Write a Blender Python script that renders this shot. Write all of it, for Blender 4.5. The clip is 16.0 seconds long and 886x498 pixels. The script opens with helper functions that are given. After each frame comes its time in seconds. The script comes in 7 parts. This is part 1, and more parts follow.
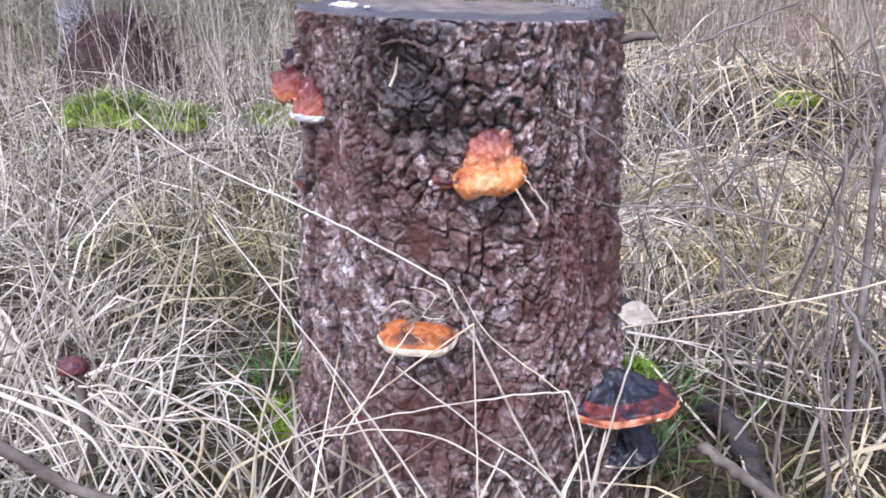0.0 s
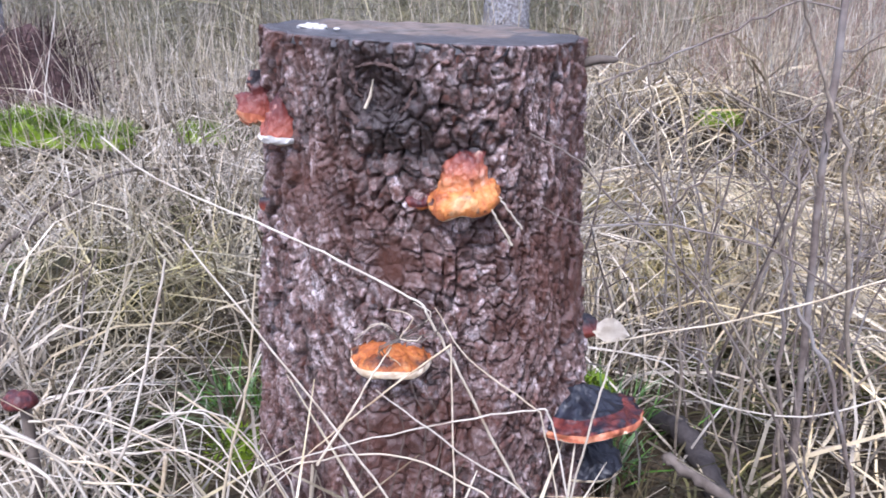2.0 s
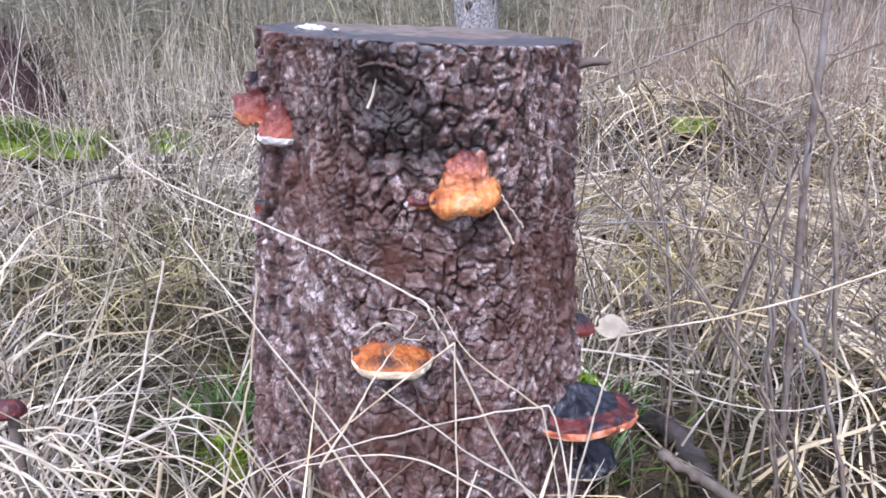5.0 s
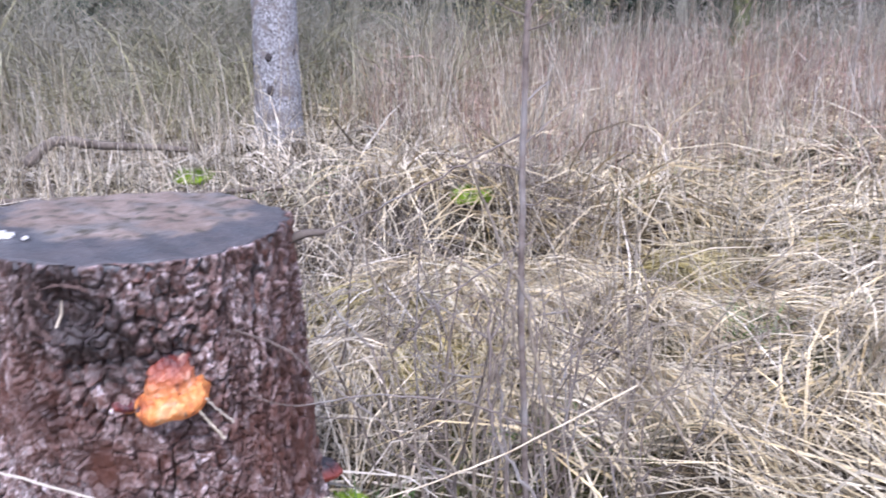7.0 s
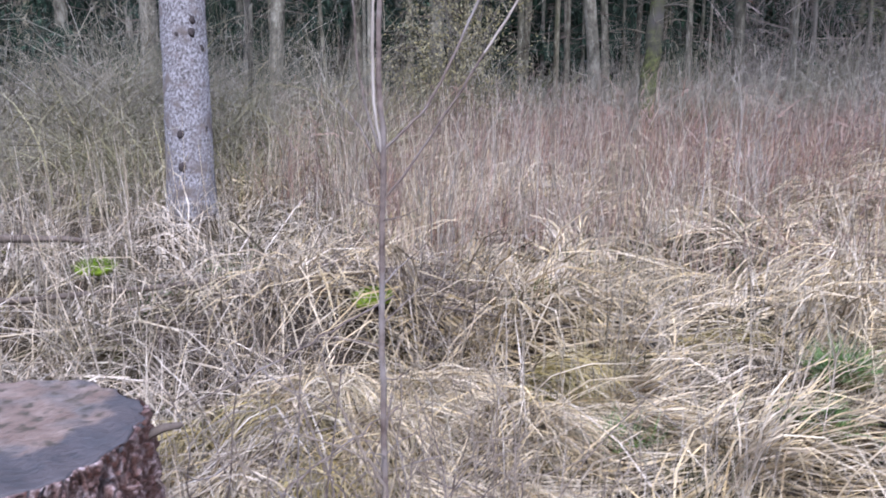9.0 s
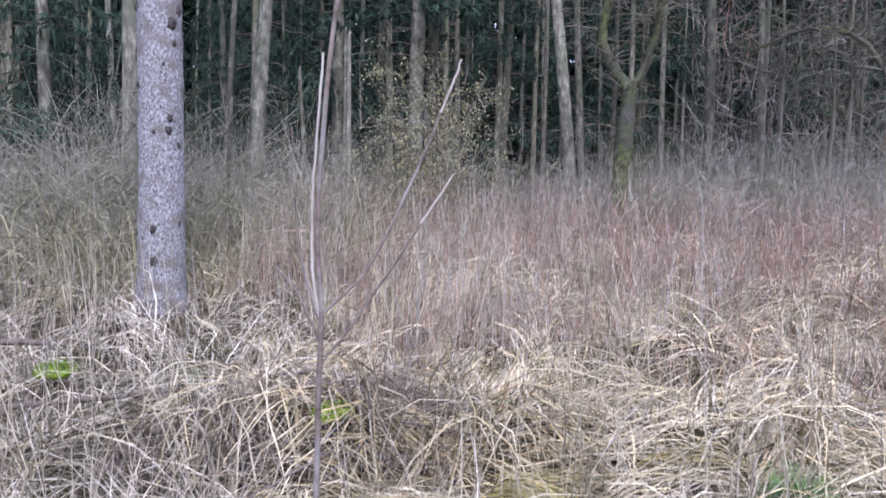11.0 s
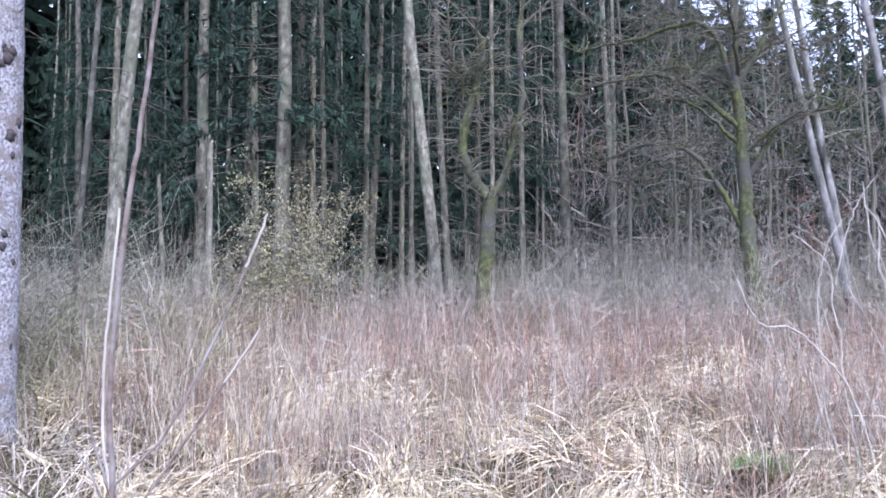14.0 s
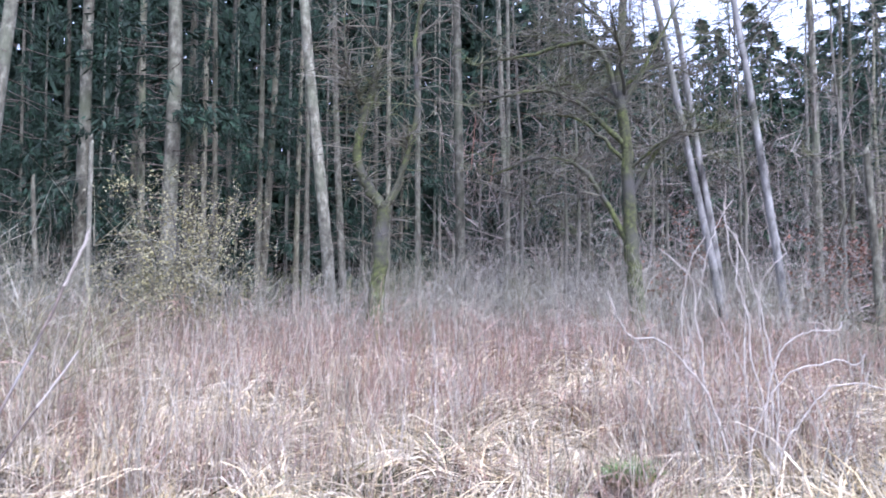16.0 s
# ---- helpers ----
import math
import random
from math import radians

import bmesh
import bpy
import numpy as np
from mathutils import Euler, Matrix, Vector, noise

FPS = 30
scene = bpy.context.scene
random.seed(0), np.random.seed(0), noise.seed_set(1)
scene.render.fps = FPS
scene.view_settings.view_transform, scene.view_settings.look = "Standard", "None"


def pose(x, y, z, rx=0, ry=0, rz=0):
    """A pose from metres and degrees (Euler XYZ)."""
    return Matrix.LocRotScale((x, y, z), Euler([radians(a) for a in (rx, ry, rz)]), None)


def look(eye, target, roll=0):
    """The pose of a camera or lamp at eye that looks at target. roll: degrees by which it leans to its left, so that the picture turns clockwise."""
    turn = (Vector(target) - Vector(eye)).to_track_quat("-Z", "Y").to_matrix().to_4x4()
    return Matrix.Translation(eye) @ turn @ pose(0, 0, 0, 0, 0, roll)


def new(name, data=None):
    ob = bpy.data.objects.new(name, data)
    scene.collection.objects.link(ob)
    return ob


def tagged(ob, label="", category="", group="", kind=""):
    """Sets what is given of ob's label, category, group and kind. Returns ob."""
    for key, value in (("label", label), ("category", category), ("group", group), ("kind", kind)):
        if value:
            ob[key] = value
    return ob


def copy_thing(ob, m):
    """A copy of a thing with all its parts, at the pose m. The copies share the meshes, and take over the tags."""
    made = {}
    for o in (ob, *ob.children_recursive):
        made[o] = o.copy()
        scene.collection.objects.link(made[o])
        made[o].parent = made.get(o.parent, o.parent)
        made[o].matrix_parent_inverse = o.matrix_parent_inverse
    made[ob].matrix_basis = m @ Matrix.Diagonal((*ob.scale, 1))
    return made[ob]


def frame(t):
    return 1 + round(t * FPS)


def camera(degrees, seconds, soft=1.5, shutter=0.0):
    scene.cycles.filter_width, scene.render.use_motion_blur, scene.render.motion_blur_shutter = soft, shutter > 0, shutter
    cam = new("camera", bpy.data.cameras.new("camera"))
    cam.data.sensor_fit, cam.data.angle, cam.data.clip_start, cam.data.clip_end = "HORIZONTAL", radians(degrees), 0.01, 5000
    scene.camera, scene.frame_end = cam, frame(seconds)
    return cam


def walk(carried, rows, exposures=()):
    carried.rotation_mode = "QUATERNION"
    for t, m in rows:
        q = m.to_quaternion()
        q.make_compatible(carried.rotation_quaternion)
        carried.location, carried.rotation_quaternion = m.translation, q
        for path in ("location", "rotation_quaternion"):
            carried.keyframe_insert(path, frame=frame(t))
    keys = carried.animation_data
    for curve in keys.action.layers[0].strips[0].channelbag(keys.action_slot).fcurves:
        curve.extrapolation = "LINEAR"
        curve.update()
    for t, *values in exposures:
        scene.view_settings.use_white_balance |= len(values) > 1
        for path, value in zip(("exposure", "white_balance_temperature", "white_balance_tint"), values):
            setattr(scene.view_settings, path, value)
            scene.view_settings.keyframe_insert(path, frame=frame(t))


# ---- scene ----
cam = camera(59.7, 16.0, soft=1.7, shutter=0.45)
PATH = [
    (0, (0.0934, -0.0243, 0.8561), (-0.0988, 1.8777, 0.2685), 0.11),
    (0.5, (0.0633, -0.0184, 0.8581), (-0.0777, 1.8859, 0.2634), -0.10),
    (1, (0.0474, -0.0152, 0.8561), (-0.0330, 1.8998, 0.2849), -0.14),
    (1.5, (0.0363, -0.0234, 0.8574), (-0.0013, 1.8992, 0.3074), 0.56),
    (2, (0.0303, -0.0277, 0.8630), (0.0326, 1.8959, 0.3156), 0.78),
    (2.5, (0.0243, -0.0246, 0.8611), (0.0874, 1.9022, 0.3288), 1.44),
    (3, (0.0172, -0.0220, 0.8662), (0.0894, 1.9035, 0.3301), 1.12),
    (3.2, (0.0103, -0.0265, 0.8598), (0.0874, 1.9008, 0.3311), 1.21),
    (5.3, (-0.0146, -0.0388, 0.8485), (0.0824, 1.8907, 0.3310), 0.67),
    (5.5, (-0.0096, -0.0492, 0.8539), (0.1025, 1.8751, 0.3203), 0.14),
    (6, (0.0255, -0.0451, 0.9118), (0.2403, 1.8762, 0.3997), -1.19),
    (6.5, (0.0804, -0.0474, 0.9887), (0.4415, 1.8667, 0.5351), -1.01),
    (7, (0.1523, -0.0500, 1.0697), (0.6565, 1.8285, 0.6038), -0.33),
    (7.5, (0.1903, -0.0514, 1.1333), (0.7441, 1.7973, 0.6082), -1.05),
    (8, (0.2184, -0.0561, 1.2006), (0.8123, 1.8002, 0.7515), -0.33),
    (8.5, (0.2337, -0.0771, 1.2435), (0.8789, 1.7718, 0.8369), -0.23),
    (9, (0.2588, -0.1083, 1.3039), (0.9442, 1.7377, 0.9537), 0.09),
    (9.5, (0.2841, -0.1388, 1.3532), (1.0185, 1.6917, 1.0216), 1.18),
    (9.7, (0.2878, -0.1480, 1.3707), (1.0074, 1.6918, 1.0589), 1.02),
    (11.8, (0.3401, -0.1394, 1.4934), (1.0951, 1.7123, 1.4603), 0.78),
    (12, (0.3409, -0.1381, 1.5035), (1.1015, 1.7116, 1.5025), 0.57),
    (12.5, (0.3525, -0.1559, 1.5295), (1.1755, 1.6651, 1.6097), 0.83),
    (13, (0.3894, -0.1716, 1.5390), (1.3012, 1.6046, 1.6554), 1.34),
    (13.5, (0.4133, -0.1698, 1.5415), (1.3948, 1.5683, 1.6673), 1.19),
    (14, (0.4263, -0.1830, 1.5437), (1.4577, 1.5264, 1.6624), -0.02),
    (14.5, (0.4392, -0.1962, 1.5470), (1.5235, 1.4797, 1.6721), -0.44),
    (15, (0.4672, -0.2125, 1.5503), (1.6058, 1.4266, 1.6807), -0.06),
    (15.5, (0.4941, -0.2298, 1.5535), (1.6737, 1.3807, 1.6755), -0.16),
    (16, (0.5139, -0.2517, 1.5663), (1.7575, 1.3084, 1.7058), 0.30),
]
walk(cam, [(t, look(eye, target, roll)) for t, eye, target, roll in PATH],
     [(0, 0.86, 5520, 20), (3.0, 0.85, 5520, 20), (5.5, 0.83, 5520, 20), (6.1, 0.9, 5550, 20.5), (7.0, 0.92, 5500, 21), (8.0, 0.73, 5520, 22), (9.0, 0.68, 5520, 22), (12.0, 0.9, 5330, 22.5), (13.0, 1.16, 5300, 22), (14.0, 1.28, 5280, 22), (16, 1.33, 5280, 22)])

# ---- world and sun: an overcast winter day ----
SUN_EL, SUN_AZ = radians(48), radians(192)
world = bpy.data.worlds.new("overcast")
scene.world = world
world.use_nodes = True
wn, wl = world.node_tree.nodes, world.node_tree.links
sky = wn.new("ShaderNodeTexSky")
sky.sky_type, sky.sun_disc = "NISHITA", False
sky.sun_elevation, sky.sun_rotation = SUN_EL, SUN_AZ
sky.air_density, sky.dust_density = 1.0, 6.0
cloud = wn.new("ShaderNodeMix")
cloud.data_type = "RGBA"
cloud.inputs[0].default_value = 0.72
cloud.inputs[7].default_value = (10.2, 11.0, 13.2, 1)
wl.new(sky.outputs[0], cloud.inputs[6])
wn["Background"].inputs[1].default_value = 0.105
wl.new(cloud.outputs[2], wn["Background"].inputs[0])
sun = new("sun", bpy.data.lights.new("sun", "SUN"))
sun.data.energy, sun.data.angle, sun.data.color = 2.1, radians(12), (1.0, 0.96, 0.9)
sun.matrix_world = look((-0.85, -3.9, 4.4), (0, 0, 0))


# ---- materials ----
def mat(name, stops, scale=8.0, rough=0.9, bump=0.3, bscale=40.0, stretch=(1, 1, 1), vary=0.0, per="island", stain=None, dist=0.004, spec=0.3, detail=6.0, coat=0.0, ramp_axis=None, stain2=None):
    """A noise-ramped surface: stops (place, colour); stain (colour, scale, from, to); vary: brightness spread from piece to piece."""
    m = bpy.data.materials.new(name)
    m.use_nodes = True
    n, l = m.node_tree.nodes, m.node_tree.links
    b = n["Principled BSDF"]
    co, mp = n.new("ShaderNodeTexCoord"), n.new("ShaderNodeMapping")
    mp.inputs["Scale"].default_value = stretch
    l.new(co.outputs["Object"], mp.inputs[0])
    nz = n.new("ShaderNodeTexNoise")
    nz.inputs["Scale"].default_value, nz.inputs["Detail"].default_value, nz.inputs["Roughness"].default_value = scale, detail, 0.65
    l.new(mp.outputs[0], nz.inputs["Vector"])
    rp = n.new("ShaderNodeValToRGB")
    rp.color_ramp.elements[0].position, rp.color_ramp.elements[0].color = stops[0][0], (*stops[0][1], 1)
    rp.color_ramp.elements[1].position, rp.color_ramp.elements[1].color = stops[-1][0], (*stops[-1][1], 1)
    for p, c in stops[1:-1]:
        rp.color_ramp.elements.new(p).color = (*c, 1)
    if ramp_axis is None:
        l.new(nz.outputs["Fac"], rp.inputs[0])
    else:
        sep, ad = n.new("ShaderNodeSeparateXYZ"), n.new("ShaderNodeMath")
        l.new(co.outputs["Generated"], sep.inputs[0])
        ad.operation = "MULTIPLY_ADD"
        ad.inputs[1].default_value = 0.5
        l.new(nz.outputs["Fac"], ad.inputs[0])
        sub = n.new("ShaderNodeMath")
        sub.operation = "SUBTRACT"
        sub.inputs[1].default_value = 0.25
        l.new(sep.outputs[ramp_axis], sub.inputs[0])
        l.new(sub.outputs[0], ad.inputs[2])
        l.new(ad.outputs[0], rp.inputs[0])
    col = rp.outputs[0]
    for st in (stain, stain2):
        if not st:
            continue
        c, sc, lo, hi = st
        n2 = n.new("ShaderNodeTexNoise")
        n2.inputs["Scale"].default_value, n2.inputs["Detail"].default_value = sc, 4.0
        l.new(co.outputs["Object"], n2.inputs["Vector"])
        mr = n.new("ShaderNodeMapRange")
        mr.inputs["From Min"].default_value, mr.inputs["From Max"].default_value = lo, hi
        l.new(n2.outputs["Fac"], mr.inputs[0])
        mx = n.new("ShaderNodeMix")
        mx.data_type = "RGBA"
        mx.inputs[7].default_value = (*c, 1)
        l.new(mr.outputs[0], mx.inputs[0])
        l.new(col, mx.inputs[6])
        col = mx.outputs[2]
    if vary:
        hs, mr = n.new("ShaderNodeHueSaturation"), n.new("ShaderNodeMapRange")
        if per == "island":
            src = n.new("ShaderNodeNewGeometry").outputs["Random Per Island"]
        else:
            src = n.new("ShaderNodeObjectInfo").outputs["Random"]
        mr.inputs["To Min"].default_value, mr.inputs["To Max"].default_value = 1 - vary, 1 + vary
        l.new(src, mr.inputs[0])
        l.new(mr.outputs[0], hs.inputs["Value"])
        m2, fr = n.new("ShaderNodeMath"), n.new("ShaderNodeMath")
        m2.operation, fr.operation = "MULTIPLY", "FRACT"
        m2.inputs[1].default_value = 17.3
        l.new(src, m2.inputs[0])
        l.new(m2.outputs[0], fr.inputs[0])
        mr2 = n.new("ShaderNodeMapRange")
        mr2.inputs["To Min"].default_value, mr2.inputs["To Max"].default_value = 0.72, 1.2
        l.new(fr.outputs[0], mr2.inputs[0])
        l.new(mr2.outputs[0], hs.inputs["Saturation"])
        l.new(col, hs.inputs["Color"])
        col = hs.outputs[0]
    l.new(col, b.inputs["Base Color"])
    b.inputs["Roughness"].default_value = rough
    b.inputs["Specular IOR Level"].default_value = spec
    b.inputs["Coat Weight"].default_value = coat
    b.inputs["Coat Roughness"].default_value = 0.25
    if bump:
        n3, bp = n.new("ShaderNodeTexNoise"), n.new("ShaderNodeBump")
        n3.inputs["Scale"].default_value, n3.inputs["Detail"].default_value = bscale, 5.0
        l.new(mp.outputs[0], n3.inputs["Vector"])
        bp.inputs["Strength"].default_value, bp.inputs["Distance"].default_value = bump, dist
        l.new(n3.outputs["Fac"], bp.inputs["Height"])
        l.new(bp.outputs[0], b.inputs["Normal"])
    return m


M_SOIL = mat("leaf_litter", [(0.3, (0.022, 0.017, 0.011)), (0.55, (0.075, 0.056, 0.033)), (0.75, (0.15, 0.115, 0.07))], 9, 0.95, 0.9, 30, dist=0.03, stain=((0.05, 0.06, 0.02), 1.3, 0.55, 0.75))
M_STRAW = mat("dry_straw", [(0.25, (0.31, 0.243, 0.138)), (0.5, (0.545, 0.45, 0.29)), (0.75, (0.7, 0.615, 0.455))], 14, 0.7, 0.0, vary=0.5, stain=((0.36, 0.28, 0.15), 1.1, 0.45, 0.7), stain2=((0.2, 0.15, 0.085), 4.6, 0.55, 0.68))
M_GREY = mat("weathered_grass", [(0.25, (0.18, 0.143, 0.1)), (0.5, (0.4, 0.34, 0.255)), (0.75, (0.68, 0.61, 0.5))], 14, 0.75, 0.0, vary=0.6, stain=((0.27, 0.235, 0.1), 1.5, 0.52, 0.78), stain2=((0.17, 0.13, 0.085), 4.2, 0.56, 0.7))
M_OLD = mat("olive_dead_grass", [(0.25, (0.15, 0.115, 0.045)), (0.5, (0.33, 0.265, 0.115)), (0.75, (0.52, 0.44, 0.24))], 14, 0.75, 0.0, vary=0.5, stain=((0.3, 0.25, 0.1), 1.6, 0.5, 0.7))
# brown rotting litter, darkened further: shade between the blades is in its colour
M_THATCH = mat("shaded_rotting_thatch", [(0.25, (0.022, 0.016, 0.01)), (0.55, (0.078, 0.057, 0.033)), (0.8, (0.19, 0.148, 0.085))], 10, 0.9, 0.0, vary=0.55, stain=((0.085, 0.09, 0.025), 2.1, 0.5, 0.7))
M_STALK = mat("pale_stalk", [(0.3, (0.42, 0.34, 0.23)), (0.7, (0.68, 0.6, 0.46))], 30, 0.6, 0.1, 200, vary=0.15, per="object", stain=((0.3, 0.2, 0.12), 18, 0.55, 0.75))
M_CANE = mat("red_brown_cane", [(0.3, (0.165, 0.098, 0.07)), (0.55, (0.33, 0.222, 0.17)), (0.8, (0.52, 0.42, 0.35))], 3, 0.8, 0.0, vary=0.5)
M_BRUSH = mat("grey_brush_twig", [(0.3, (0.17, 0.15, 0.115)), (0.55, (0.325, 0.297, 0.238)), (0.8, (0.5, 0.47, 0.4))], 2, 0.85, 0.0, vary=0.45, stain=((0.15, 0.155, 0.08), 0.6, 0.5, 0.7))
M_GREEN = mat("green_grass", [(0.3, (0.055, 0.115, 0.025)), (0.7, (0.15, 0.27, 0.07))], 9, 0.6, 0.0, vary=0.35)
M_MOSS = mat("moss", [(0.3, (0.085, 0.13, 0.015)), (0.7, (0.22, 0.31, 0.04))], 30, 0.95, 0.0, vary=0.4)
M_BARKBASE = mat("bark_bed", [(0.3, (0.012, 0.006, 0.004)), (0.55, (0.055, 0.023, 0.015)), (0.8, (0.12, 0.055, 0.038))], 28, 0.75, 0.9, 90, dist=0.006, stain=((0.012, 0.008, 0.007), 7, 0.5, 0.7))
def bark_mat(name):
    """Scaly bark: layers broken off in steps, each layer with its own tint, and fine grain on top."""
    m = bpy.data.materials.new(name)
    m.use_nodes = True
    n, l = m.node_tree.nodes, m.node_tree.links
    b = n["Principled BSDF"]
    co = n.new("ShaderNodeNewGeometry")
    mp = n.new("ShaderNodeMapping")
    mp.inputs["Scale"].default_value = (1, 1, 0.7)
    l.new(co.outputs["Position"], mp.inputs[0])
    nz = n.new("ShaderNodeTexNoise")
    for k, v in (("Scale", 46), ("Detail", 10), ("Roughness", 0.72), ("Distortion", 0.8)):
        nz.inputs[k].default_value = v
    l.new(mp.outputs[0], nz.inputs["Vector"])

    def ramp(stops, mode):
        rp = n.new("ShaderNodeValToRGB")
        rp.color_ramp.interpolation = mode
        e = rp.color_ramp.elements
        e[0].position, e[0].color = stops[0][0], (*stops[0][1], 1)
        e[1].position, e[1].color = stops[-1][0], (*stops[-1][1], 1)
        for p, q in stops[1:-1]:
            e.new(p).color = (*q, 1)
        l.new(nz.outputs["Fac"], rp.inputs[0])
        return rp

    tint = ramp([(0.3, (0.014, 0.007, 0.006)), (0.41, (0.06, 0.033, 0.028)), (0.47, (0.125, 0.08, 0.07)), (0.52, (0.2, 0.145, 0.13)), (0.57, (0.34, 0.275, 0.265)), (0.65, (0.52, 0.46, 0.455))], "LINEAR")
    step = ramp([(0.0, (0.0, 0.0, 0.0)), (0.4, (0.2, 0.2, 0.2)), (0.45, (0.38, 0.38, 0.38)), (0.5, (0.52, 0.52, 0.52)), (0.55, (0.7, 0.7, 0.7)), (0.61, (0.88, 0.88, 0.88)), (0.68, (1.0, 1.0, 1.0))], "CONSTANT")
    fine = n.new("ShaderNodeTexNoise")
    fine.inputs["Scale"].default_value, fine.inputs["Detail"].default_value = 380, 5
    l.new(mp.outputs[0], fine.inputs["Vector"])
    hs, mr = n.new("ShaderNodeHueSaturation"), n.new("ShaderNodeMapRange")
    at = n.new("ShaderNodeAttribute")
    at.attribute_name = "tone"
    src = at.outputs["Fac"]
    mr.inputs["To Min"].default_value, mr.inputs["To Max"].default_value = 0.0, 1.75
    l.new(src, mr.inputs[0])
    l.new(mr.outputs[0], hs.inputs["Value"])
    sp, grain = n.new("ShaderNodeMapRange"), n.new("ShaderNodeMix")
    for k, v in (("From Min", 0.32), ("From Max", 0.68), ("To Min", 0.6), ("To Max", 1.55)):
        sp.inputs[k].default_value = v
    l.new(fine.outputs["Fac"], sp.inputs[0])
    grain.data_type, grain.blend_type, grain.clamp_result = "RGBA", "MULTIPLY", False
    grain.inputs[0].default_value = 1.0
    l.new(tint.outputs[0], grain.inputs[6])
    l.new(sp.outputs[0], grain.inputs[7])
    l.new(grain.outputs[2], hs.inputs["Color"])
    fr, ml, mr3, red = n.new("ShaderNodeMath"), n.new("ShaderNodeMath"), n.new("ShaderNodeMapRange"), n.new("ShaderNodeMix")
    ml.operation, ml.inputs[1].default_value, fr.operation = "MULTIPLY", 13.7, "FRACT"
    l.new(src, ml.inputs[0])
    l.new(ml.outputs[0], fr.inputs[0])
    mr3.inputs["From Min"].default_value, mr3.inputs["To Max"].default_value = 0.55, 0.6
    l.new(fr.outputs[0], mr3.inputs[0])
    red.data_type = "RGBA"
    red.inputs[7].default_value = (0.17, 0.062, 0.04, 1)
    l.new(mr3.outputs[0], red.inputs[0])
    l.new(hs.outputs[0], red.inputs[6])
    col = red.outputs[2]
    where = n.new("ShaderNodeNewGeometry").outputs["Position"]
    for scale, lo, hi, most, tone in ((4.2, 0.46, 0.62, 0.72, (0.115, 0.046, 0.031)), (8.5, 0.58, 0.7, 0.7, (0.03, 0.02, 0.02))):
        big, mr2, mx = n.new("ShaderNodeTexNoise"), n.new("ShaderNodeMapRange"), n.new("ShaderNodeMix")
        big.inputs["Scale"].default_value, big.inputs["Detail"].default_value = scale, 5
        l.new(where, big.inputs["Vector"])
        mr2.inputs["From Min"].default_value, mr2.inputs["From Max"].default_value, mr2.inputs["To Max"].default_value = lo, hi, most
        l.new(big.outputs["Fac"], mr2.inputs[0])
        mx.data_type = "RGBA"
        mx.inputs[7].default_value = (*tone, 1)
        l.new(mr2.outputs[0], mx.inputs[0])
        l.new(col, mx.inputs[6])
        col = mx.outputs[2]
    ba, bm2 = n.new("ShaderNodeAttribute"), n.new("ShaderNodeMix")
    ba.attribute_name, bm2.data_type = "bare", "RGBA"
    bm2.inputs[7].default_value = (0.085, 0.033, 0.021, 1)
    l.new(ba.outputs["Fac"], bm2.inputs[0])
    l.new(col, bm2.inputs[6])
    col = bm2.outputs[2]
    # black resin below the knot and above the orange bracket
    for spot, reach in (((-0.05, 0.9, 0.79), 0.06), ((-0.02, 0.905, 0.745), 0.045), ((0.05, 0.91, 0.72), 0.03)):
        dist, mr2, ns, ad2, mx = n.new("ShaderNodeVectorMath"), n.new("ShaderNodeMapRange"), n.new("ShaderNodeTexNoise"), n.new("ShaderNodeMath"), n.new("ShaderNodeMix")
        dist.operation, dist.inputs[1].default_value = "DISTANCE", spot
        l.new(where, dist.inputs[0])
        ns.inputs["Scale"].default_value, ns.inputs["Detail"].default_value = 40, 5
        l.new(where, ns.inputs["Vector"])
        ad2.operation, ad2.inputs[1].default_value = "MULTIPLY_ADD", 0.09
        l.new(ns.outputs["Fac"], ad2.inputs[0])
        l.new(dist.outputs["Value"], ad2.inputs[2])
        mr2.inputs["From Min"].default_value, mr2.inputs["From Max"].default_value = reach + 0.035, reach + 0.07
        mr2.inputs["To Min"].default_value, mr2.inputs["To Max"].default_value = 0.7, 0.0
        l.new(ad2.outputs[0], mr2.inputs[0])
        mx.data_type = "RGBA"
        mx.inputs[7].default_value = (0.03, 0.021, 0.02, 1)
        l.new(mr2.outputs[0], mx.inputs[0])
        l.new(col, mx.inputs[6])
        col = mx.outputs[2]
    l.new(col, b.inputs["Base Color"])
    b.inputs["Roughness"].default_value, b.inputs["Specular IOR Level"].default_value = 0.42, 0.5
    b1, b2 = n.new("ShaderNodeBump"), n.new("ShaderNodeBump")
    b1.inputs["Strength"].default_value, b1.inputs["Distance"].default_value = 1.0, 0.003
    b2.inputs["Strength"].default_value, b2.inputs["Distance"].default_value = 0.8, 0.0018
    l.new(step.outputs[0], b1.inputs["Height"])
    l.new(fine.outputs["Fac"], b2.inputs["Height"])
    l.new(b1.outputs[0], b2.inputs["Normal"])
    l.new(b2.outputs[0], b.inputs["Normal"])
    return m


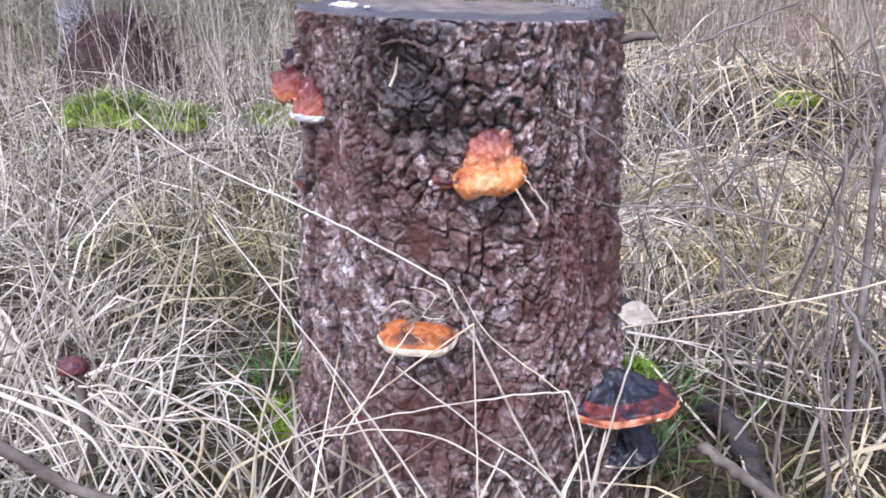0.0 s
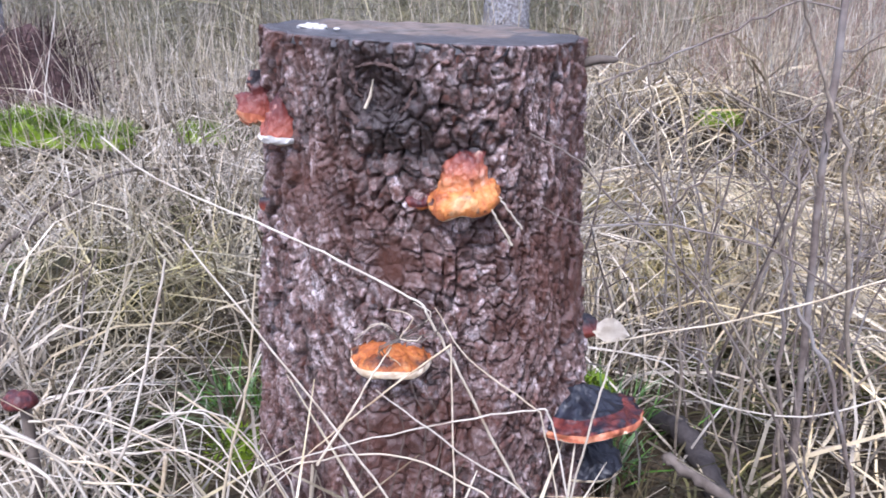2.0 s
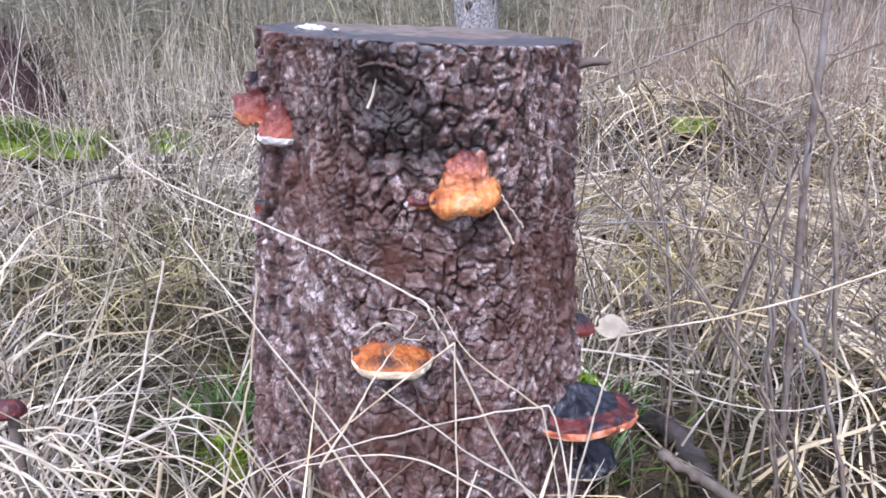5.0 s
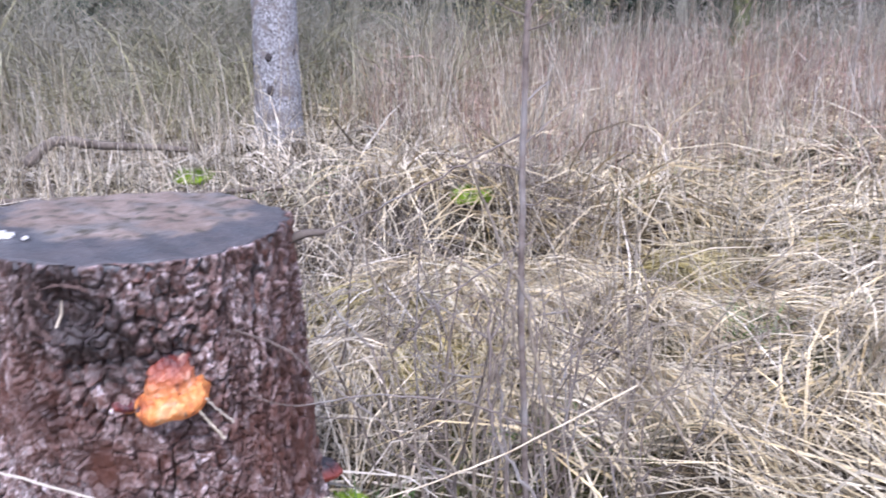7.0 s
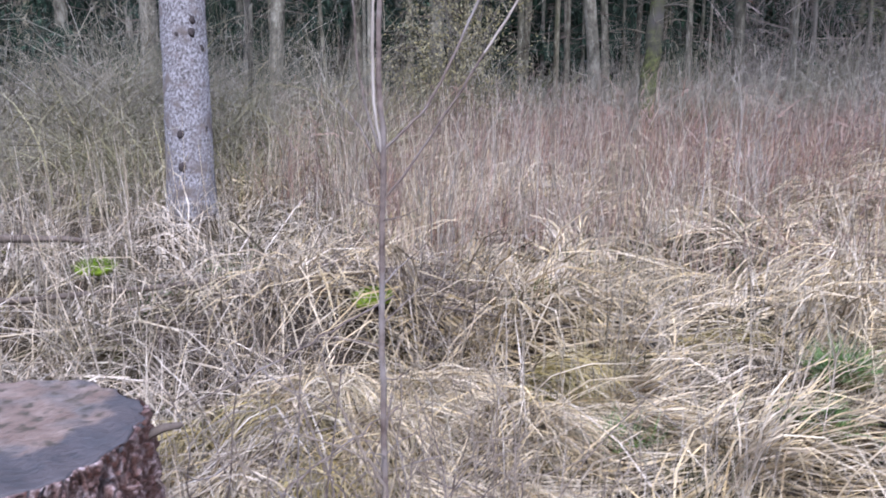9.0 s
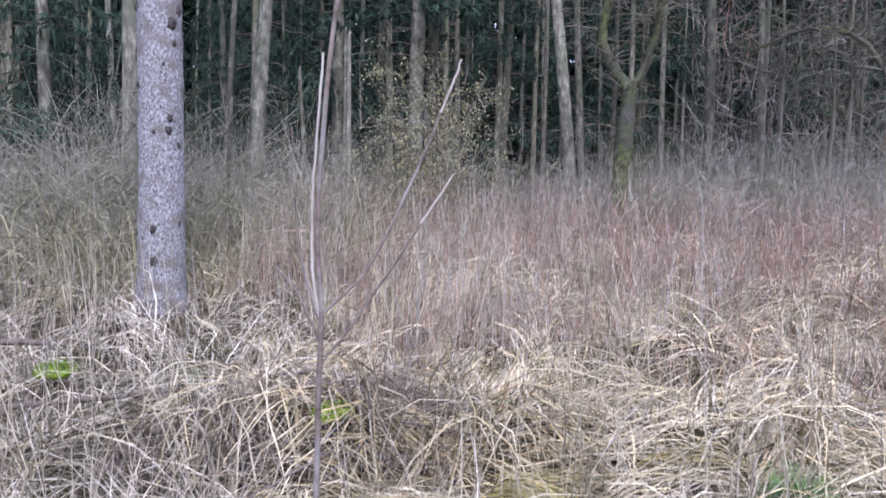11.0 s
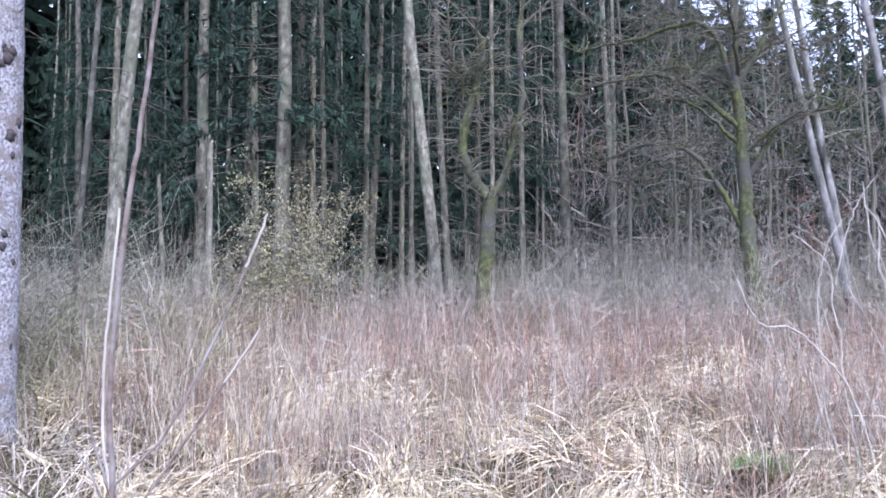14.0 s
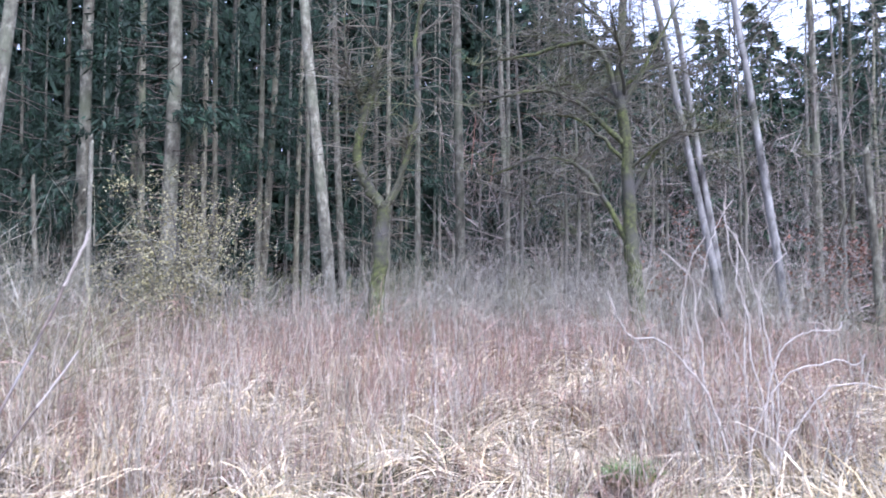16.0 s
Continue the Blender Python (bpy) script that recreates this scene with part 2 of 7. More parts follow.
M_BARK = bark_mat("scaly_bark")
M_TRUNK = mat("spruce_bark", [(0.3, (0.038, 0.034, 0.025)), (0.5, (0.122, 0.114, 0.083)), (0.7, (0.28, 0.27, 0.205))], 9, 0.9, 0.8, 26, (1, 1, 0.5), dist=0.02, stain=((0.1, 0.11, 0.065), 0.7, 0.5, 0.7), vary=0.5, per="object")
M_TRUNKL = mat("lichened_bark", [(0.34, (0.06, 0.053, 0.05)), (0.46, (0.19, 0.18, 0.178)), (0.6, (0.4, 0.392, 0.4))], 64, 0.9, 1.0, 90, (1, 1, 0.7), dist=0.015, stain=((0.17, 0.145, 0.13), 7.0, 0.5, 0.66), detail=9)
M_BIRCH = mat("birch_bark", [(0.34, (0.04, 0.037, 0.033)), (0.46, (0.15, 0.142, 0.128)), (0.7, (0.32, 0.31, 0.29))], 5, 0.8, 0.5, 20, (1, 1, 0.4), dist=0.01, stain=((0.14, 0.15, 0.09), 0.8, 0.48, 0.75))
M_KNOT = mat("dark_knot", [(0.3, (0.02, 0.017, 0.016)), (0.7, (0.09, 0.075, 0.07))], 30, 0.9, 0.6, 60)
M_DEADWOOD = mat("dead_branch", [(0.3, (0.06, 0.045, 0.035)), (0.7, (0.2, 0.165, 0.135))], 20, 0.9, 0.5, 60, (1, 1, 1))
M_MOSSBARK = mat("mossy_bark", [(0.3, (0.03, 0.028, 0.02)), (0.5, (0.075, 0.08, 0.035)), (0.7, (0.14, 0.165, 0.05))], 11, 0.95, 0.8, 40, dist=0.03, stain=((0.085, 0.08, 0.07), 1.2, 0.45, 0.62))
M_NEEDLE = mat("spruce_needles", [(0.3, (0.01, 0.02, 0.013)), (0.7, (0.031, 0.054, 0.034))], 2, 0.8, 0.0, vary=0.5, spec=0.2)
# needles of the distant spruces: greener, with distance haze put into the colour
M_NEEDLE_HAZY = mat("hazy_spruce_needles", [(0.3, (0.022, 0.044, 0.028)), (0.7, (0.065, 0.105, 0.06))], 2, 0.8, 0.0, vary=0.5, spec=0.2)
M_HAZE = mat("brown_understorey_twig", [(0.3, (0.15, 0.127, 0.108)), (0.7, (0.32, 0.28, 0.245))], 1.5, 0.9, 0.0, vary=0.4, stain=((0.22, 0.12, 0.09), 0.25, 0.58, 0.7))
M_TWIGY = mat("willow_leaf", [(0.3, (0.18, 0.163, 0.08)), (0.7, (0.355, 0.325, 0.175))], 5, 0.8, 0.0, vary=0.35)
M_RUST = mat("rusty_leaf", [(0.3, (0.15, 0.07, 0.048)), (0.7, (0.27, 0.145, 0.095))], 6, 0.8, 0.0, vary=0.35)
M_TWIGD = mat("olive_twig", [(0.3, (0.065, 0.056, 0.04)), (0.7, (0.2, 0.18, 0.135))], 2, 0.9, 0.0, vary=0.4, stain=((0.1, 0.12, 0.04), 0.8, 0.5, 0.7))
M_ARCH = mat("olive_bramble_stem", [(0.3, (0.13, 0.118, 0.062)), (0.55, (0.265, 0.245, 0.145)), (0.8, (0.45, 0.42, 0.3))], 2, 0.85, 0.0, vary=0.45, stain=((0.2, 0.13, 0.09), 0.5, 0.55, 0.75))
M_BRUSHO = mat("olive_brush_twig", [(0.3, (0.11, 0.098, 0.07)), (0.55, (0.24, 0.22, 0.165)), (0.8, (0.46, 0.435, 0.36))], 2, 0.85, 0.0, vary=0.45, stain=((0.11, 0.12, 0.05), 0.6, 0.5, 0.7))
M_SAPL = mat("sapling_bark", [(0.3, (0.075, 0.055, 0.045)), (0.7, (0.24, 0.195, 0.165))], 40, 0.75, 0.3, 150, stain=((0.28, 0.26, 0.24), 9, 0.5, 0.7))
M_BUSH = mat("brown_bush_stem", [(0.3, (0.1, 0.077, 0.056)), (0.7, (0.33, 0.275, 0.21))], 40, 0.75, 0.3, 150, stain=((0.22, 0.19, 0.165), 9, 0.55, 0.75))
M_HEAP = mat("dark_bramble_heap", [(0.3, (0.03, 0.018, 0.017)), (0.55, (0.075, 0.045, 0.042)), (0.8, (0.16, 0.11, 0.1))], 24, 0.9, 0.9, 60, dist=0.02, vary=0.4)
M_SAPP = mat("pale_peeled_wood", [(0.3, (0.25, 0.215, 0.175)), (0.7, (0.53, 0.485, 0.43))], 30, 0.7, 0.2, 120, (1, 1, 0.3), stain=((0.3, 0.26, 0.22), 4, 0.45, 0.65))


# ---- building blocks ----
rng = np.random.default_rng(7)


def tussock_domes():
    """Grass-grown hummocks: x, y, height, radius."""
    g = np.random.default_rng(3)
    out = [(-0.5, 3.35, 0.2, 0.3), (0.05, 3.4, 0.2, 0.3), (0.55, 3.35, 0.22, 0.28), (1.0, 3.05, 0.27, 0.3), (1.4, 3.1, 0.2, 0.26), (-1.55, 3.2, 0.2, 0.32), (-0.1, 4.35, 0.16, 0.25), (1.27, 1.9, 0.2, 0.26), (0.58, 2.2, 0.16, 0.25), (2.5, 2.4, 0.24, 0.32), (2.2, 1.92, 0.2, 0.26), (3.15, 2.45, 0.24, 0.34), (1.94, 2.85, 0.22, 0.3), (3.4, 3.75, 0.24, 0.4), (2.6, 4.05, 0.2, 0.36), (1.7, 1.55, 0.16, 0.24)]
    while len(out) < 150:
        r, t = g.uniform(1.2, 7.5), math.radians(g.uniform(-42, 98))
        x, y = r * math.sin(t), r * math.cos(t)
        if math.hypot(x, y - 1.17) < 0.75 or math.hypot(x - 0.3, y + 0.1) < 1.1 or min(math.hypot(x - o[0], y - o[1]) for o in out) < 0.36:
            continue
        out.append((x, y, g.uniform(0.07, 0.2), g.uniform(0.13, 0.24)))
    return np.array(out)


DOMES = tussock_domes()


def gh(x, y):
    """The ground's height: it rises gently towards the wood, with grassy hummocks."""
    x, y = np.asarray(x, float), np.asarray(y, float)
    s = np.clip(0.5 * x + 0.87 * y, -1.0, 16.0)
    near = 0.024 * np.sin(2.3 * x + 1.1 * y + 0.4) + 0.02 * np.sin(1.2 * x - 2.7 * y + 1.3)
    z = 0.02 + 0.062 * s - 0.0006 * np.maximum(s - 8, 0) ** 2 + near * np.exp(-(np.hypot(x, y) / 14.0) ** 2)
    shape = z.shape
    z, fx, fy = np.atleast_1d(z).ravel(), np.atleast_1d(x).ravel(), np.atleast_1d(y).ravel()
    close = np.nonzero(np.hypot(fx, fy) < 8.5)[0]
    if len(close):
        add = np.zeros(len(close))
        for ox, oy, h, r in DOMES:
            add += h * np.exp(-((fx[close] - ox) ** 2 + (fy[close] - oy) ** 2) / (r * r))
        z[close] += add
    return z.reshape(shape)


def mesh_of(name, v, f):
    """A mesh from an array of corners and an array of equal-sided faces."""
    v, f = np.asarray(v, np.float32).reshape(-1, 3), np.asarray(f, np.int32)
    me = bpy.data.meshes.new(name)
    me.vertices.add(len(v))
    me.vertices.foreach_set("co", v.ravel())
    me.loops.add(f.size)
    me.loops.foreach_set("vertex_index", f.ravel())
    me.polygons.add(len(f))
    me.polygons.foreach_set("loop_start", np.arange(0, f.size, f.shape[1], dtype=np.int32))
    me.update(calc_edges=True)
    return me


def obj(name, me, material, parent=None, label="", smooth=False):
    me.materials.append(material)
    if smooth:
        me.polygons.foreach_set("use_smooth", np.ones(len(me.polygons), bool))
    ob = new(name, me)
    ob.parent = parent
    if label:
        tagged(ob, label)
    return ob


def part(name, bm, material, parent, label="", smooth=True):
    me = bpy.data.meshes.new(name)
    bm.to_mesh(me)
    bm.free()
    return obj(name, me, material, parent, label, smooth)


def thing(name, m, label, category, group="", kind=""):
    ob = new(name)
    ob.empty_display_size = 0.05
    ob.matrix_world = m
    return tagged(ob, label, category, group, kind)


class Buf:
    """Collects tubes and leaves into one mesh of quads."""

    def __init__(self):
        self.v, self.f, self.n = [], [], 0

    def add(self, v, f):
        self.v.append(v)
        self.f.append(np.asarray(f) + self.n)
        self.n += len(v)

    def tube(self, pts, rad, sides=6, rough=0.0):
        p = np.asarray(pts, float)
        k = len(p)
        rad = np.broadcast_to(np.asarray(rad, float), (k,))
        d = np.gradient(p, axis=0)
        d /= np.linalg.norm(d, axis=1)[:, None] + 1e-9
        ref = np.where(np.abs(d[:, 2:3]) < 0.9, [[0, 0, 1.0]], [[1.0, 0, 0]])
        u = np.cross(d, ref)
        for i in range(1, k):
            w = u[i - 1] - d[i] * (u[i - 1] @ d[i])
            u[i] = w if np.linalg.norm(w) > 1e-6 else u[i]
        u /= np.linalg.norm(u, axis=1)[:, None]
        w = np.cross(d, u)
        a = np.arange(sides) * 2 * math.pi / sides
        rr = rad[:, None] * (1 + rough * rng.uniform(-1, 1, (k, sides)))
        v = p[:, None] + rr[..., None] * (u[:, None] * np.cos(a)[None, :, None] + w[:, None] * np.sin(a)[None, :, None])
        i, j = np.meshgrid(np.arange(k - 1), np.arange(sides), indexing="ij")
        q = np.stack([i * sides + j, i * sides + (j + 1) % sides, (i + 1) * sides + (j + 1) % sides, (i + 1) * sides + j], -1).reshape(-1, 4)
        self.add(v.reshape(-1, 3), q)

    def caps(self, pts, rad):
        """Rounds off both ends of a tube with a short taper."""
        p = np.asarray(pts, float)
        for a, b in ((0, 1), (-1, -2)):
            d = (p[a] - p[b]) / (np.linalg.norm(p[a] - p[b]) + 1e-9)
            self.tube([p[a], p[a] + d * rad * 0.5, p[a] + d * rad * 0.7], [rad, rad * 0.7, rad * 0.05], 6)

    def mesh(self, name):
        return mesh_of(name, np.concatenate(self.v), np.concatenate(self.f))


def glide(pts, n=6, jit=0.0):
    """A smooth line through a few points."""
    p = np.asarray(pts, float)
    q = np.vstack([2 * p[0] - p[1], p, 2 * p[-1] - p[-2]])
    out = []
    for i in range(1, len(q) - 2):
        for s in np.arange(n) / n:
            a, b, c, d = q[i - 1], q[i], q[i + 1], q[i + 2]
            out.append(0.5 * (2 * b + (c - a) * s + (2 * a - 5 * b + 4 * c - d) * s * s + (3 * b - a - 3 * c + d) * s ** 3))
    out.append(p[-1])
    out = np.array(out)
    if jit:
        out[1:-1] += rng.normal(0, jit, (len(out) - 2, 3))
    return out


def field(x, y, ph=0.0):
    """A slowly turning direction, along which the grass has fallen."""
    return 1.7 * np.sin(0.9 * x + 1.3 * y + ph) + 1.3 * np.sin(2.1 * x - 1.7 * y + 2.1 * ph + 0.6) + 0.9 * np.sin(3.7 * x + 2.9 * y + ph)


def ribbons(x, y, az, el, bend, length, width, k=3, lift=(0.01, 0.07), z0=None, flat=0.6):
    """Corners and faces of many bent grass blades."""
    n = len(x)
    p = np.zeros((n, k + 1, 3))
    p[:, 0] = np.stack([x, y, gh(x, y) if z0 is None else z0], 1)
    turn = rng.normal(0, 0.25, n)
    for i in range(k):
        e = el - bend * (i + 0.5) / k
        a = az + turn * i
        p[:, i + 1] = p[:, i] + (length / k)[:, None] * np.stack([np.cos(e) * np.cos(a), np.cos(e) * np.sin(a), np.sin(e)], 1)
    low = rng.uniform(*lift, n)
    for i in range(1, k + 1):
        p[:, i, 2] = np.maximum(p[:, i, 2], gh(p[:, i, 0], p[:, i, 1]) + low * (0.6 + 0.4 * i / k))
    tw = rng.normal(0, flat, n)
    side = np.stack([-np.sin(az) * np.cos(tw), np.cos(az) * np.cos(tw), np.sin(tw)], 1)
    s = np.linspace(0, 1, k + 1)
    w = width[:, None] * (1 - 0.85 * s ** 2)[None]
    v = np.stack([p - side[:, None] * w[..., None] / 2, p + side[:, None] * w[..., None] / 2], 2).reshape(-1, 3)
    base = (np.arange(n) * (k + 1) * 2)[:, None] + (np.arange(k) * 2)[None]
    f = np.stack([base, base + 1, base + 3, base + 2], -1).reshape(-1, 4)
    return v, f


def canes(x, y, lean, az, height, rad, k=3, kink=0.03):
    """Corners and faces of many thin upright stems, three-sided."""
    n = len(x)
    p = np.zeros((n, k + 1, 3))
    p[:, 0] = np.stack([x, y, gh(x, y) - 0.02], 1)
    for i in range(k):
        e = lean * (0.5 + i / k)
        p[:, i + 1] = p[:, i] + (height / k)[:, None] * np.stack([np.sin(e) * np.cos(az), np.sin(e) * np.sin(az), np.cos(e)], 1)
        p[:, i + 1, :2] += rng.normal(0, kink, (n, 2)) * (height / k)[:, None]
    a = np.arange(3) * 2 * math.pi / 3
    r = rad[:, None] * (1 - 0.7 * np.linspace(0, 1, k + 1))[None]
    v = p[:, :, None] + r[..., None, None] * np.stack([np.cos(a), np.sin(a), 0 * a], 1)[None, None]
    v = v.reshape(-1, 3)
    b = (np.arange(n) * (k + 1) * 3)[:, None, None] + (np.arange(k) * 3)[None, :, None]
    j = np.arange(3)[None, None]
    j2 = (j + 1) % 3
    f = np.stack([b + j, b + j2, b + 3 + j2, b + 3 + j], -1).reshape(-1, 4)
    return v, f, p


def clear(x, y, r=0.285):
    """Away from the stump."""
    return np.hypot(x, y - 1.172) > r


def polar(n, r0, r1, b0, b1, power=1.0):
    """Places in a ring sector: bearings in degrees from +y towards +x."""
    u = rng.uniform(0, 1, n)
    r = (r0 ** (1 + power) + u * (r1 ** (1 + power) - r0 ** (1 + power))) ** (1 / (1 + power))
    b = np.radians(rng.uniform(b0, b1, n))
    return r * np.sin(b), r * np.cos(b)


# ---- ground ----
def build_ground():
    g = np.concatenate([-np.geomspace(2.2, 900, 40)[::-1], np.linspace(-2, 8, 170), np.geomspace(8.3, 900, 44)])
    x, y = np.meshgrid(g, g, indexing="ij")
    v = np.stack([x, y, gh(x, y)], -1).reshape(-1, 3)
    n = len(g)
    i, j = np.meshgrid(np.arange(n - 1), np.arange(n - 1), indexing="ij")
    f = np.stack([i * n + j, (i + 1) * n + j, (i + 1) * n + j + 1, i * n + j + 1], -1).reshape(-1, 4)
    tagged(obj("ground", mesh_of("ground", v, f), M_SOIL, smooth=True), "brown damp ground of soil and leaf litter", "ground", kind="structure")


build_ground()


# ---- the stump and what grows on it ----
PIV = Vector((0.03, 1.165, 0.5))
STUMP = Matrix.Translation(PIV) @ Matrix.Rotation(radians(4.025), 4, Vector((0.9785, -0.2059, -0.0109))) @ Matrix.Translation(-PIV)
CX, CY, TOP = 0.003, 1.176, 0.867
HOLE = (-11.5, 0.806)


def srad(th, z):
    """The stump's radius at an angle (degrees, 0 faces the path, positive to +x) and a height."""
    t = np.radians(th)
    r = 0.2215 + 0.085 * (TOP - z) + 0.02 * np.clip((0.25 - z) / 0.25, 0, 1) ** 2
    r = r + 0.005 * np.sin(3 * t + 0.8) + 0.004 * np.sin(5 * t + 7 * z) + 0.003 * np.sin(9 * t - 11 * z + 1)
    d2 = (np.radians(th + 8) * 0.23 / 0.085) ** 2 + ((z - 0.8) / 0.06) ** 2
    r = r + 0.02 * np.exp(-d2)
    h2 = (np.radians(th - HOLE[0]) * 0.23 / 0.036) ** 2 + ((z - HOLE[1]) / 0.03) ** 2
    r = r - 0.03 * np.exp(-h2)
    f2 = (np.radians(th + 27) * 0.23 / 0.008) ** 2 + ((z - 0.81) / 0.06) ** 2
    n2 = (np.radians(th + 8) * 0.23 / 0.08) ** 2 + ((z - 0.735) / 0.022) ** 2
    return r - 0.02 * np.exp(-f2) - 0.01 * np.exp(-n2) + 0.0035 * np.sin(31 * t + 9 * z) * np.sin(57 * z + 4 * t) + 0.003 * np.sin(19 * t - 5 * z + 2)


def spos(th, z, off=0.0):
    """A place on the bark: the stump leans towards the path and is narrower that way near the top."""
    t, r = np.radians(th), srad(th, z) + off
    lean = np.clip((z - 0.4) / 0.478, 0, 1.05) ** 2.2
    return np.stack([CX + r * np.sin(t) + 0.004 * lean, CY - 0.086 * lean - r * (1 - 0.16 * lean) * np.cos(t), z + 0 * r], -1)


def rim_z(th):
    """The sawn cut slopes a little to one side."""
    t = np.radians(th)
    return TOP - 0.0095 * np.sin(t) + 0.0008 * np.sin(5 * t + 1)


def on_bark(th, z, off=0.0):
    """The pose of a thing on the bark: y outward, z up."""
    return STUMP @ Matrix.Translation(Vector(spos(th, z, off))) @ pose(0, 0, 0, 0, 0, th + 180)


def cut_wood():
    """Sawn wood: growth rings, grey weathering, darker and wet towards the rim."""
    m = mat("cut_wood", [(0.3, (0.125, 0.085, 0.066)), (0.5, (0.19, 0.138, 0.11)), (0.7, (0.28, 0.22, 0.185))], 18, 0.42, 0.7, 120, (0.8, 1.0, 1.0), stain=((0.15, 0.135, 0.125), 12, 0.46, 0.64), spec=0.55, stain2=((0.07, 0.058, 0.04), 55, 0.52, 0.66))
    n, l = m.node_tree.nodes, m.node_tree.links
    b = n["Principled BSDF"]
    co = n.new("ShaderNodeTexCoord")
    flat = n.new("ShaderNodeVectorMath")
    flat.operation = "MULTIPLY"
    flat.inputs[1].default_value = (4.2, 4.2, 0)
    l.new(co.outputs["Object"], flat.inputs[0])
    nz = n.new("ShaderNodeTexNoise")
    nz.inputs["Scale"].default_value, nz.inputs["Detail"].default_value = 24, 8
    l.new(co.outputs["Object"], nz.inputs["Vector"])
    ln = n.new("ShaderNodeVectorMath")
    ln.operation = "LENGTH"
    l.new(flat.outputs[0], ln.inputs[0])
    ad = n.new("ShaderNodeMath")
    ad.operation = "MULTIPLY_ADD"
    ad.inputs[1].default_value = 0.5
    l.new(nz.outputs["Fac"], ad.inputs[0])
    l.new(ln.outputs["Value"], ad.inputs[2])
    rp = n.new("ShaderNodeValToRGB")
    rp.color_ramp.elements[0].position, rp.color_ramp.elements[0].color = 0.88, (0, 0, 0, 1)
    rp.color_ramp.elements[1].position, rp.color_ramp.elements[1].color = 1.22, (0.8, 0.8, 0.8, 1)
    l.new(ad.outputs[0], rp.inputs[0])
    wv = n.new("ShaderNodeTexWave")
    wv.wave_type, wv.rings_direction = "RINGS", "Z"
    wv.inputs["Scale"].default_value, wv.inputs["Distortion"].default_value, wv.inputs["Detail"].default_value = 17, 3.5, 4
    l.new(co.outputs["Object"], wv.inputs["Vector"])
    old = b.inputs["Base Color"].links[0].from_socket
    mx = n.new("ShaderNodeMix")
    mx.data_type, mx.blend_type = "RGBA", "MULTIPLY"
    mx.inputs[0].default_value = 0.08
    l.new(old, mx.inputs[6])
    l.new(wv.outputs["Color"], mx.inputs[7])
    m2 = n.new("ShaderNodeMix")
    m2.data_type = "RGBA"
    m2.inputs[7].default_value = (0.05, 0.051, 0.06, 1)
    l.new(rp.outputs[0], m2.inputs[0])
    l.new(mx.outputs[2], m2.inputs[6])
    l.new(m2.outputs[2], b.inputs["Base Color"])
    return m


M_CUT = cut_wood()
M_RIDGE = mat("knot_bark", [(0.3, (0.035, 0.022, 0.018)), (0.55, (0.11, 0.07, 0.06)), (0.8, (0.27, 0.2, 0.185))], 60, 0.7, 0.9, 160, dist=0.005)
M_CAPA = mat("orange_crust", [(0.1, (0.52, 0.2, 0.075)), (0.35, (0.4, 0.12, 0.055)), (0.52, (0.27, 0.075, 0.045)), (0.68, (0.16, 0.033, 0.024)), (0.78, (0.022, 0.015, 0.018))], 60, 0.42, 1.0, 150, ramp_axis=2, coat=0.12, spec=0.5, stain=((0.55, 0.32, 0.22), 90, 0.57, 0.76), stain2=((0.09, 0.025, 0.02), 48, 0.55, 0.7))
M_LIPA = mat("orange_margin", [(0.3, (0.22, 0.05, 0.022)), (0.44, (0.47, 0.15, 0.05)), (0.56, (0.58, 0.22, 0.06)), (0.72, (0.66, 0.38, 0.14))], 40, 0.42, 0.9, 140, coat=0.1, stain=((0.07, 0.03, 0.025), 60, 0.6, 0.66), stain2=((0.66, 0.42, 0.22), 30, 0.58, 0.74))
M_CAPB = mat("amber_crust", [(0.28, (0.1, 0.025, 0.012)), (0.46, (0.36, 0.1, 0.025)), (0.6, (0.56, 0.2, 0.05)), (0.75, (0.76, 0.48, 0.22))], 75, 0.5, 1.0, 160, coat=0.1, stain=((0.08, 0.03, 0.02), 40, 0.5, 0.64))
M_CREAM = mat("cream_margin", [(0.3, (0.55, 0.38, 0.22)), (0.5, (0.74, 0.6, 0.42)), (0.7, (0.82, 0.73, 0.57))], 45, 0.6, 0.35, 120)
M_PORE = mat("pore_surface", [(0.3, (0.55, 0.44, 0.28)), (0.7, (0.72, 0.62, 0.45))], 60, 0.85, 0.3, 500)
M_CAPC = mat("red_brown_crust", [(0.1, (0.3, 0.085, 0.055)), (0.35, (0.17, 0.04, 0.03)), (0.6, (0.09, 0.025, 0.023)), (0.8, (0.02, 0.016, 0.019))], 55, 0.42, 0.8, 130, ramp_axis=2, coat=0.1, stain=((0.34, 0.17, 0.13), 80, 0.6, 0.72))
M_WHITE = mat("white_margin", [(0.3, (0.42, 0.39, 0.35)), (0.7, (0.66, 0.64, 0.6))], 60, 0.7, 0.3, 150)
M_CAPE = mat("black_crust", [(0.3, (0.006, 0.006, 0.009)), (0.6, (0.018, 0.019, 0.028)), (0.8, (0.05, 0.05, 0.068))], 26, 0.42, 0.9, 90, coat=0.1, spec=0.45)
M_BANDE = mat("dark_red_band", [(0.3, (0.02, 0.012, 0.018)), (0.48, (0.09, 0.022, 0.022)), (0.7, (0.26, 0.06, 0.04))], 40, 0.4, 0.8, 120, coat=0.1, stain=((0.018, 0.016, 0.024), 30, 0.48, 0.6))
M_LIPE = mat("brick_margin", [(0.3, (0.24, 0.06, 0.035)), (0.5, (0.46, 0.15, 0.075)), (0.72, (0.68, 0.38, 0.22))], 42, 0.45, 0.5, 120, coat=0.1)
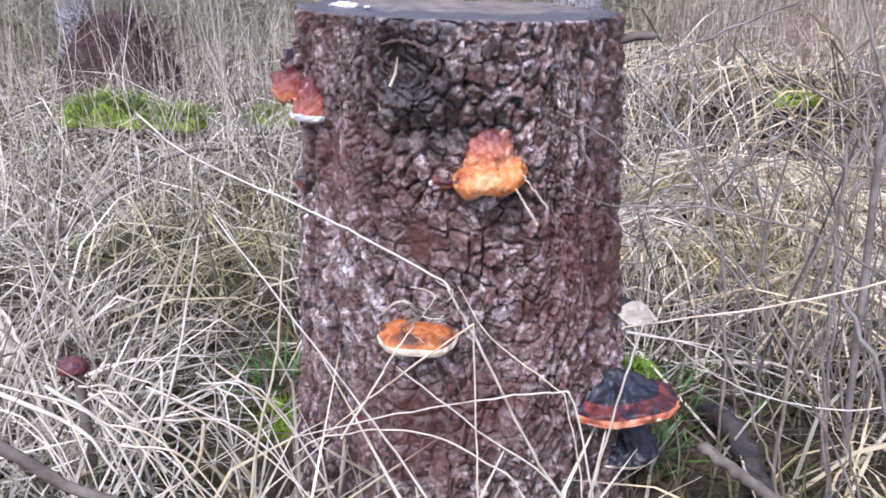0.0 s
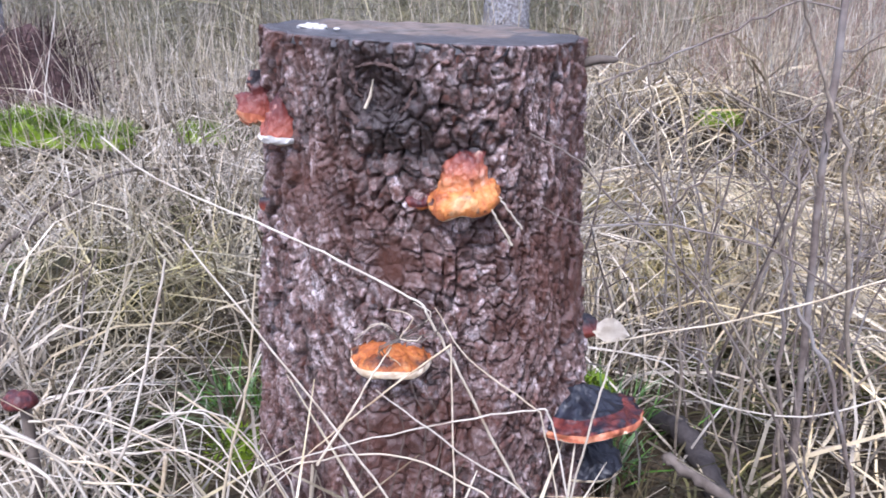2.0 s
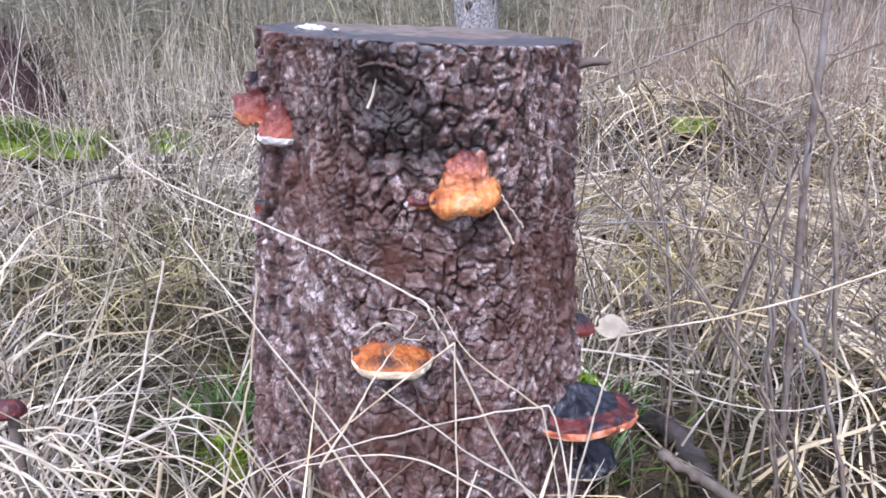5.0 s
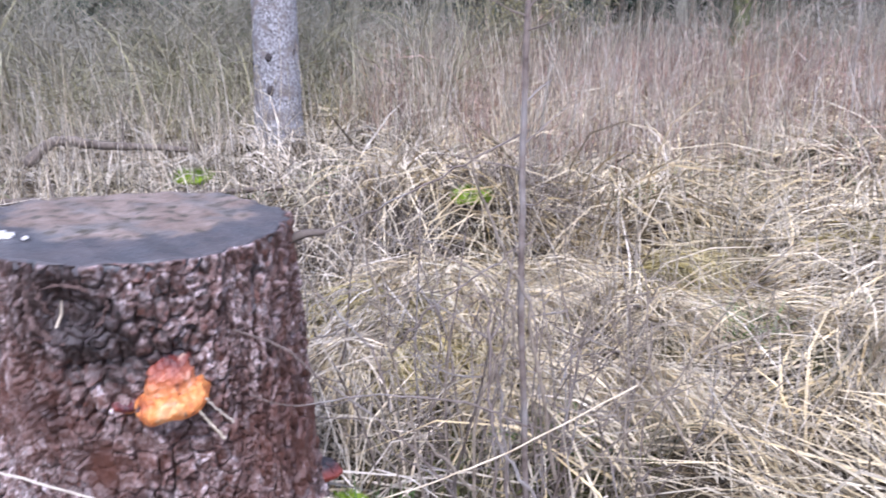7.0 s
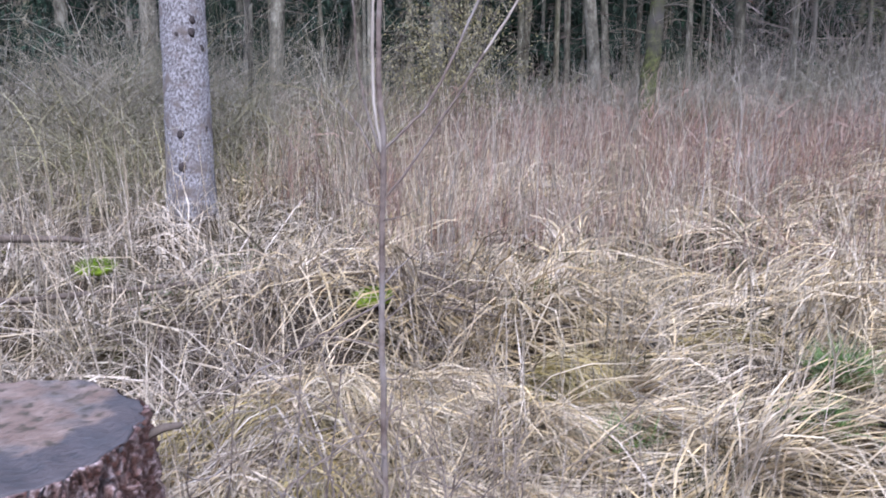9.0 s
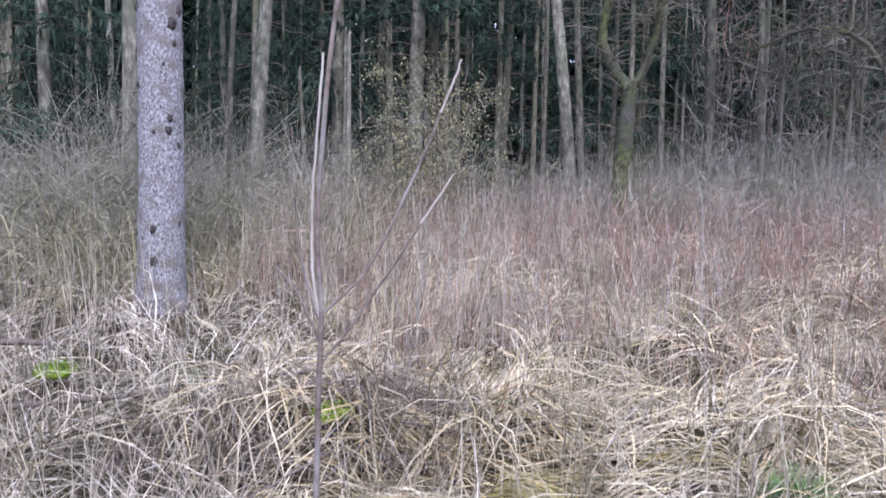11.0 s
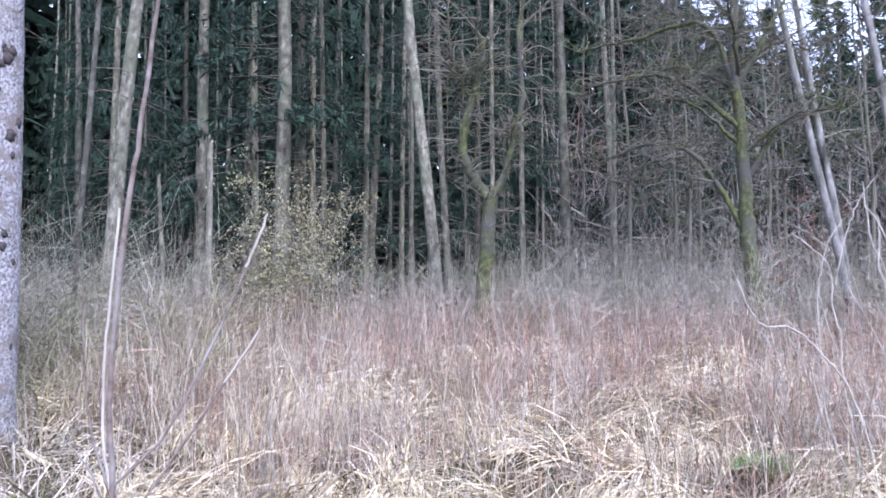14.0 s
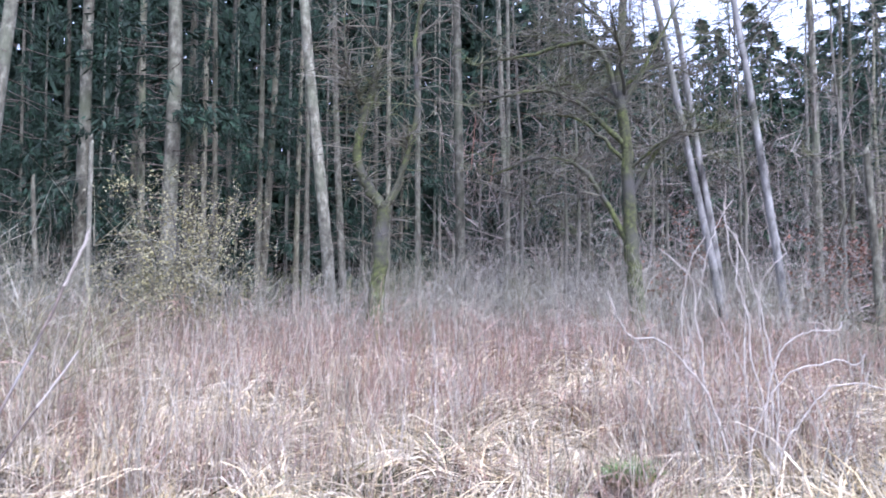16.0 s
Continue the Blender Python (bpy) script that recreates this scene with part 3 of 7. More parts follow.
M_LEAF = mat("pale_dead_leaf", [(0.3, (0.55, 0.47, 0.36)), (0.7, (0.74, 0.67, 0.56))], 50, 0.8, 0.3, 160)


def soft(x):
    x = np.clip(x, 0, 1)
    return x * x * (3 - 2 * x)


def hashed(k, seed):
    """A steady random number for each whole number."""
    x = np.sin(np.asarray(k, float) * 12.9898 + seed * 78.233) * 43758.5453
    return x - np.floor(x)


def vnoise(x, y, seed):
    """Smooth noise in the plane, 0 to 1."""
    i, j = np.floor(x), np.floor(y)
    a, b = soft(x - i), soft(y - j)
    g = lambda p, q: hashed(p + 157.31 * q, seed)
    return (g(i, j) * (1 - a) + g(i + 1, j) * a) * (1 - b) + (g(i, j + 1) * (1 - a) + g(i + 1, j + 1) * a) * b


def cells(x, y, seed):
    """Irregular cells: distance to the border, the cell's number, and the offset from its middle."""
    best, second = np.full(x.shape, 9.0), np.full(x.shape, 9.0)
    ident, ox, oy = np.zeros(x.shape), np.zeros(x.shape), np.zeros(x.shape)
    for p in (-1, 0, 1):
        for q in (-1, 0, 1):
            i, j = np.floor(x) + p, np.floor(y) + q
            k = i * 211 + j
            dx, dy = x - i - 0.1 - 0.8 * hashed(k, seed), y - j - 0.1 - 0.8 * hashed(k, seed + 0.5)
            d = np.hypot(dx, dy)
            near = d < best
            second = np.where(near, best, np.minimum(second, d))
            ident, ox, oy = np.where(near, k, ident), np.where(near, dx, ox), np.where(near, dy, oy)
            best = np.where(near, d, best)
    return second - best, ident, ox, oy


def build_stump():
    st = thing("tree_stump", STUMP @ Matrix.Translation((CX, CY, 0)), "sawn spruce stump with scaly reddish-grey bark in dry grass", "tree stump")
    org = np.array([CX, CY, 0])
    nt, nz = 140, 50
    th, z = np.meshgrid(np.linspace(-180, 180, nt, endpoint=False), np.linspace(0, 1, nz), indexing="ij")
    z = -0.06 + z * (rim_z(th) - 0.003 + 0.06)
    v = spos(th.ravel(), z.ravel(), np.where(np.abs(th.ravel()) < 108, -0.022, -0.004))
    d = np.array([noise.fractal(Vector((p[0] * 38, p[1] * 38, p[2] * 24)), 0.9, 2.1, 4) for p in v]) * 0.0045
    t = np.radians(th.ravel())
    v = v + np.stack([np.sin(t), -np.cos(t), 0 * t], 1) * d[:, None] - org
    i, j = np.meshgrid(np.arange(nt), np.arange(nz - 1), indexing="ij")
    f = np.stack([i * nz + j, ((i + 1) % nt) * nz + j, ((i + 1) % nt) * nz + j + 1, i * nz + j + 1], -1).reshape(-1, 4)
    obj("bark_body", mesh_of("bark_body", v, f), M_BARKBASE, st, "dark red-brown inner bark", True)
    # the sawn top, cut flush with the bark
    rs = np.concatenate([np.linspace(0.002, 0.9, 16), np.linspace(0.93, 1.0, 5), [1.004]])
    nn, k = 160, len(rs)
    th2, s2 = (q.ravel() for q in np.meshgrid(np.linspace(-180, 180, nn, endpoint=False), rs, indexing="ij"))
    tt = np.radians(th2)
    edge = spos(th2, rim_z(th2), -0.006 + 0.001 * np.sin(23 * tt + 2 * np.sin(7 * tt)) + 0.001 * np.sin(9 * tt + 1))
    mid = spos(np.array([0.0, 180.0]), np.array([TOP, TOP])).mean(0)
    vv = mid + (edge - mid) * s2[:, None] - org
    vv[:, 2] += 0.0008 * np.sin(40 * vv[:, 0] + 2) * np.sin(31 * vv[:, 1]) + 0.0012 * np.sin(90 * vv[:, 0] + 40 * vv[:, 1]) - 0.012 * (s2 > 1.001)
    i, j = np.meshgrid(np.arange(nn), np.arange(k - 1), indexing="ij")
    ff = np.stack([i * k + j, i * k + j + 1, ((i + 1) % nn) * k + j + 1, ((i + 1) % nn) * k + j], -1).reshape(-1, 4)
    obj("cut_face", mesh_of("cut_face", vv, ff), M_CUT, st, "weathered grey-brown sawn wood, dark and wet at the rim", True)
    # folds of bark that curl round the hollow knot
    for q, (pts, w) in enumerate((([(-26, 0.85), (-25.5, 0.83), (-24, 0.8), (-20, 0.777), (-14, 0.766)], 0.0075), ([(-21.5, 0.848), (-20.5, 0.835), (-20, 0.815), (-18, 0.797)], 0.005), ([(-20, 0.838), (-14, 0.843), (-8, 0.84), (-4, 0.828)], 0.004),
                                   ([(-3, 0.83), (-1.5, 0.815), (-3.5, 0.793), (-6, 0.785)], 0.004))):
        g = glide([(u, v, 0) for u, v in pts], 7)
        b = Buf()
        k = len(g)
        b.tube(spos(g[:, 0] + rng.normal(0, 0.35, k), g[:, 1] + rng.normal(0, 0.001, k), -0.001) - org, w * 0.7 * (0.35 + 0.65 * np.sin(np.linspace(0.2, 2.95, k))) * rng.uniform(0.7, 1.3, k), 7, 0.35)
        obj("knot_fold", b.mesh("knot_fold"), M_RIDGE, st, "dark curled bark round a hollow knot", True)
    # the broken branch stub, low splinters and a dead twig in the hollow
    b = Buf()
    b.tube(np.array([[0.17, -0.083, 0.814], [0.225, -0.07, 0.822], [0.25, -0.064, 0.826], [0.272, -0.059, 0.825], [0.277, -0.058, 0.826]]), [0.008, 0.0075, 0.006, 0.0048, 0.002], 7, 0.2)
    obj("branch_stub", b.mesh("branch_stub"), M_DEADWOOD, st, "snapped grey-brown branch stub", True)
    b = Buf()
    b.tube(spos(np.array([-16.0, -15, -13.5]), np.array([0.79, 0.805, 0.825]), 0.012) - org, [0.002, 0.0022, 0.0008], 5)
    obj("splinter", b.mesh("splinter"), M_STALK, st)
    # scaly bark: plates with cracks between them and flakes scaled off in steps
    nu, nv = 470, 400
    th, q = np.meshgrid(np.linspace(-112, 112, nu), np.linspace(0, 1, nv), indexing="ij")
    z = 0.0 + q * rim_z(th)
    u = np.radians(th) * 0.245
    tall = 1.12 + 0.9 * soft((np.abs(th - 4) - 24) / 26) + 0.9 * soft((th - 32) / 16) * soft((z - 0.45) / 0.15)
    wu = u + 0.009 * (vnoise(u / 0.03, z / 0.04, 1) - 0.5) + 0.005 * (vnoise(u / 0.009, z / 0.011, 2) - 0.5)
    wz = z + 0.011 * (vnoise(u / 0.03, z / 0.04, 3) - 0.5) + 0.005 * (vnoise(u / 0.009, z / 0.011, 4) - 0.5)
    cell = 0.0235
    edge, ident, dx, dy = cells(wu / cell + 40, wz / (cell * tall) + 40, 5)
    edge = edge * cell
    wide = 0.0016 + 0.009 * vnoise(u / 0.05, z / 0.07, 6) ** 2
    deep = 0.004 + 0.012 * vnoise(u / 0.04, z / 0.06, 7)
    edge2, id2, _, _ = cells(wu / 0.0082 + 70, wz / (0.0082 * (0.6 + 0.4 * tall)) + 70, 8)
    r1, r2 = hashed(ident, 11), hashed(id2, 12)
    h = 0.0055 * r1 + cell * (dx * 0.16 * (hashed(ident, 13) - 0.5) + dy * 0.2 * (hashed(ident, 14) - 0.7))
    h = h + 0.0015 * np.floor(r2 * 3.4) - 0.0022 * (1 - soft(edge2 * 0.0082 / 0.0018))
    h = h + 0.0022 * (vnoise(u / 0.005, z / 0.006, 15) - 0.5) + 0.001 * (vnoise(u / 0.0025, z / 0.003, 16) - 0.5)
    h = h - deep * (1 - soft(edge / wide))
    # where the bark has come off, and the folds that swirl round the knot
    off = np.exp(-((np.radians(th + 9) * 0.25 + 0.006 * (vnoise(u / 0.01, z / 0.012, 17) - 0.5)) ** 2 + ((z - 0.585) / 1.4 + 0.008 * (vnoise(u / 0.01, z / 0.012, 18) - 0.5)) ** 2) ** 2 / 0.026 ** 4)
    off2 = 0.7 * np.exp(-(np.radians(th + 9) * 0.27 / 1.2) ** 2 / 0.045 ** 2 - ((z - 0.34) / 0.07) ** 2)
    bare = np.clip(off + off2, 0, 1)
    h = h * (1 - 0.8 * bare) - 0.004 * bare
    kx, kz = np.radians(th - HOLE[0]) * 0.23, (z - HOLE[1]) * 1.1
    far = np.hypot(kx, kz) + 0.03 * (vnoise(u / 0.02, z / 0.02, 19) - 0.5) + 0.004 * (vnoise(u / 0.006, z / 0.006, 20) - 0.5)
    ring = np.exp(-((far - 0.026) / 0.02) ** 2)
    h = h * (1 - 0.75 * ring) + ring * (0.003 * np.sin(far * 480 + 1.2 * np.arctan2(kz, kx)) + 0.008 * (vnoise(kx / 0.012, kz / 0.012, 21) - 0.5))
    v = spos(th.ravel(), z.ravel(), h.ravel() - 0.004) - org
    top = np.arange(nu) * nv + nv - 1
    v[top] = spos(th[:, -1], rim_z(th[:, -1]) - 0.001, np.minimum(h[:, -1] - 0.004, -0.004)) - org
    tone = (0.45 * r1 + 0.55 * r2) * (1 - 0.7 * bare) * (1 - 0.5 * ring)
    i, j = (g.ravel() for g in np.meshgrid(np.arange(nu - 1), np.arange(nv - 1), indexing="ij"))
    f = np.stack([i * nv + j, (i + 1) * nv + j, (i + 1) * nv + j + 1, i * nv + j + 1], -1)
    kind = ident[:-1, :-1]
    owner = np.arange(kind.size, dtype=np.int64).reshape(kind.shape)
    for step in range(90):
        # each plate is one connected patch
        low = owner.copy()
        for a, b in ((np.s_[1:, :], np.s_[:-1, :]), (np.s_[:, 1:], np.s_[:, :-1])):
            same = kind[a] == kind[b]
            least = np.where(same, np.minimum(low[a], low[b]), low[a])
            low[b] = np.where(same, np.minimum(low[b], least), low[b])
            low[a] = least
        if (low == owner).all():
            break
        owner = low
    owner = owner.ravel()
    names, first, count = np.unique(owner, return_index=True, return_counts=True)
    mth, mz = th.ravel()[f[first, 0]], z.ravel()[f[first, 0]]
    order = np.argsort(np.abs(mth) / 70 + np.abs(mz - 0.56) / 0.38 + 9 * (count < 60))
    chosen = names[order[:300]]
    for w in list(chosen) + [None]:
        sel = f[owner == w] if w is not None else f[~np.isin(owner, chosen)]
        used, inv = np.unique(sel, return_inverse=True)
        p = v[used].mean(0) if w is not None else np.zeros(3)
        name = "bark_plate" if w is not None else "outer_bark"
        me = mesh_of(name, v[used] - p, inv.reshape(-1, 4))
        me.attributes.new("tone", "FLOAT", "POINT").data.foreach_set("value", tone.ravel()[used].astype(np.float32))
        me.attributes.new("bare", "FLOAT", "POINT").data.foreach_set("value", np.clip(off + 0.45 * off2, 0, 1).ravel()[used].astype(np.float32))
        ob = obj(name, me, M_BARK, st, "" if w is not None else "scaly reddish-grey spruce bark")
        ob.matrix_local = Matrix.Translation(Vector(p))
    tagged(ob, kind="stuff")
    return st


build_stump()


def lump(p, f=26.0, s=1):
    return noise.fractal(Vector((p[0] * f + 3 * s, p[1] * f, p[2] * f)), 0.9, 2.0, 3)


def bracket(m, label, width, depth, rings, zones, seed=0, rough=0.002, skew=0.0, group="bracket fungi on the stump", wave=0.0, droop=0.0):
    """A bracket fungus. rings: (reach, height) from the top of the cap over the rim to the underside; zones: (part, first ring, last ring, material, label)."""
    fu = thing("bracket_fungus", m, label, "fungus", group)
    na = 64
    a = np.radians(np.linspace(-97, 97, na))
    grid = []
    for f, h in rings:
        row = []
        for q in a:
            ca = max(math.cos(q), -0.2)
            x = width / 2 * f * math.sin(q) * (1 + skew * math.sin(q))
            y = depth * f * (ca ** 0.75 if ca > 0 else ca * 0.4) - 0.012
            zz = h + wave * math.sin(4.3 * q + seed) * f + skew * 0.02 * math.sin(q) + droop * f * math.sin(q)
            p = (x, y, zz)
            d = lump(p, 55, seed) * rough + noise.noise(Vector((p[0] * 190, p[1] * 190, p[2] * 190 + seed))) * rough * 0.35
            row.append((x * (1 + d / 0.04), y + d, zz + d))
        grid.append(row)
    for name, r0, r1, material, lab in zones:
        v = np.array(grid[r0:r1 + 1])
        k = v.shape[0]
        i, j = np.meshgrid(np.arange(k - 1), np.arange(na - 1), indexing="ij")
        f = np.stack([i * na + j, i * na + j + 1, (i + 1) * na + j + 1, (i + 1) * na + j], -1).reshape(-1, 4)
        obj(name, mesh_of(name, v.reshape(-1, 3), f), material, fu, lab, True)
    return fu


def fine(rings, n=3):
    """More rings between those given, on a smooth line."""
    p = glide([(a, b, 0) for a, b in rings], n)
    return [(x, y) for x, y, _ in p]


def build_fungi():
    # hoof of two tiers, orange
    rA = fine([(0.08, 0.088), (0.16, 0.079), (0.42, 0.074), (0.62, 0.064), (0.71, 0.051), (0.73, 0.041), (0.76, 0.034), (0.9, 0.031), (1.02, 0.024), (1.1, 0.013), (1.0, 0.003), (0.8, 0.0), (0.4, -0.003), (0.2, -0.004)])
    bracket(on_bark(11.8, 0.662), "glossy orange two-tiered bracket fungus on the bark", 0.084, 0.05, rA, (("cap", 0, 18, M_CAPA, "red-orange crust, black above"), ("margin", 18, 30, M_LIPA, "yellow-orange growing edge"), ("pore_surface", 30, len(rA) - 1, M_CREAM, "cream underside")), 1, 0.0045, -0.14, wave=0.003, droop=-0.002)
    rJ = fine([(0.2, 0.016), (0.6, 0.013), (1.0, 0.005), (0.9, -0.003), (0.3, -0.006)])
    bracket(on_bark(1.5, 0.668), "ragged dark red-brown bracket bud beside an orange one", 0.046, 0.016, rJ, (("cap", 0, 8, M_BANDE, ""), ("pore_surface", 8, len(rJ) - 1, M_LIPA, "")), 10, 0.004)
    # wide shelf with a pale rim
    rB = fine([(0.2, 0.026), (0.5, 0.023), (0.8, 0.017), (0.95, 0.01), (1.0, 0.005), (1.0, 0.0), (0.93, -0.006), (0.6, -0.013), (0.25, -0.018)])
    bracket(on_bark(-8.5, 0.455), "amber shelf fungus with a thick cream rim on the bark", 0.106, 0.056, rB, (("cap", 0, 11, M_CAPB, "rough amber crust"), ("margin", 11, 17, M_CREAM, "cream rim"), ("pore_surface", 17, len(rB) - 1, M_PORE, "pale underside")), 2, 0.003, 0.0, wave=0.002)
    # two bells near the top edge
    rC = fine([(0.12, 0.078), (0.17, 0.068), (0.4, 0.056), (0.58, 0.043), (0.78, 0.026), (0.94, 0.012), (1.0, 0.006), (1.0, 0.002), (0.92, -0.002), (0.4, -0.005)])
    bracket(on_bark(-52, 0.737), "red-brown bell-shaped bracket fungus with a white rim", 0.062, 0.046, rC, (("cap", 0, 17, M_CAPC, "red-brown crust, black above"), ("margin", 17, 24, M_WHITE, "white rim"), ("pore_surface", 24, len(rC) - 1, M_PORE, "pale underside")), 3, 0.0055, 0.05)
    rD = fine([(0.2, 0.066), (0.45, 0.062), (0.66, 0.05), (0.7, 0.04), (0.9, 0.03), (1.0, 0.016), (0.98, 0.006), (0.8, 0.0), (0.3, -0.004)])
    bracket(on_bark(-66.0, 0.75), "small knobbly red-brown bracket fungus beside another", 0.046, 0.046, rD, (("cap", 0, 15, M_CAPC, "knobbly red-brown crust"), ("margin", 15, 20, M_LIPE, "orange-brown edge"), ("pore_surface", 20, len(rD) - 1, M_PORE, "")), 4, 0.009, -0.05)
    # large black shelf low down, with brick-red edge
    rE = fine([(0.16, 0.036), (0.3, 0.028), (0.45, 0.019), (0.62, 0.011), (0.78, 0.005), (0.92, 0.0), (1.0, -0.007), (1.0, -0.013), (0.92, -0.016), (0.3, -0.018)])
    bracket(on_bark(62.0, 0.309) @ pose(0, 0, 0, 4, -6, 0), "large black shelf fungus with a brick-red and orange edge", 0.185, 0.105, rE, (("cap", 0, 11, M_CAPE, "blue-black crust"), ("band", 11, 17, M_BANDE, "dark red band"), ("margin", 17, 22, M_LIPE, "pale orange growing edge"), ("pore_surface", 22, len(rE) - 1, M_PORE, "")), 5, 0.005, 0.1, wave=0.003)
    rF = fine([(0.2, 0.03), (0.5, 0.027), (0.85, 0.018), (1.0, 0.006), (0.95, -0.006), (0.3, -0.012)])
    bracket(on_bark(70.0, 0.19), "old black bracket fungus at the foot of the stump", 0.13, 0.075, rF, (("cap", 0, 10, M_CAPE, "grey-black crust"), ("pore_surface", 10, len(rF) - 1, M_PORE, "")), 6, 0.006)
    # a rusty knob behind the black shelf
    rG = fine([(0.2, 0.03), (0.6, 0.028), (1.0, 0.012), (0.9, 0.0), (0.3, -0.004)])
    bracket(on_bark(84.0, 0.385), "small rusty bracket fungus behind a larger one", 0.05, 0.05, rG, (("cap", 0, 9, M_CAPC, ""), ("pore_surface", 9, len(rG) - 1, M_PORE, "")), 7, 0.004)
    # little red bead on the far side's edge
    rH = fine([(0.2, 0.02), (0.8, 0.016), (1.0, 0.006), (0.8, -0.002), (0.3, -0.004)])
    bracket(on_bark(-72.0, 0.615), "tiny red-brown bracket bud on the bark", 0.024, 0.02, rH, (("cap", 0, 8, M_CAPC, ""), ("pore_surface", 8, len(rH) - 1, M_PORE, "")), 8, 0.002)
    # white crumbs on the sawn edge
    for q, (x, y, s) in enumerate(((-0.142, -0.14, 0.0095), (-0.128, -0.147, 0.007), (-0.155, -0.131, 0.005), (-0.105, -0.158, 0.004))):
        bm = bmesh.new()
        bmesh.ops.create_icosphere(bm, subdivisions=3, radius=1.0)
        for v in bm.verts:
            k = 1 + 0.45 * lump(v.co, 1.8, q)
            v.co = Vector((v.co.x * s * 1.5 * k, v.co.y * s * k, v.co.z * s * 0.5 * k))
        me = bpy.data.meshes.new("white_crumb")
        bm.to_mesh(me)
        bm.free()
        ob = obj("white_crumb", me, M_WHITE, None, "", True)
        ob.matrix_world = STUMP @ pose(CX + x, CY + y, TOP + 0.0068 + s * 0.25, 0, 0, 30 * q)
        tagged(ob, "crumb of white rotten wood on the sawn top", "wood crumb", "white crumbs on the stump")


build_fungi()


def stalk(pts, r0, r1, label, name="grass_stalk", category="grass stalk", material=M_STALK, m=STUMP, group="dry stalks before the stump", n=6, sides=6, nodes=0):
    p = glide(pts, n, 0.0006)
    b = Buf()
    r0, r1 = r0 * 0.82, r1 * 0.82
    rad = np.linspace(r0, r1, len(p))
    for q in range(nodes):
        rad[(q + 1) * len(p) // (nodes + 1)] *= 1.5
    b.tube(p - p[0], rad, sides, 0.06)
    b.caps((p - p[0])[[0, 1]], r0)
    ob = obj(name, b.mesh(name), material, None, "", True)
    ob.matrix_world = m @ Matrix.Translation(Vector(p[0]))
    return tagged(ob, label, category, group)


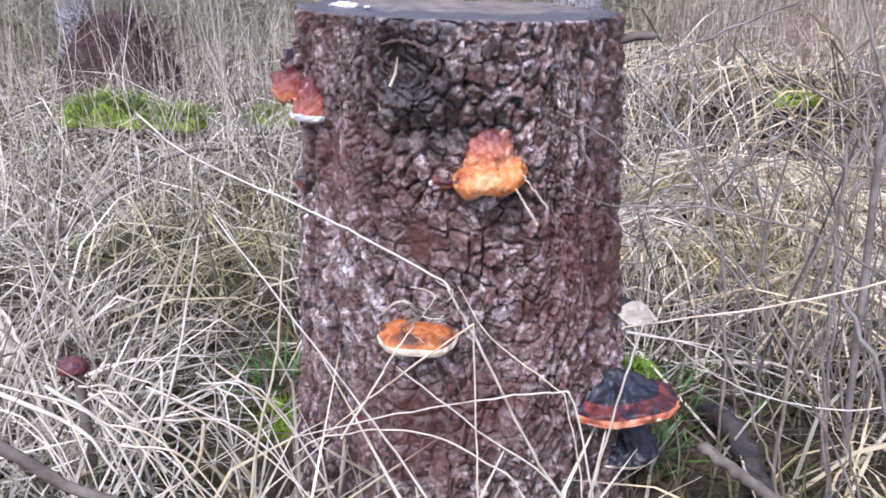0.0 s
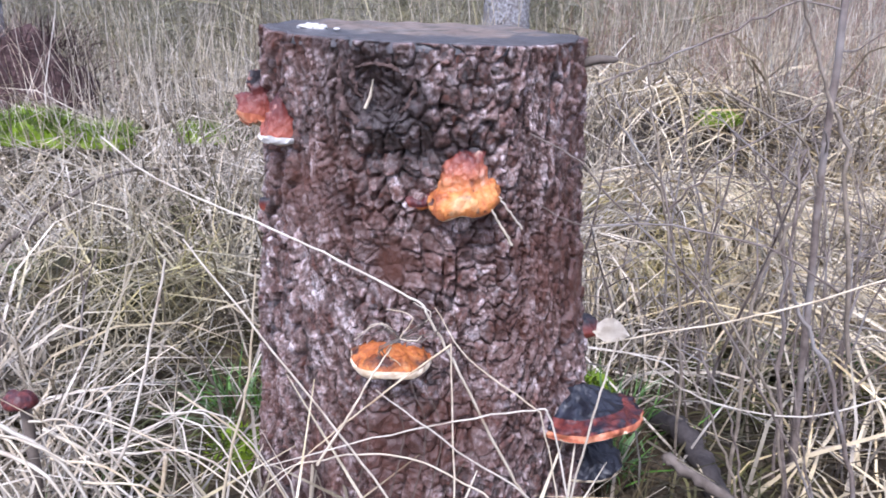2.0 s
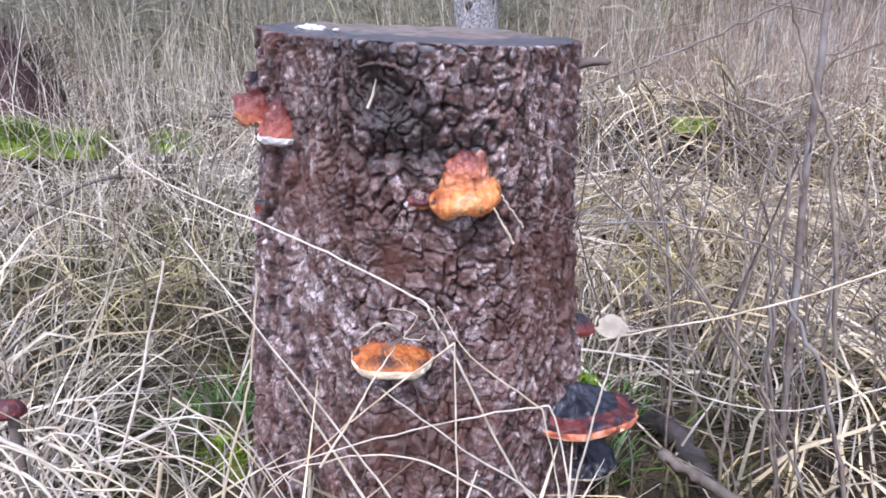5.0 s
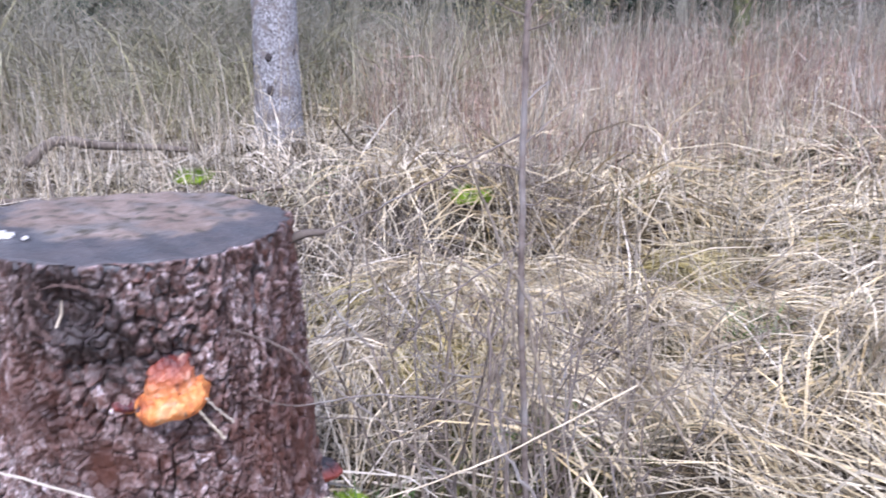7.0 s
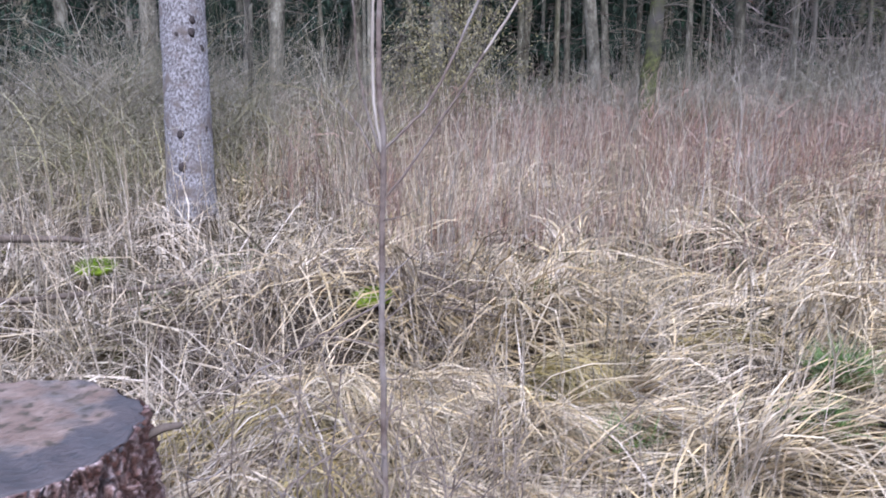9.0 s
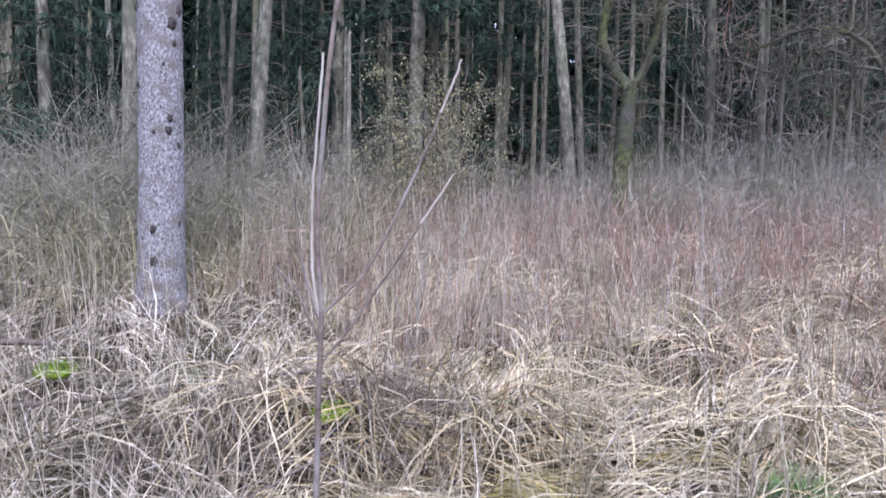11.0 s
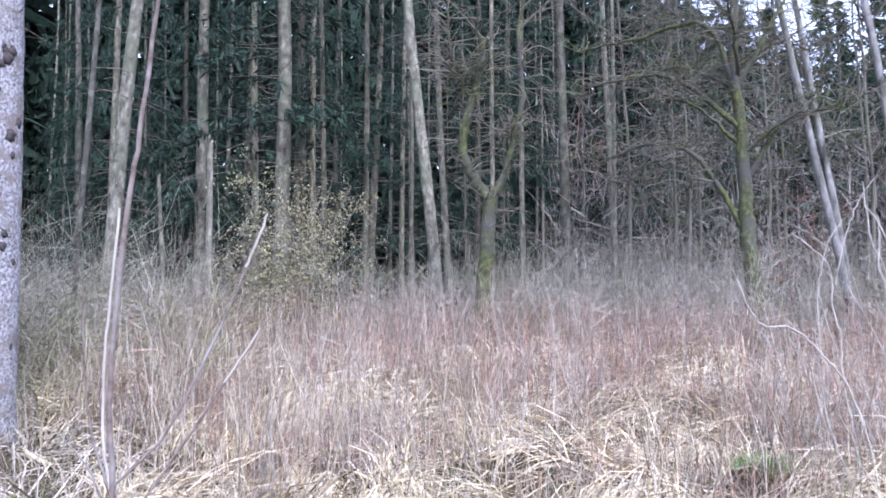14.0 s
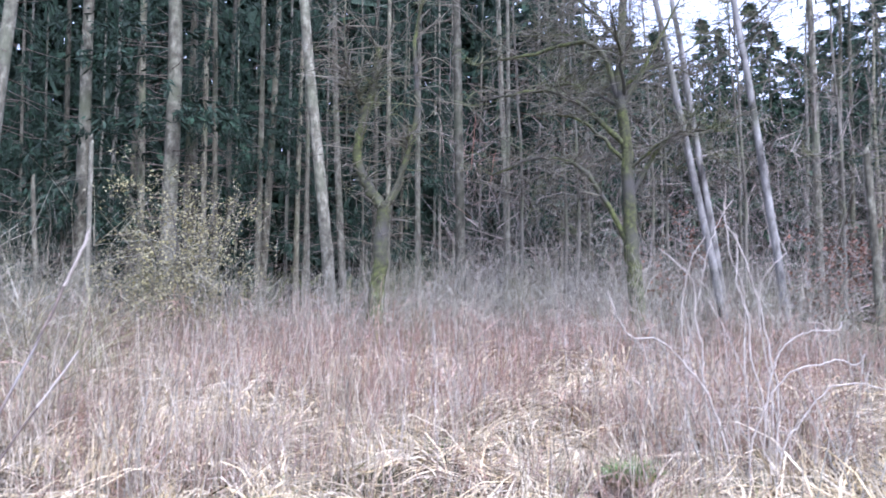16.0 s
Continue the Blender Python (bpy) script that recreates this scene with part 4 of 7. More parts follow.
def build_stalks():
    s = "dry pale grass stalk bent across the stump"
    stalk([(0.3, 0.83, 0.03), (0.162, 0.838, 0.262), (0.12, 0.845, 0.333), (0.044, 0.857, 0.49), (0.012, 0.865, 0.55)], 0.0026, 0.002, s)
    stalk([(0.012, 0.865, 0.55), (0.002, 0.867, 0.563), (-0.08, 0.868, 0.61), (-0.175, 0.872, 0.657), (-0.3, 0.875, 0.715), (-0.36, 0.878, 0.765)], 0.002, 0.0012, s)
    stalk([(0.1, 0.81, 0.06), (-0.014, 0.82, 0.268), (-0.099, 0.832, 0.4), (-0.211, 0.843, 0.565), (-0.27, 0.85, 0.65)], 0.0022, 0.0012, s)
    stalk([(0.056, 0.82, 0.04), (0.048, 0.835, 0.294), (0.043, 0.85, 0.512)], 0.0018, 0.0014, "thin upright dry stalk before the stump")
    stalk([(0.043, 0.852, 0.512), (-0.04, 0.85, 0.447), (-0.12, 0.845, 0.378), (-0.17, 0.84, 0.33)], 0.0018, 0.0009, s)
    stalk([(0.24, 0.8, 0.03), (0.196, 0.812, 0.288), (0.166, 0.822, 0.422), (0.145, 0.825, 0.436), (0.05, 0.826, 0.42), (-0.054, 0.822, 0.397), (-0.19, 0.817, 0.36)], 0.002, 0.001, "dry stalk sharply bent over across the stump", n=5)
    stalk([(0.17, 0.815, 0.05), (0.111, 0.832, 0.268), (0.059, 0.837, 0.32), (-0.0, 0.84, 0.352), (-0.075, 0.84, 0.362), (-0.16, 0.838, 0.345), (-0.195, 0.836, 0.322)], 0.0019, 0.001, "arched dry grass blade before the stump")
    stalk([(0.14, 0.8, 0.04), (0.19, 0.822, 0.28), (0.224, 0.835, 0.437), (0.245, 0.842, 0.526)], 0.0022, 0.0015, "pale stalk leaning against a twig beside the stump")
    stalk([(0.3, 0.78, 0.06), (0.158, 0.786, 0.311), (0.05, 0.793, 0.4), (-0.046, 0.8, 0.479)], 0.0018, 0.001, s)
    stalk([(-0.285, 0.845, 0.03), (-0.268, 0.851, 0.233), (-0.247, 0.858, 0.342), (-0.214, 0.868, 0.459), (-0.196, 0.876, 0.597)], 0.0034, 0.0016, "straight pale stalk at the stump's edge")
    stalk([(0.157, 0.854, 0.415), (0.065, 0.86, 0.489), (0.023, 0.868, 0.555)], 0.0014, 0.0008, s)
    stalk([(0.2, 0.83, 0.06), (0.18, 0.845, 0.3), (0.157, 0.854, 0.415)], 0.0016, 0.0013, s)
    # blade caught under the orange bracket
    stalk([(0.118, 0.9, 0.625), (0.105, 0.893, 0.65), (0.092, 0.89, 0.674)], 0.0028, 0.0012, "broken straw caught under a bracket fungus")
    stalk([(0.13, 0.903, 0.645), (0.112, 0.893, 0.672), (0.1, 0.89, 0.69)], 0.0018, 0.001, "broken straw caught under a bracket fungus")
    # dry umbel lying on the amber shelf
    stalk([(-0.125, 0.82, 0.36), (-0.085, 0.825, 0.425), (-0.055, 0.835, 0.475), (-0.03, 0.85, 0.51)], 0.0022, 0.0012, "flat pale straw lying over a shelf fungus")
    for q in range(16):
        a = rng.uniform(0, 6.28)
        r = rng.uniform(0.018, 0.062)
        stalk([(-0.02, 0.853, 0.52), (-0.02 + r * math.cos(a), 0.848 + 0.01 * math.sin(3 * a), 0.522 + r * 0.6 * math.sin(a)), (-0.02 + 1.5 * r * math.cos(a + 0.5), 0.85, 0.515 + r * 0.9 * math.sin(a + 0.7))], 0.0012, 0.0007, "curled twiglet of a dried umbel", "umbel_ray", "dried umbel", M_STALK if q % 3 == 0 else M_DEADWOOD, group="dried umbel rays", n=4, sides=4)
    for q, x in enumerate((-0.075, -0.03, 0.0, 0.02)):
        stalk([(x + 0.02, 0.83, 0.05), (x - 0.01, 0.845, 0.25), (x + 0.012, 0.85, 0.38), (x - 0.004 * q, 0.855, 0.46)], 0.0012, 0.0007, "thin grey stem before the stump", material=M_DEADWOOD)
    # curved stems to the side of the stump
    tw = "thin bare twig reaching past the stump"
    g2 = "bare twigs beside the stump"
    stalk([(0.62, 0.9, 0.05), (0.543, 0.914, 0.263), (0.408, 0.93, 0.496), (0.33, 0.936, 0.592), (0.241, 0.94, 0.677), (0.201, 0.94, 0.722), (0.139, 0.94, 0.756)], 0.0026, 0.0012, tw, "twig", "twig", M_SAPL, group=g2)
    stalk([(0.56, 0.95, 0.54), (0.464, 0.937, 0.602), (0.381, 0.939, 0.625), (0.312, 0.939, 0.639), (0.209, 0.932, 0.641), (0.155, 0.925, 0.668)], 0.0022, 0.001, tw, "twig", "twig", M_SAPL, group=g2)
    stalk([(0.7, 0.9, 0.62), (0.517, 0.868, 0.573), (0.4, 0.862, 0.542), (0.314, 0.861, 0.526), (0.222, 0.85, 0.514)], 0.0018, 0.0011, tw, "twig", "twig", M_STALK, group=g2)
    stalk([(0.72, 1.0, 0.36), (0.56, 0.98, 0.33), (0.42, 0.97, 0.36), (0.33, 0.95, 0.42), (0.29, 0.94, 0.47)], 0.0018, 0.001, tw, "twig", "twig", M_STALK, group=g2)
    stalk([(0.36, 0.85, 0.12), (0.33, 0.87, 0.2), (0.3, 0.86, 0.222), (0.25, 0.85, 0.21), (0.22, 0.84, 0.1)], 0.0013, 0.001, "dry blade bent in a hoop at the stump's foot", n=5)
    # a bundle of bleached stalks lying before the stump
    for q in range(16):
        x, y = rng.uniform(-0.66, -0.34), rng.uniform(0.78, 1.02)
        a, ln = rng.uniform(-0.9, 0.5), rng.uniform(0.16, 0.34)
        dx, dy = math.cos(a) * ln, -abs(math.sin(a)) * ln * 0.5
        stalk([(x, y, 0.32 + rng.uniform(-0.04, 0.05)), (x + dx * 0.5, y + dy * 0.5, 0.3 + rng.uniform(-0.03, 0.05)), (x + dx, y + dy, 0.14 + rng.uniform(-0.06, 0.08))], rng.uniform(0.0014, 0.0028), 0.0011, "bleached broken stalk lying in tangled grass", m=Matrix.Identity(4), group="bleached stalks", n=4)
    for pts, r0 in (([(-0.5, 0.88, 0.05), (-0.43, 0.9, 0.241), (-0.384, 0.9, 0.341), (-0.333, 0.9, 0.52), (-0.317, 0.9, 0.581)], 0.0036), ([(-0.62, 0.85, 0.37), (-0.5, 0.86, 0.31), (-0.45, 0.86, 0.24)], 0.0045), ([(-0.55, 0.88, 0.36), (-0.47, 0.88, 0.3), (-0.42, 0.87, 0.2)], 0.0042), ([(-0.5, 0.9, 0.34), (-0.44, 0.9, 0.3), (-0.4, 0.9, 0.22)], 0.004), ([(-0.36, 0.95, 0.27), (-0.37, 0.95, 0.22), (-0.4, 0.95, 0.15)], 0.0045)):
        stalk(pts, r0, r0 * 0.5, "broad bleached stalk lying in tangled grass", m=Matrix.Identity(4), group="bleached stalks", n=4)
    b = Buf()
    b.tube([(0, 0, 0), (0.004, 0, 0.12), (0.0, 0.003, 0.24)], [0.01, 0.009, 0.008], 9, 0.12)
    b.caps(np.array([(0.004, 0, 0.12), (0.0, 0.003, 0.24)]), 0.008)
    ob = obj("dead_stub", b.mesh("dead_stub"), M_DEADWOOD, None, "", True)
    ob.matrix_world = pose(-0.6, 1.03, 0.08)
    tagged(ob, "short thin dead stub in tangled grass", "stub")
    rI = fine([(0.2, 0.02), (0.6, 0.018), (1.0, 0.006), (0.95, -0.004), (0.3, -0.008)])
    bracket(pose(-0.6, 1.015, 0.315, 0, 0, 180), "small rust-red bracket fungus on a dead stub", 0.05, 0.026, rI, (("cap", 0, 9, M_BANDE, ""), ("pore_surface", 9, len(rI) - 1, M_KNOT, "")), 9, 0.002)
    # dead leaf hanging on the twig
    bm = bmesh.new()
    cols = 7
    verts = []
    for i in range(cols):
        s = i / (cols - 1)
        w = 0.0165 * math.sin(math.pi * (0.1 + 0.88 * s)) ** 0.8
        x = -0.03 + 0.046 * s
        verts.append([bm.verts.new((x, 0.006 * math.sin(3 * s), w - 0.004 * s)), bm.verts.new((x, -0.004, 0.002 * math.sin(5 * s))), bm.verts.new((x, 0.005 * math.cos(2 * s), -w))])
    for a, b in zip(verts, verts[1:]):
        for k in (0, 1):
            bm.faces.new((a[k], b[k], b[k + 1], a[k + 1]))
    bmesh.ops.solidify(bm, geom=bm.faces[:], thickness=0.0008)
    me = bpy.data.meshes.new("dead_leaf")
    bm.to_mesh(me)
    bm.free()
    ob = obj("dead_leaf", me, M_LEAF, None, "", True)
    ob.matrix_world = STUMP @ pose(0.246, 0.851, 0.53, 0, 14, 10)
    tagged(ob, "pale dry dead leaf caught on a twig", "leaf")


build_stalks()


# ---- grass ----
def stuff(name, parts, material, label, category="grass"):
    b = Buf()
    for v, f in parts:
        b.add(v, f)
    return tagged(obj(name, b.mesh(name), material), label, category, kind="stuff")


def keep(x, y, *more, r=0.285, caves=True):
    k = clear(x, y, r) & (np.hypot(x - 0.2, y + 0.1) > 0.45)
    hollow = (np.hypot((x - 0.58) / 1.25, y - 1.05) < 0.46) & (rng.uniform(0, 1, len(x)) < 0.72)
    if caves:
        k &= ~hollow
    cave = (np.sin(5.3 * x + 1.9 * y + 1.0) * np.sin(4.7 * y - 2.6 * x + 0.5) > np.where(x < 0.4 * y, 0.15, 0.46)) & (rng.uniform(0, 1, len(x)) < 0.9)
    if caves:
        k &= ~cave
    return [a[k] for a in (x, y, *more)]


def tufts(n, r0, r1, b0, b1, per, length, width, k=3, spread=0.09, el=(0.75, 1.45), bend=(1.2, 2.6), power=1.0, ph=0.0, fan=0.55, lift=(0.02, 0.12)):
    """Tussocks that have fallen over: many blades from one crown, combed the same way."""
    cx, cy = polar(n, r0, r1, b0, b1, power)
    dirs = field(cx, cy, ph)
    size = rng.uniform(0.7, 1.3, n)
    x = np.repeat(cx, per) + rng.normal(0, spread, n * per)
    y = np.repeat(cy, per) + rng.normal(0, spread, n * per)
    az = np.repeat(dirs, per) + rng.normal(0, fan, n * per)
    ln = np.repeat(size, per) * rng.uniform(*length, n * per)
    x, y, az, ln = keep(x, y, az, ln)
    m = len(x)
    front = (np.abs(x - 0.05) < 0.85) & (y < 1.08)
    ln = np.where(front, ln * 0.45, ln)
    return ribbons(x, y, az, rng.uniform(*el, m), rng.uniform(*bend, m), ln, rng.uniform(*width, m), k, lift)


def combed(b0, b1, per, length, wide, k=4):
    """Blades laid over the hummocks, flowing down from each crest like combed hair."""
    th = np.degrees(np.arctan2(DOMES[:, 0], DOMES[:, 1]))
    d = DOMES[(th > b0) & (th < b1)]
    n = len(d) * per
    ox, oy, h, r = (np.repeat(d[:, q], per) for q in range(4))
    flow = np.repeat(field(0.6 * d[:, 0], 0.6 * d[:, 1]), per)
    dx, dy = rng.normal(0, 0.62, n) * r, rng.normal(0, 0.62, n) * r
    x, y = ox + dx - 0.25 * r * np.cos(flow), oy + dy - 0.25 * r * np.sin(flow)
    away = np.arctan2(dy, dx)
    az = np.arctan2(np.sin(flow) + 0.55 * np.sin(away), np.cos(flow) + 0.55 * np.cos(away)) + rng.normal(0, 0.16, n)
    ln = rng.uniform(*length, n)
    wd = rng.uniform(0.75, 1.3, n) * np.clip(np.hypot(ox, oy) * wide, 0.004, 0.0095)
    x, y, az, ln, wd = keep(x, y, az, ln, wd, r=0.4)
    n = len(x)
    top, bulge, curl = rng.uniform(0.004, 0.03, n), rng.uniform(0.01, 0.06, n), rng.normal(0, 0.3, n)
    p = np.zeros((n, k + 1, 3))
    px, py = x.copy(), y.copy()
    for i in range(k + 1):
        s = i / k
        p[:, i] = np.stack([px, py, gh(px, py) + top + bulge * math.sin(math.pi * s) - 0.02 * s], 1)
        px, py = px + np.cos(az + curl * s) * ln / k, py + np.sin(az + curl * s) * ln / k
    tw = rng.normal(0, 0.5, n)
    side = np.stack([-np.sin(az) * np.cos(tw), np.cos(az) * np.cos(tw), np.sin(tw)], 1)
    w = wd[:, None] * (1 - 0.8 * np.linspace(0, 1, k + 1) ** 2)[None]
    v = np.stack([p - side[:, None] * w[..., None] / 2, p + side[:, None] * w[..., None] / 2], 2).reshape(-1, 3)
    base = (np.arange(n) * (k + 1) * 2)[:, None] + (np.arange(k) * 2)[None]
    return v, np.stack([base, base + 1, base + 3, base + 2], -1).reshape(-1, 4)


def litter(n, r0, r1, b0, b1, length, width, k=3, power=1.0, el=(-0.1, 0.5), lift=(0.01, 0.1), caves=True):
    """Single blades lying crosswise."""
    x, y = polar(n, r0, r1, b0, b1, power)
    x, y = keep(x, y, caves=caves)
    m = len(x)
    return ribbons(x, y, rng.uniform(0, 6.3, m), rng.uniform(*el, m), rng.uniform(-0.2, 0.9, m), rng.uniform(*length, m), rng.uniform(*width, m), k, lift)


def upright(n, r0, r1, b0, b1, height, rad, lean=0.25, k=3, power=1.0, patchy=0.0, ph=0.0):
    x, y = polar(n, r0, r1, b0, b1, power)
    x, y = keep(x, y, r=0.4)
    if patchy:
        k2 = np.sin(1.9 * x + 0.7 * y + ph) + np.sin(2.3 * y - 1.1 * x + ph) + rng.normal(0, 0.6, len(x)) > patchy - 1
        x, y = x[k2], y[k2]
    ok = ~((np.abs(x) < 0.5) & (y < 0.95)) & (np.hypot(x - 0.3, y) > 0.75)
    x, y = x[ok], y[ok]
    m = len(x)
    v, f, _ = canes(x, y, rng.normal(0, lean, m), rng.uniform(0, 6.3, m), rng.uniform(*height, m), rng.uniform(*rad, m), k, 0.12)
    return v, f


def straws(n, r0, r1, b0, b1, height, rad, lean=0.9, power=0.7):
    """Stout dry stalks thrown crosswise."""
    x, y = polar(n, r0, r1, b0, b1, power)
    x, y = keep(x, y, r=0.36)
    ok = ~((np.abs(x) < 0.8) & (y < 1.02)) & (np.hypot(x - 0.3, y) > 0.7)
    x, y = x[ok], y[ok]
    m = len(x)
    v, f, _ = canes(x, y, rng.uniform(0.1, lean, m) * 1.2, rng.uniform(0, 6.3, m), rng.uniform(*height, m), rng.uniform(*rad, m), 3, 0.16)
    return v, f


def build_grass():
    stuff("thatch_grass", [litter(15000, 0.3, 3.2, -60, 115, (0.12, 0.34), (0.003, 0.006), 2, 0.7, caves=False), litter(14000, 3.2, 9, -45, 95, (0.2, 0.45), (0.005, 0.01), 2, 0.6, caves=False)], M_THATCH, "brown rotting grass litter matted on the ground")
    stuff("straw_grass", [combed(14, 100, 210, (0.3, 0.7), 0.0027), tufts(90, 0.55, 2.8, 18, 100, 34, (0.3, 0.66), (0.0045, 0.0085), 4, 0.06, power=0.7, fan=0.4),
                          tufts(150, 2.8, 7.5, 12, 95, 44, (0.38, 0.8), (0.0055, 0.01), 4, 0.1, power=0.7, fan=0.34),
                          tufts(320, 6.8, 11, 5, 90, 26, (0.4, 0.8), (0.011, 0.018), 2, 0.16, power=0.7),
                          litter(1800, 0.6, 4, 10, 100, (0.2, 0.5), (0.004, 0.007), 3, 0.7, lift=(0.04, 0.2))], M_STRAW, "blond dry grass combed flat in tussocks")
    stuff("grey_grass", [combed(-50, 14, 80, (0.25, 0.6), 0.0027), tufts(80, 0.5, 2.6, -60, 20, 28, (0.28, 0.6), (0.0042, 0.008), 4, 0.07, power=0.7, fan=1.0, ph=1.0),
                         tufts(150, 2.6, 7.5, -45, 14, 34, (0.3, 0.7), (0.006, 0.011), 3, 0.12, power=0.7, fan=0.9, ph=1.0),
                         tufts(240, 7.5, 12, -40, 8, 26, (0.4, 0.8), (0.011, 0.018), 2, 0.16, power=0.7),
                         litter(5200, 0.5, 3.5, -60, 25, (0.2, 0.55), (0.0038, 0.0075), 2, 0.7, (-0.1, 0.9), (0.03, 0.24)),
                         litter(2600, 1.2, 7, -40, 90, (0.25, 0.6), (0.004, 0.008), 2, 0.7, (0.3, 1.3), (0.03, 0.22)),
                         tufts(520, 0.5, 9, 95, 318, 26, (0.35, 0.7), (0.007, 0.014), 2, 0.16, power=0.8)], M_GREY, "weathered grey-brown dead grass, tangled")
    stuff("dry_stalks", [straws(1200, 0.75, 3.0, -60, 20, (0.25, 0.75), (0.0014, 0.0032)), straws(700, 0.75, 3.2, 20, 100, (0.25, 0.65), (0.0013, 0.0028)), straws(1100, 3.0, 7.5, -45, 95, (0.35, 0.8), (0.0018, 0.0034))], M_GREY, "pale stout dry stalks thrown crosswise", "weeds")
    stuff("dead_stems", [upright(700, 0.9, 3.5, -60, 100, (0.3, 0.75), (0.001, 0.002), 0.35), upright(2800, 2.6, 8, -45, 40, (0.35, 0.95), (0.0018, 0.0036), 0.26, patchy=0.6),
                         upright(3400, 5, 12, -45, 30, (0.5, 1.1), (0.0028, 0.005), 0.25, patchy=0.4), upright(1000, 2.5, 6.5, 35, 95, (0.3, 0.8), (0.0015, 0.003), 0.3),
                         upright(2200, 4.5, 10, 10, 85, (0.5, 1.15), (0.0026, 0.0046), 0.22, patchy=0.5, ph=0.7)], M_GREY, "upright dead weed stems, pinkish grey", "weeds")
    stuff("green_shoots", [tufts(60, 1.0, 6, -40, 90, 30, (0.07, 0.18), (0.003, 0.006), 2, 0.07, (0.9, 1.5), (0.2, 0.9))], M_GREEN, "sparse fresh green grass shoots in the litter")


def clump(name, x, y, z, r, h, n, length, material, label, category):
    """A low mound, set all over with short blades."""
    z = float(gh(x, y)) + z
    t = thing(name, pose(x, y, z), label, category)
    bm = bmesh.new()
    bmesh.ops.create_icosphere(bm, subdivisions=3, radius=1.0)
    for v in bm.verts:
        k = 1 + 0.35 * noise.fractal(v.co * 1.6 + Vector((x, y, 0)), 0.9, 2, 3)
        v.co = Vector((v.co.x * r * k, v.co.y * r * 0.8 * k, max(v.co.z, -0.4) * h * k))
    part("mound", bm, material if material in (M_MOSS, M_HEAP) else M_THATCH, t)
    a, q = rng.uniform(0, 6.3, n), np.sqrt(rng.uniform(0, 1, n))
    px, py = q * r * np.cos(a), q * r * 0.8 * np.sin(a)
    pz = h * np.sqrt(np.maximum(1 - q * q, 0)) * 0.9
    v, f = ribbons(px, py, a + rng.normal(0, 0.9, n), rng.uniform(0.5, 1.5, n), rng.uniform(0.2, 1.3, n), rng.uniform(0.4, 1.2, n) * length, np.minimum(rng.uniform(0.12, 0.25, n) * length, rng.uniform(0.003, 0.006, n)), 2, (-9, -8), pz)
    tagged(obj("leafage", mesh_of("leafage", v, f), material, t, ""), kind="stuff")
    return t


def build_clumps():
    ms, ml = "moss", "bright green moss cushion among dead grass"
    clump("moss_clump", -1.68, 3.2, 0.1, 0.19, 0.08, 1500, 0.075, M_MOSS, ml, ms)
    clump("moss_clump", -1.36, 3.12, 0.11, 0.12, 0.05, 800, 0.07, M_MOSS, ml, ms)
    clump("moss_clump", -1.1, 3.6, 0.14, 0.12, 0.05, 600, 0.06, M_MOSS, ml, ms)
    clump("moss_clump", -0.08, 4.38, 0.05, 0.1, 0.04, 380, 0.05, M_MOSS, ml, ms)
    clump("moss_clump", 1.06, 2.88, 0.125, 0.085, 0.045, 800, 0.016, M_MOSS, "vivid green moss cushion on a brushwood heap", ms)
    clump("moss_clump", 0.33, 1.38, 0.02, 0.05, 0.09, 500, 0.025, M_MOSS, "green moss at the foot of the stump", ms)
    clump("moss_clump", -0.34, 1.25, 0.0, 0.05, 0.06, 300, 0.025, M_MOSS, "green moss at the foot of the stump", ms)
    clump("bramble_heap", -2.43, 4.75, 0.14, 0.36, 0.44, 700, 0.3, M_HEAP, "dark heap of rotting bramble canes in dead grass", "brambles")
    gs, gl = "grass tuft", "fresh green grass tuft in dry straw"
    clump("green_tuft", 2.42, 1.78, 0.12, 0.11, 0.05, 300, 0.12, M_GREEN, gl, gs)
    clump("green_tuft", 2.15, 1.62, 0.09, 0.12, 0.04, 210, 0.09, M_GREEN, gl, gs)
    clump("green_tuft", 1.58, 1.84, 0.03, 0.14, 0.04, 180, 0.12, M_GREEN, gl, gs)
    clump("green_tuft", 4.55, 2.88, 0.14, 0.2, 0.05, 380, 0.13, M_GREEN, gl, gs)
    clump("green_tuft", 0.37, 1.32, 0.0, 0.06, 0.08, 110, 0.11, M_GREEN, "fresh green grass at the foot of the stump", gs)
    clump("green_tuft", 0.33, 1.17, 0.0, 0.03, 0.04, 90, 0.09, M_GREEN, "fresh green grass at the foot of the stump", gs)
    clump("green_tuft", -0.36, 1.33, 0.0, 0.06, 0.08, 120, 0.12, M_GREEN, "fresh green grass at the foot of the stump", gs)
    clump("green_tuft", 0.9, 1.55, 0.02, 0.12, 0.04, 160, 0.12, M_GREEN, gl, gs)


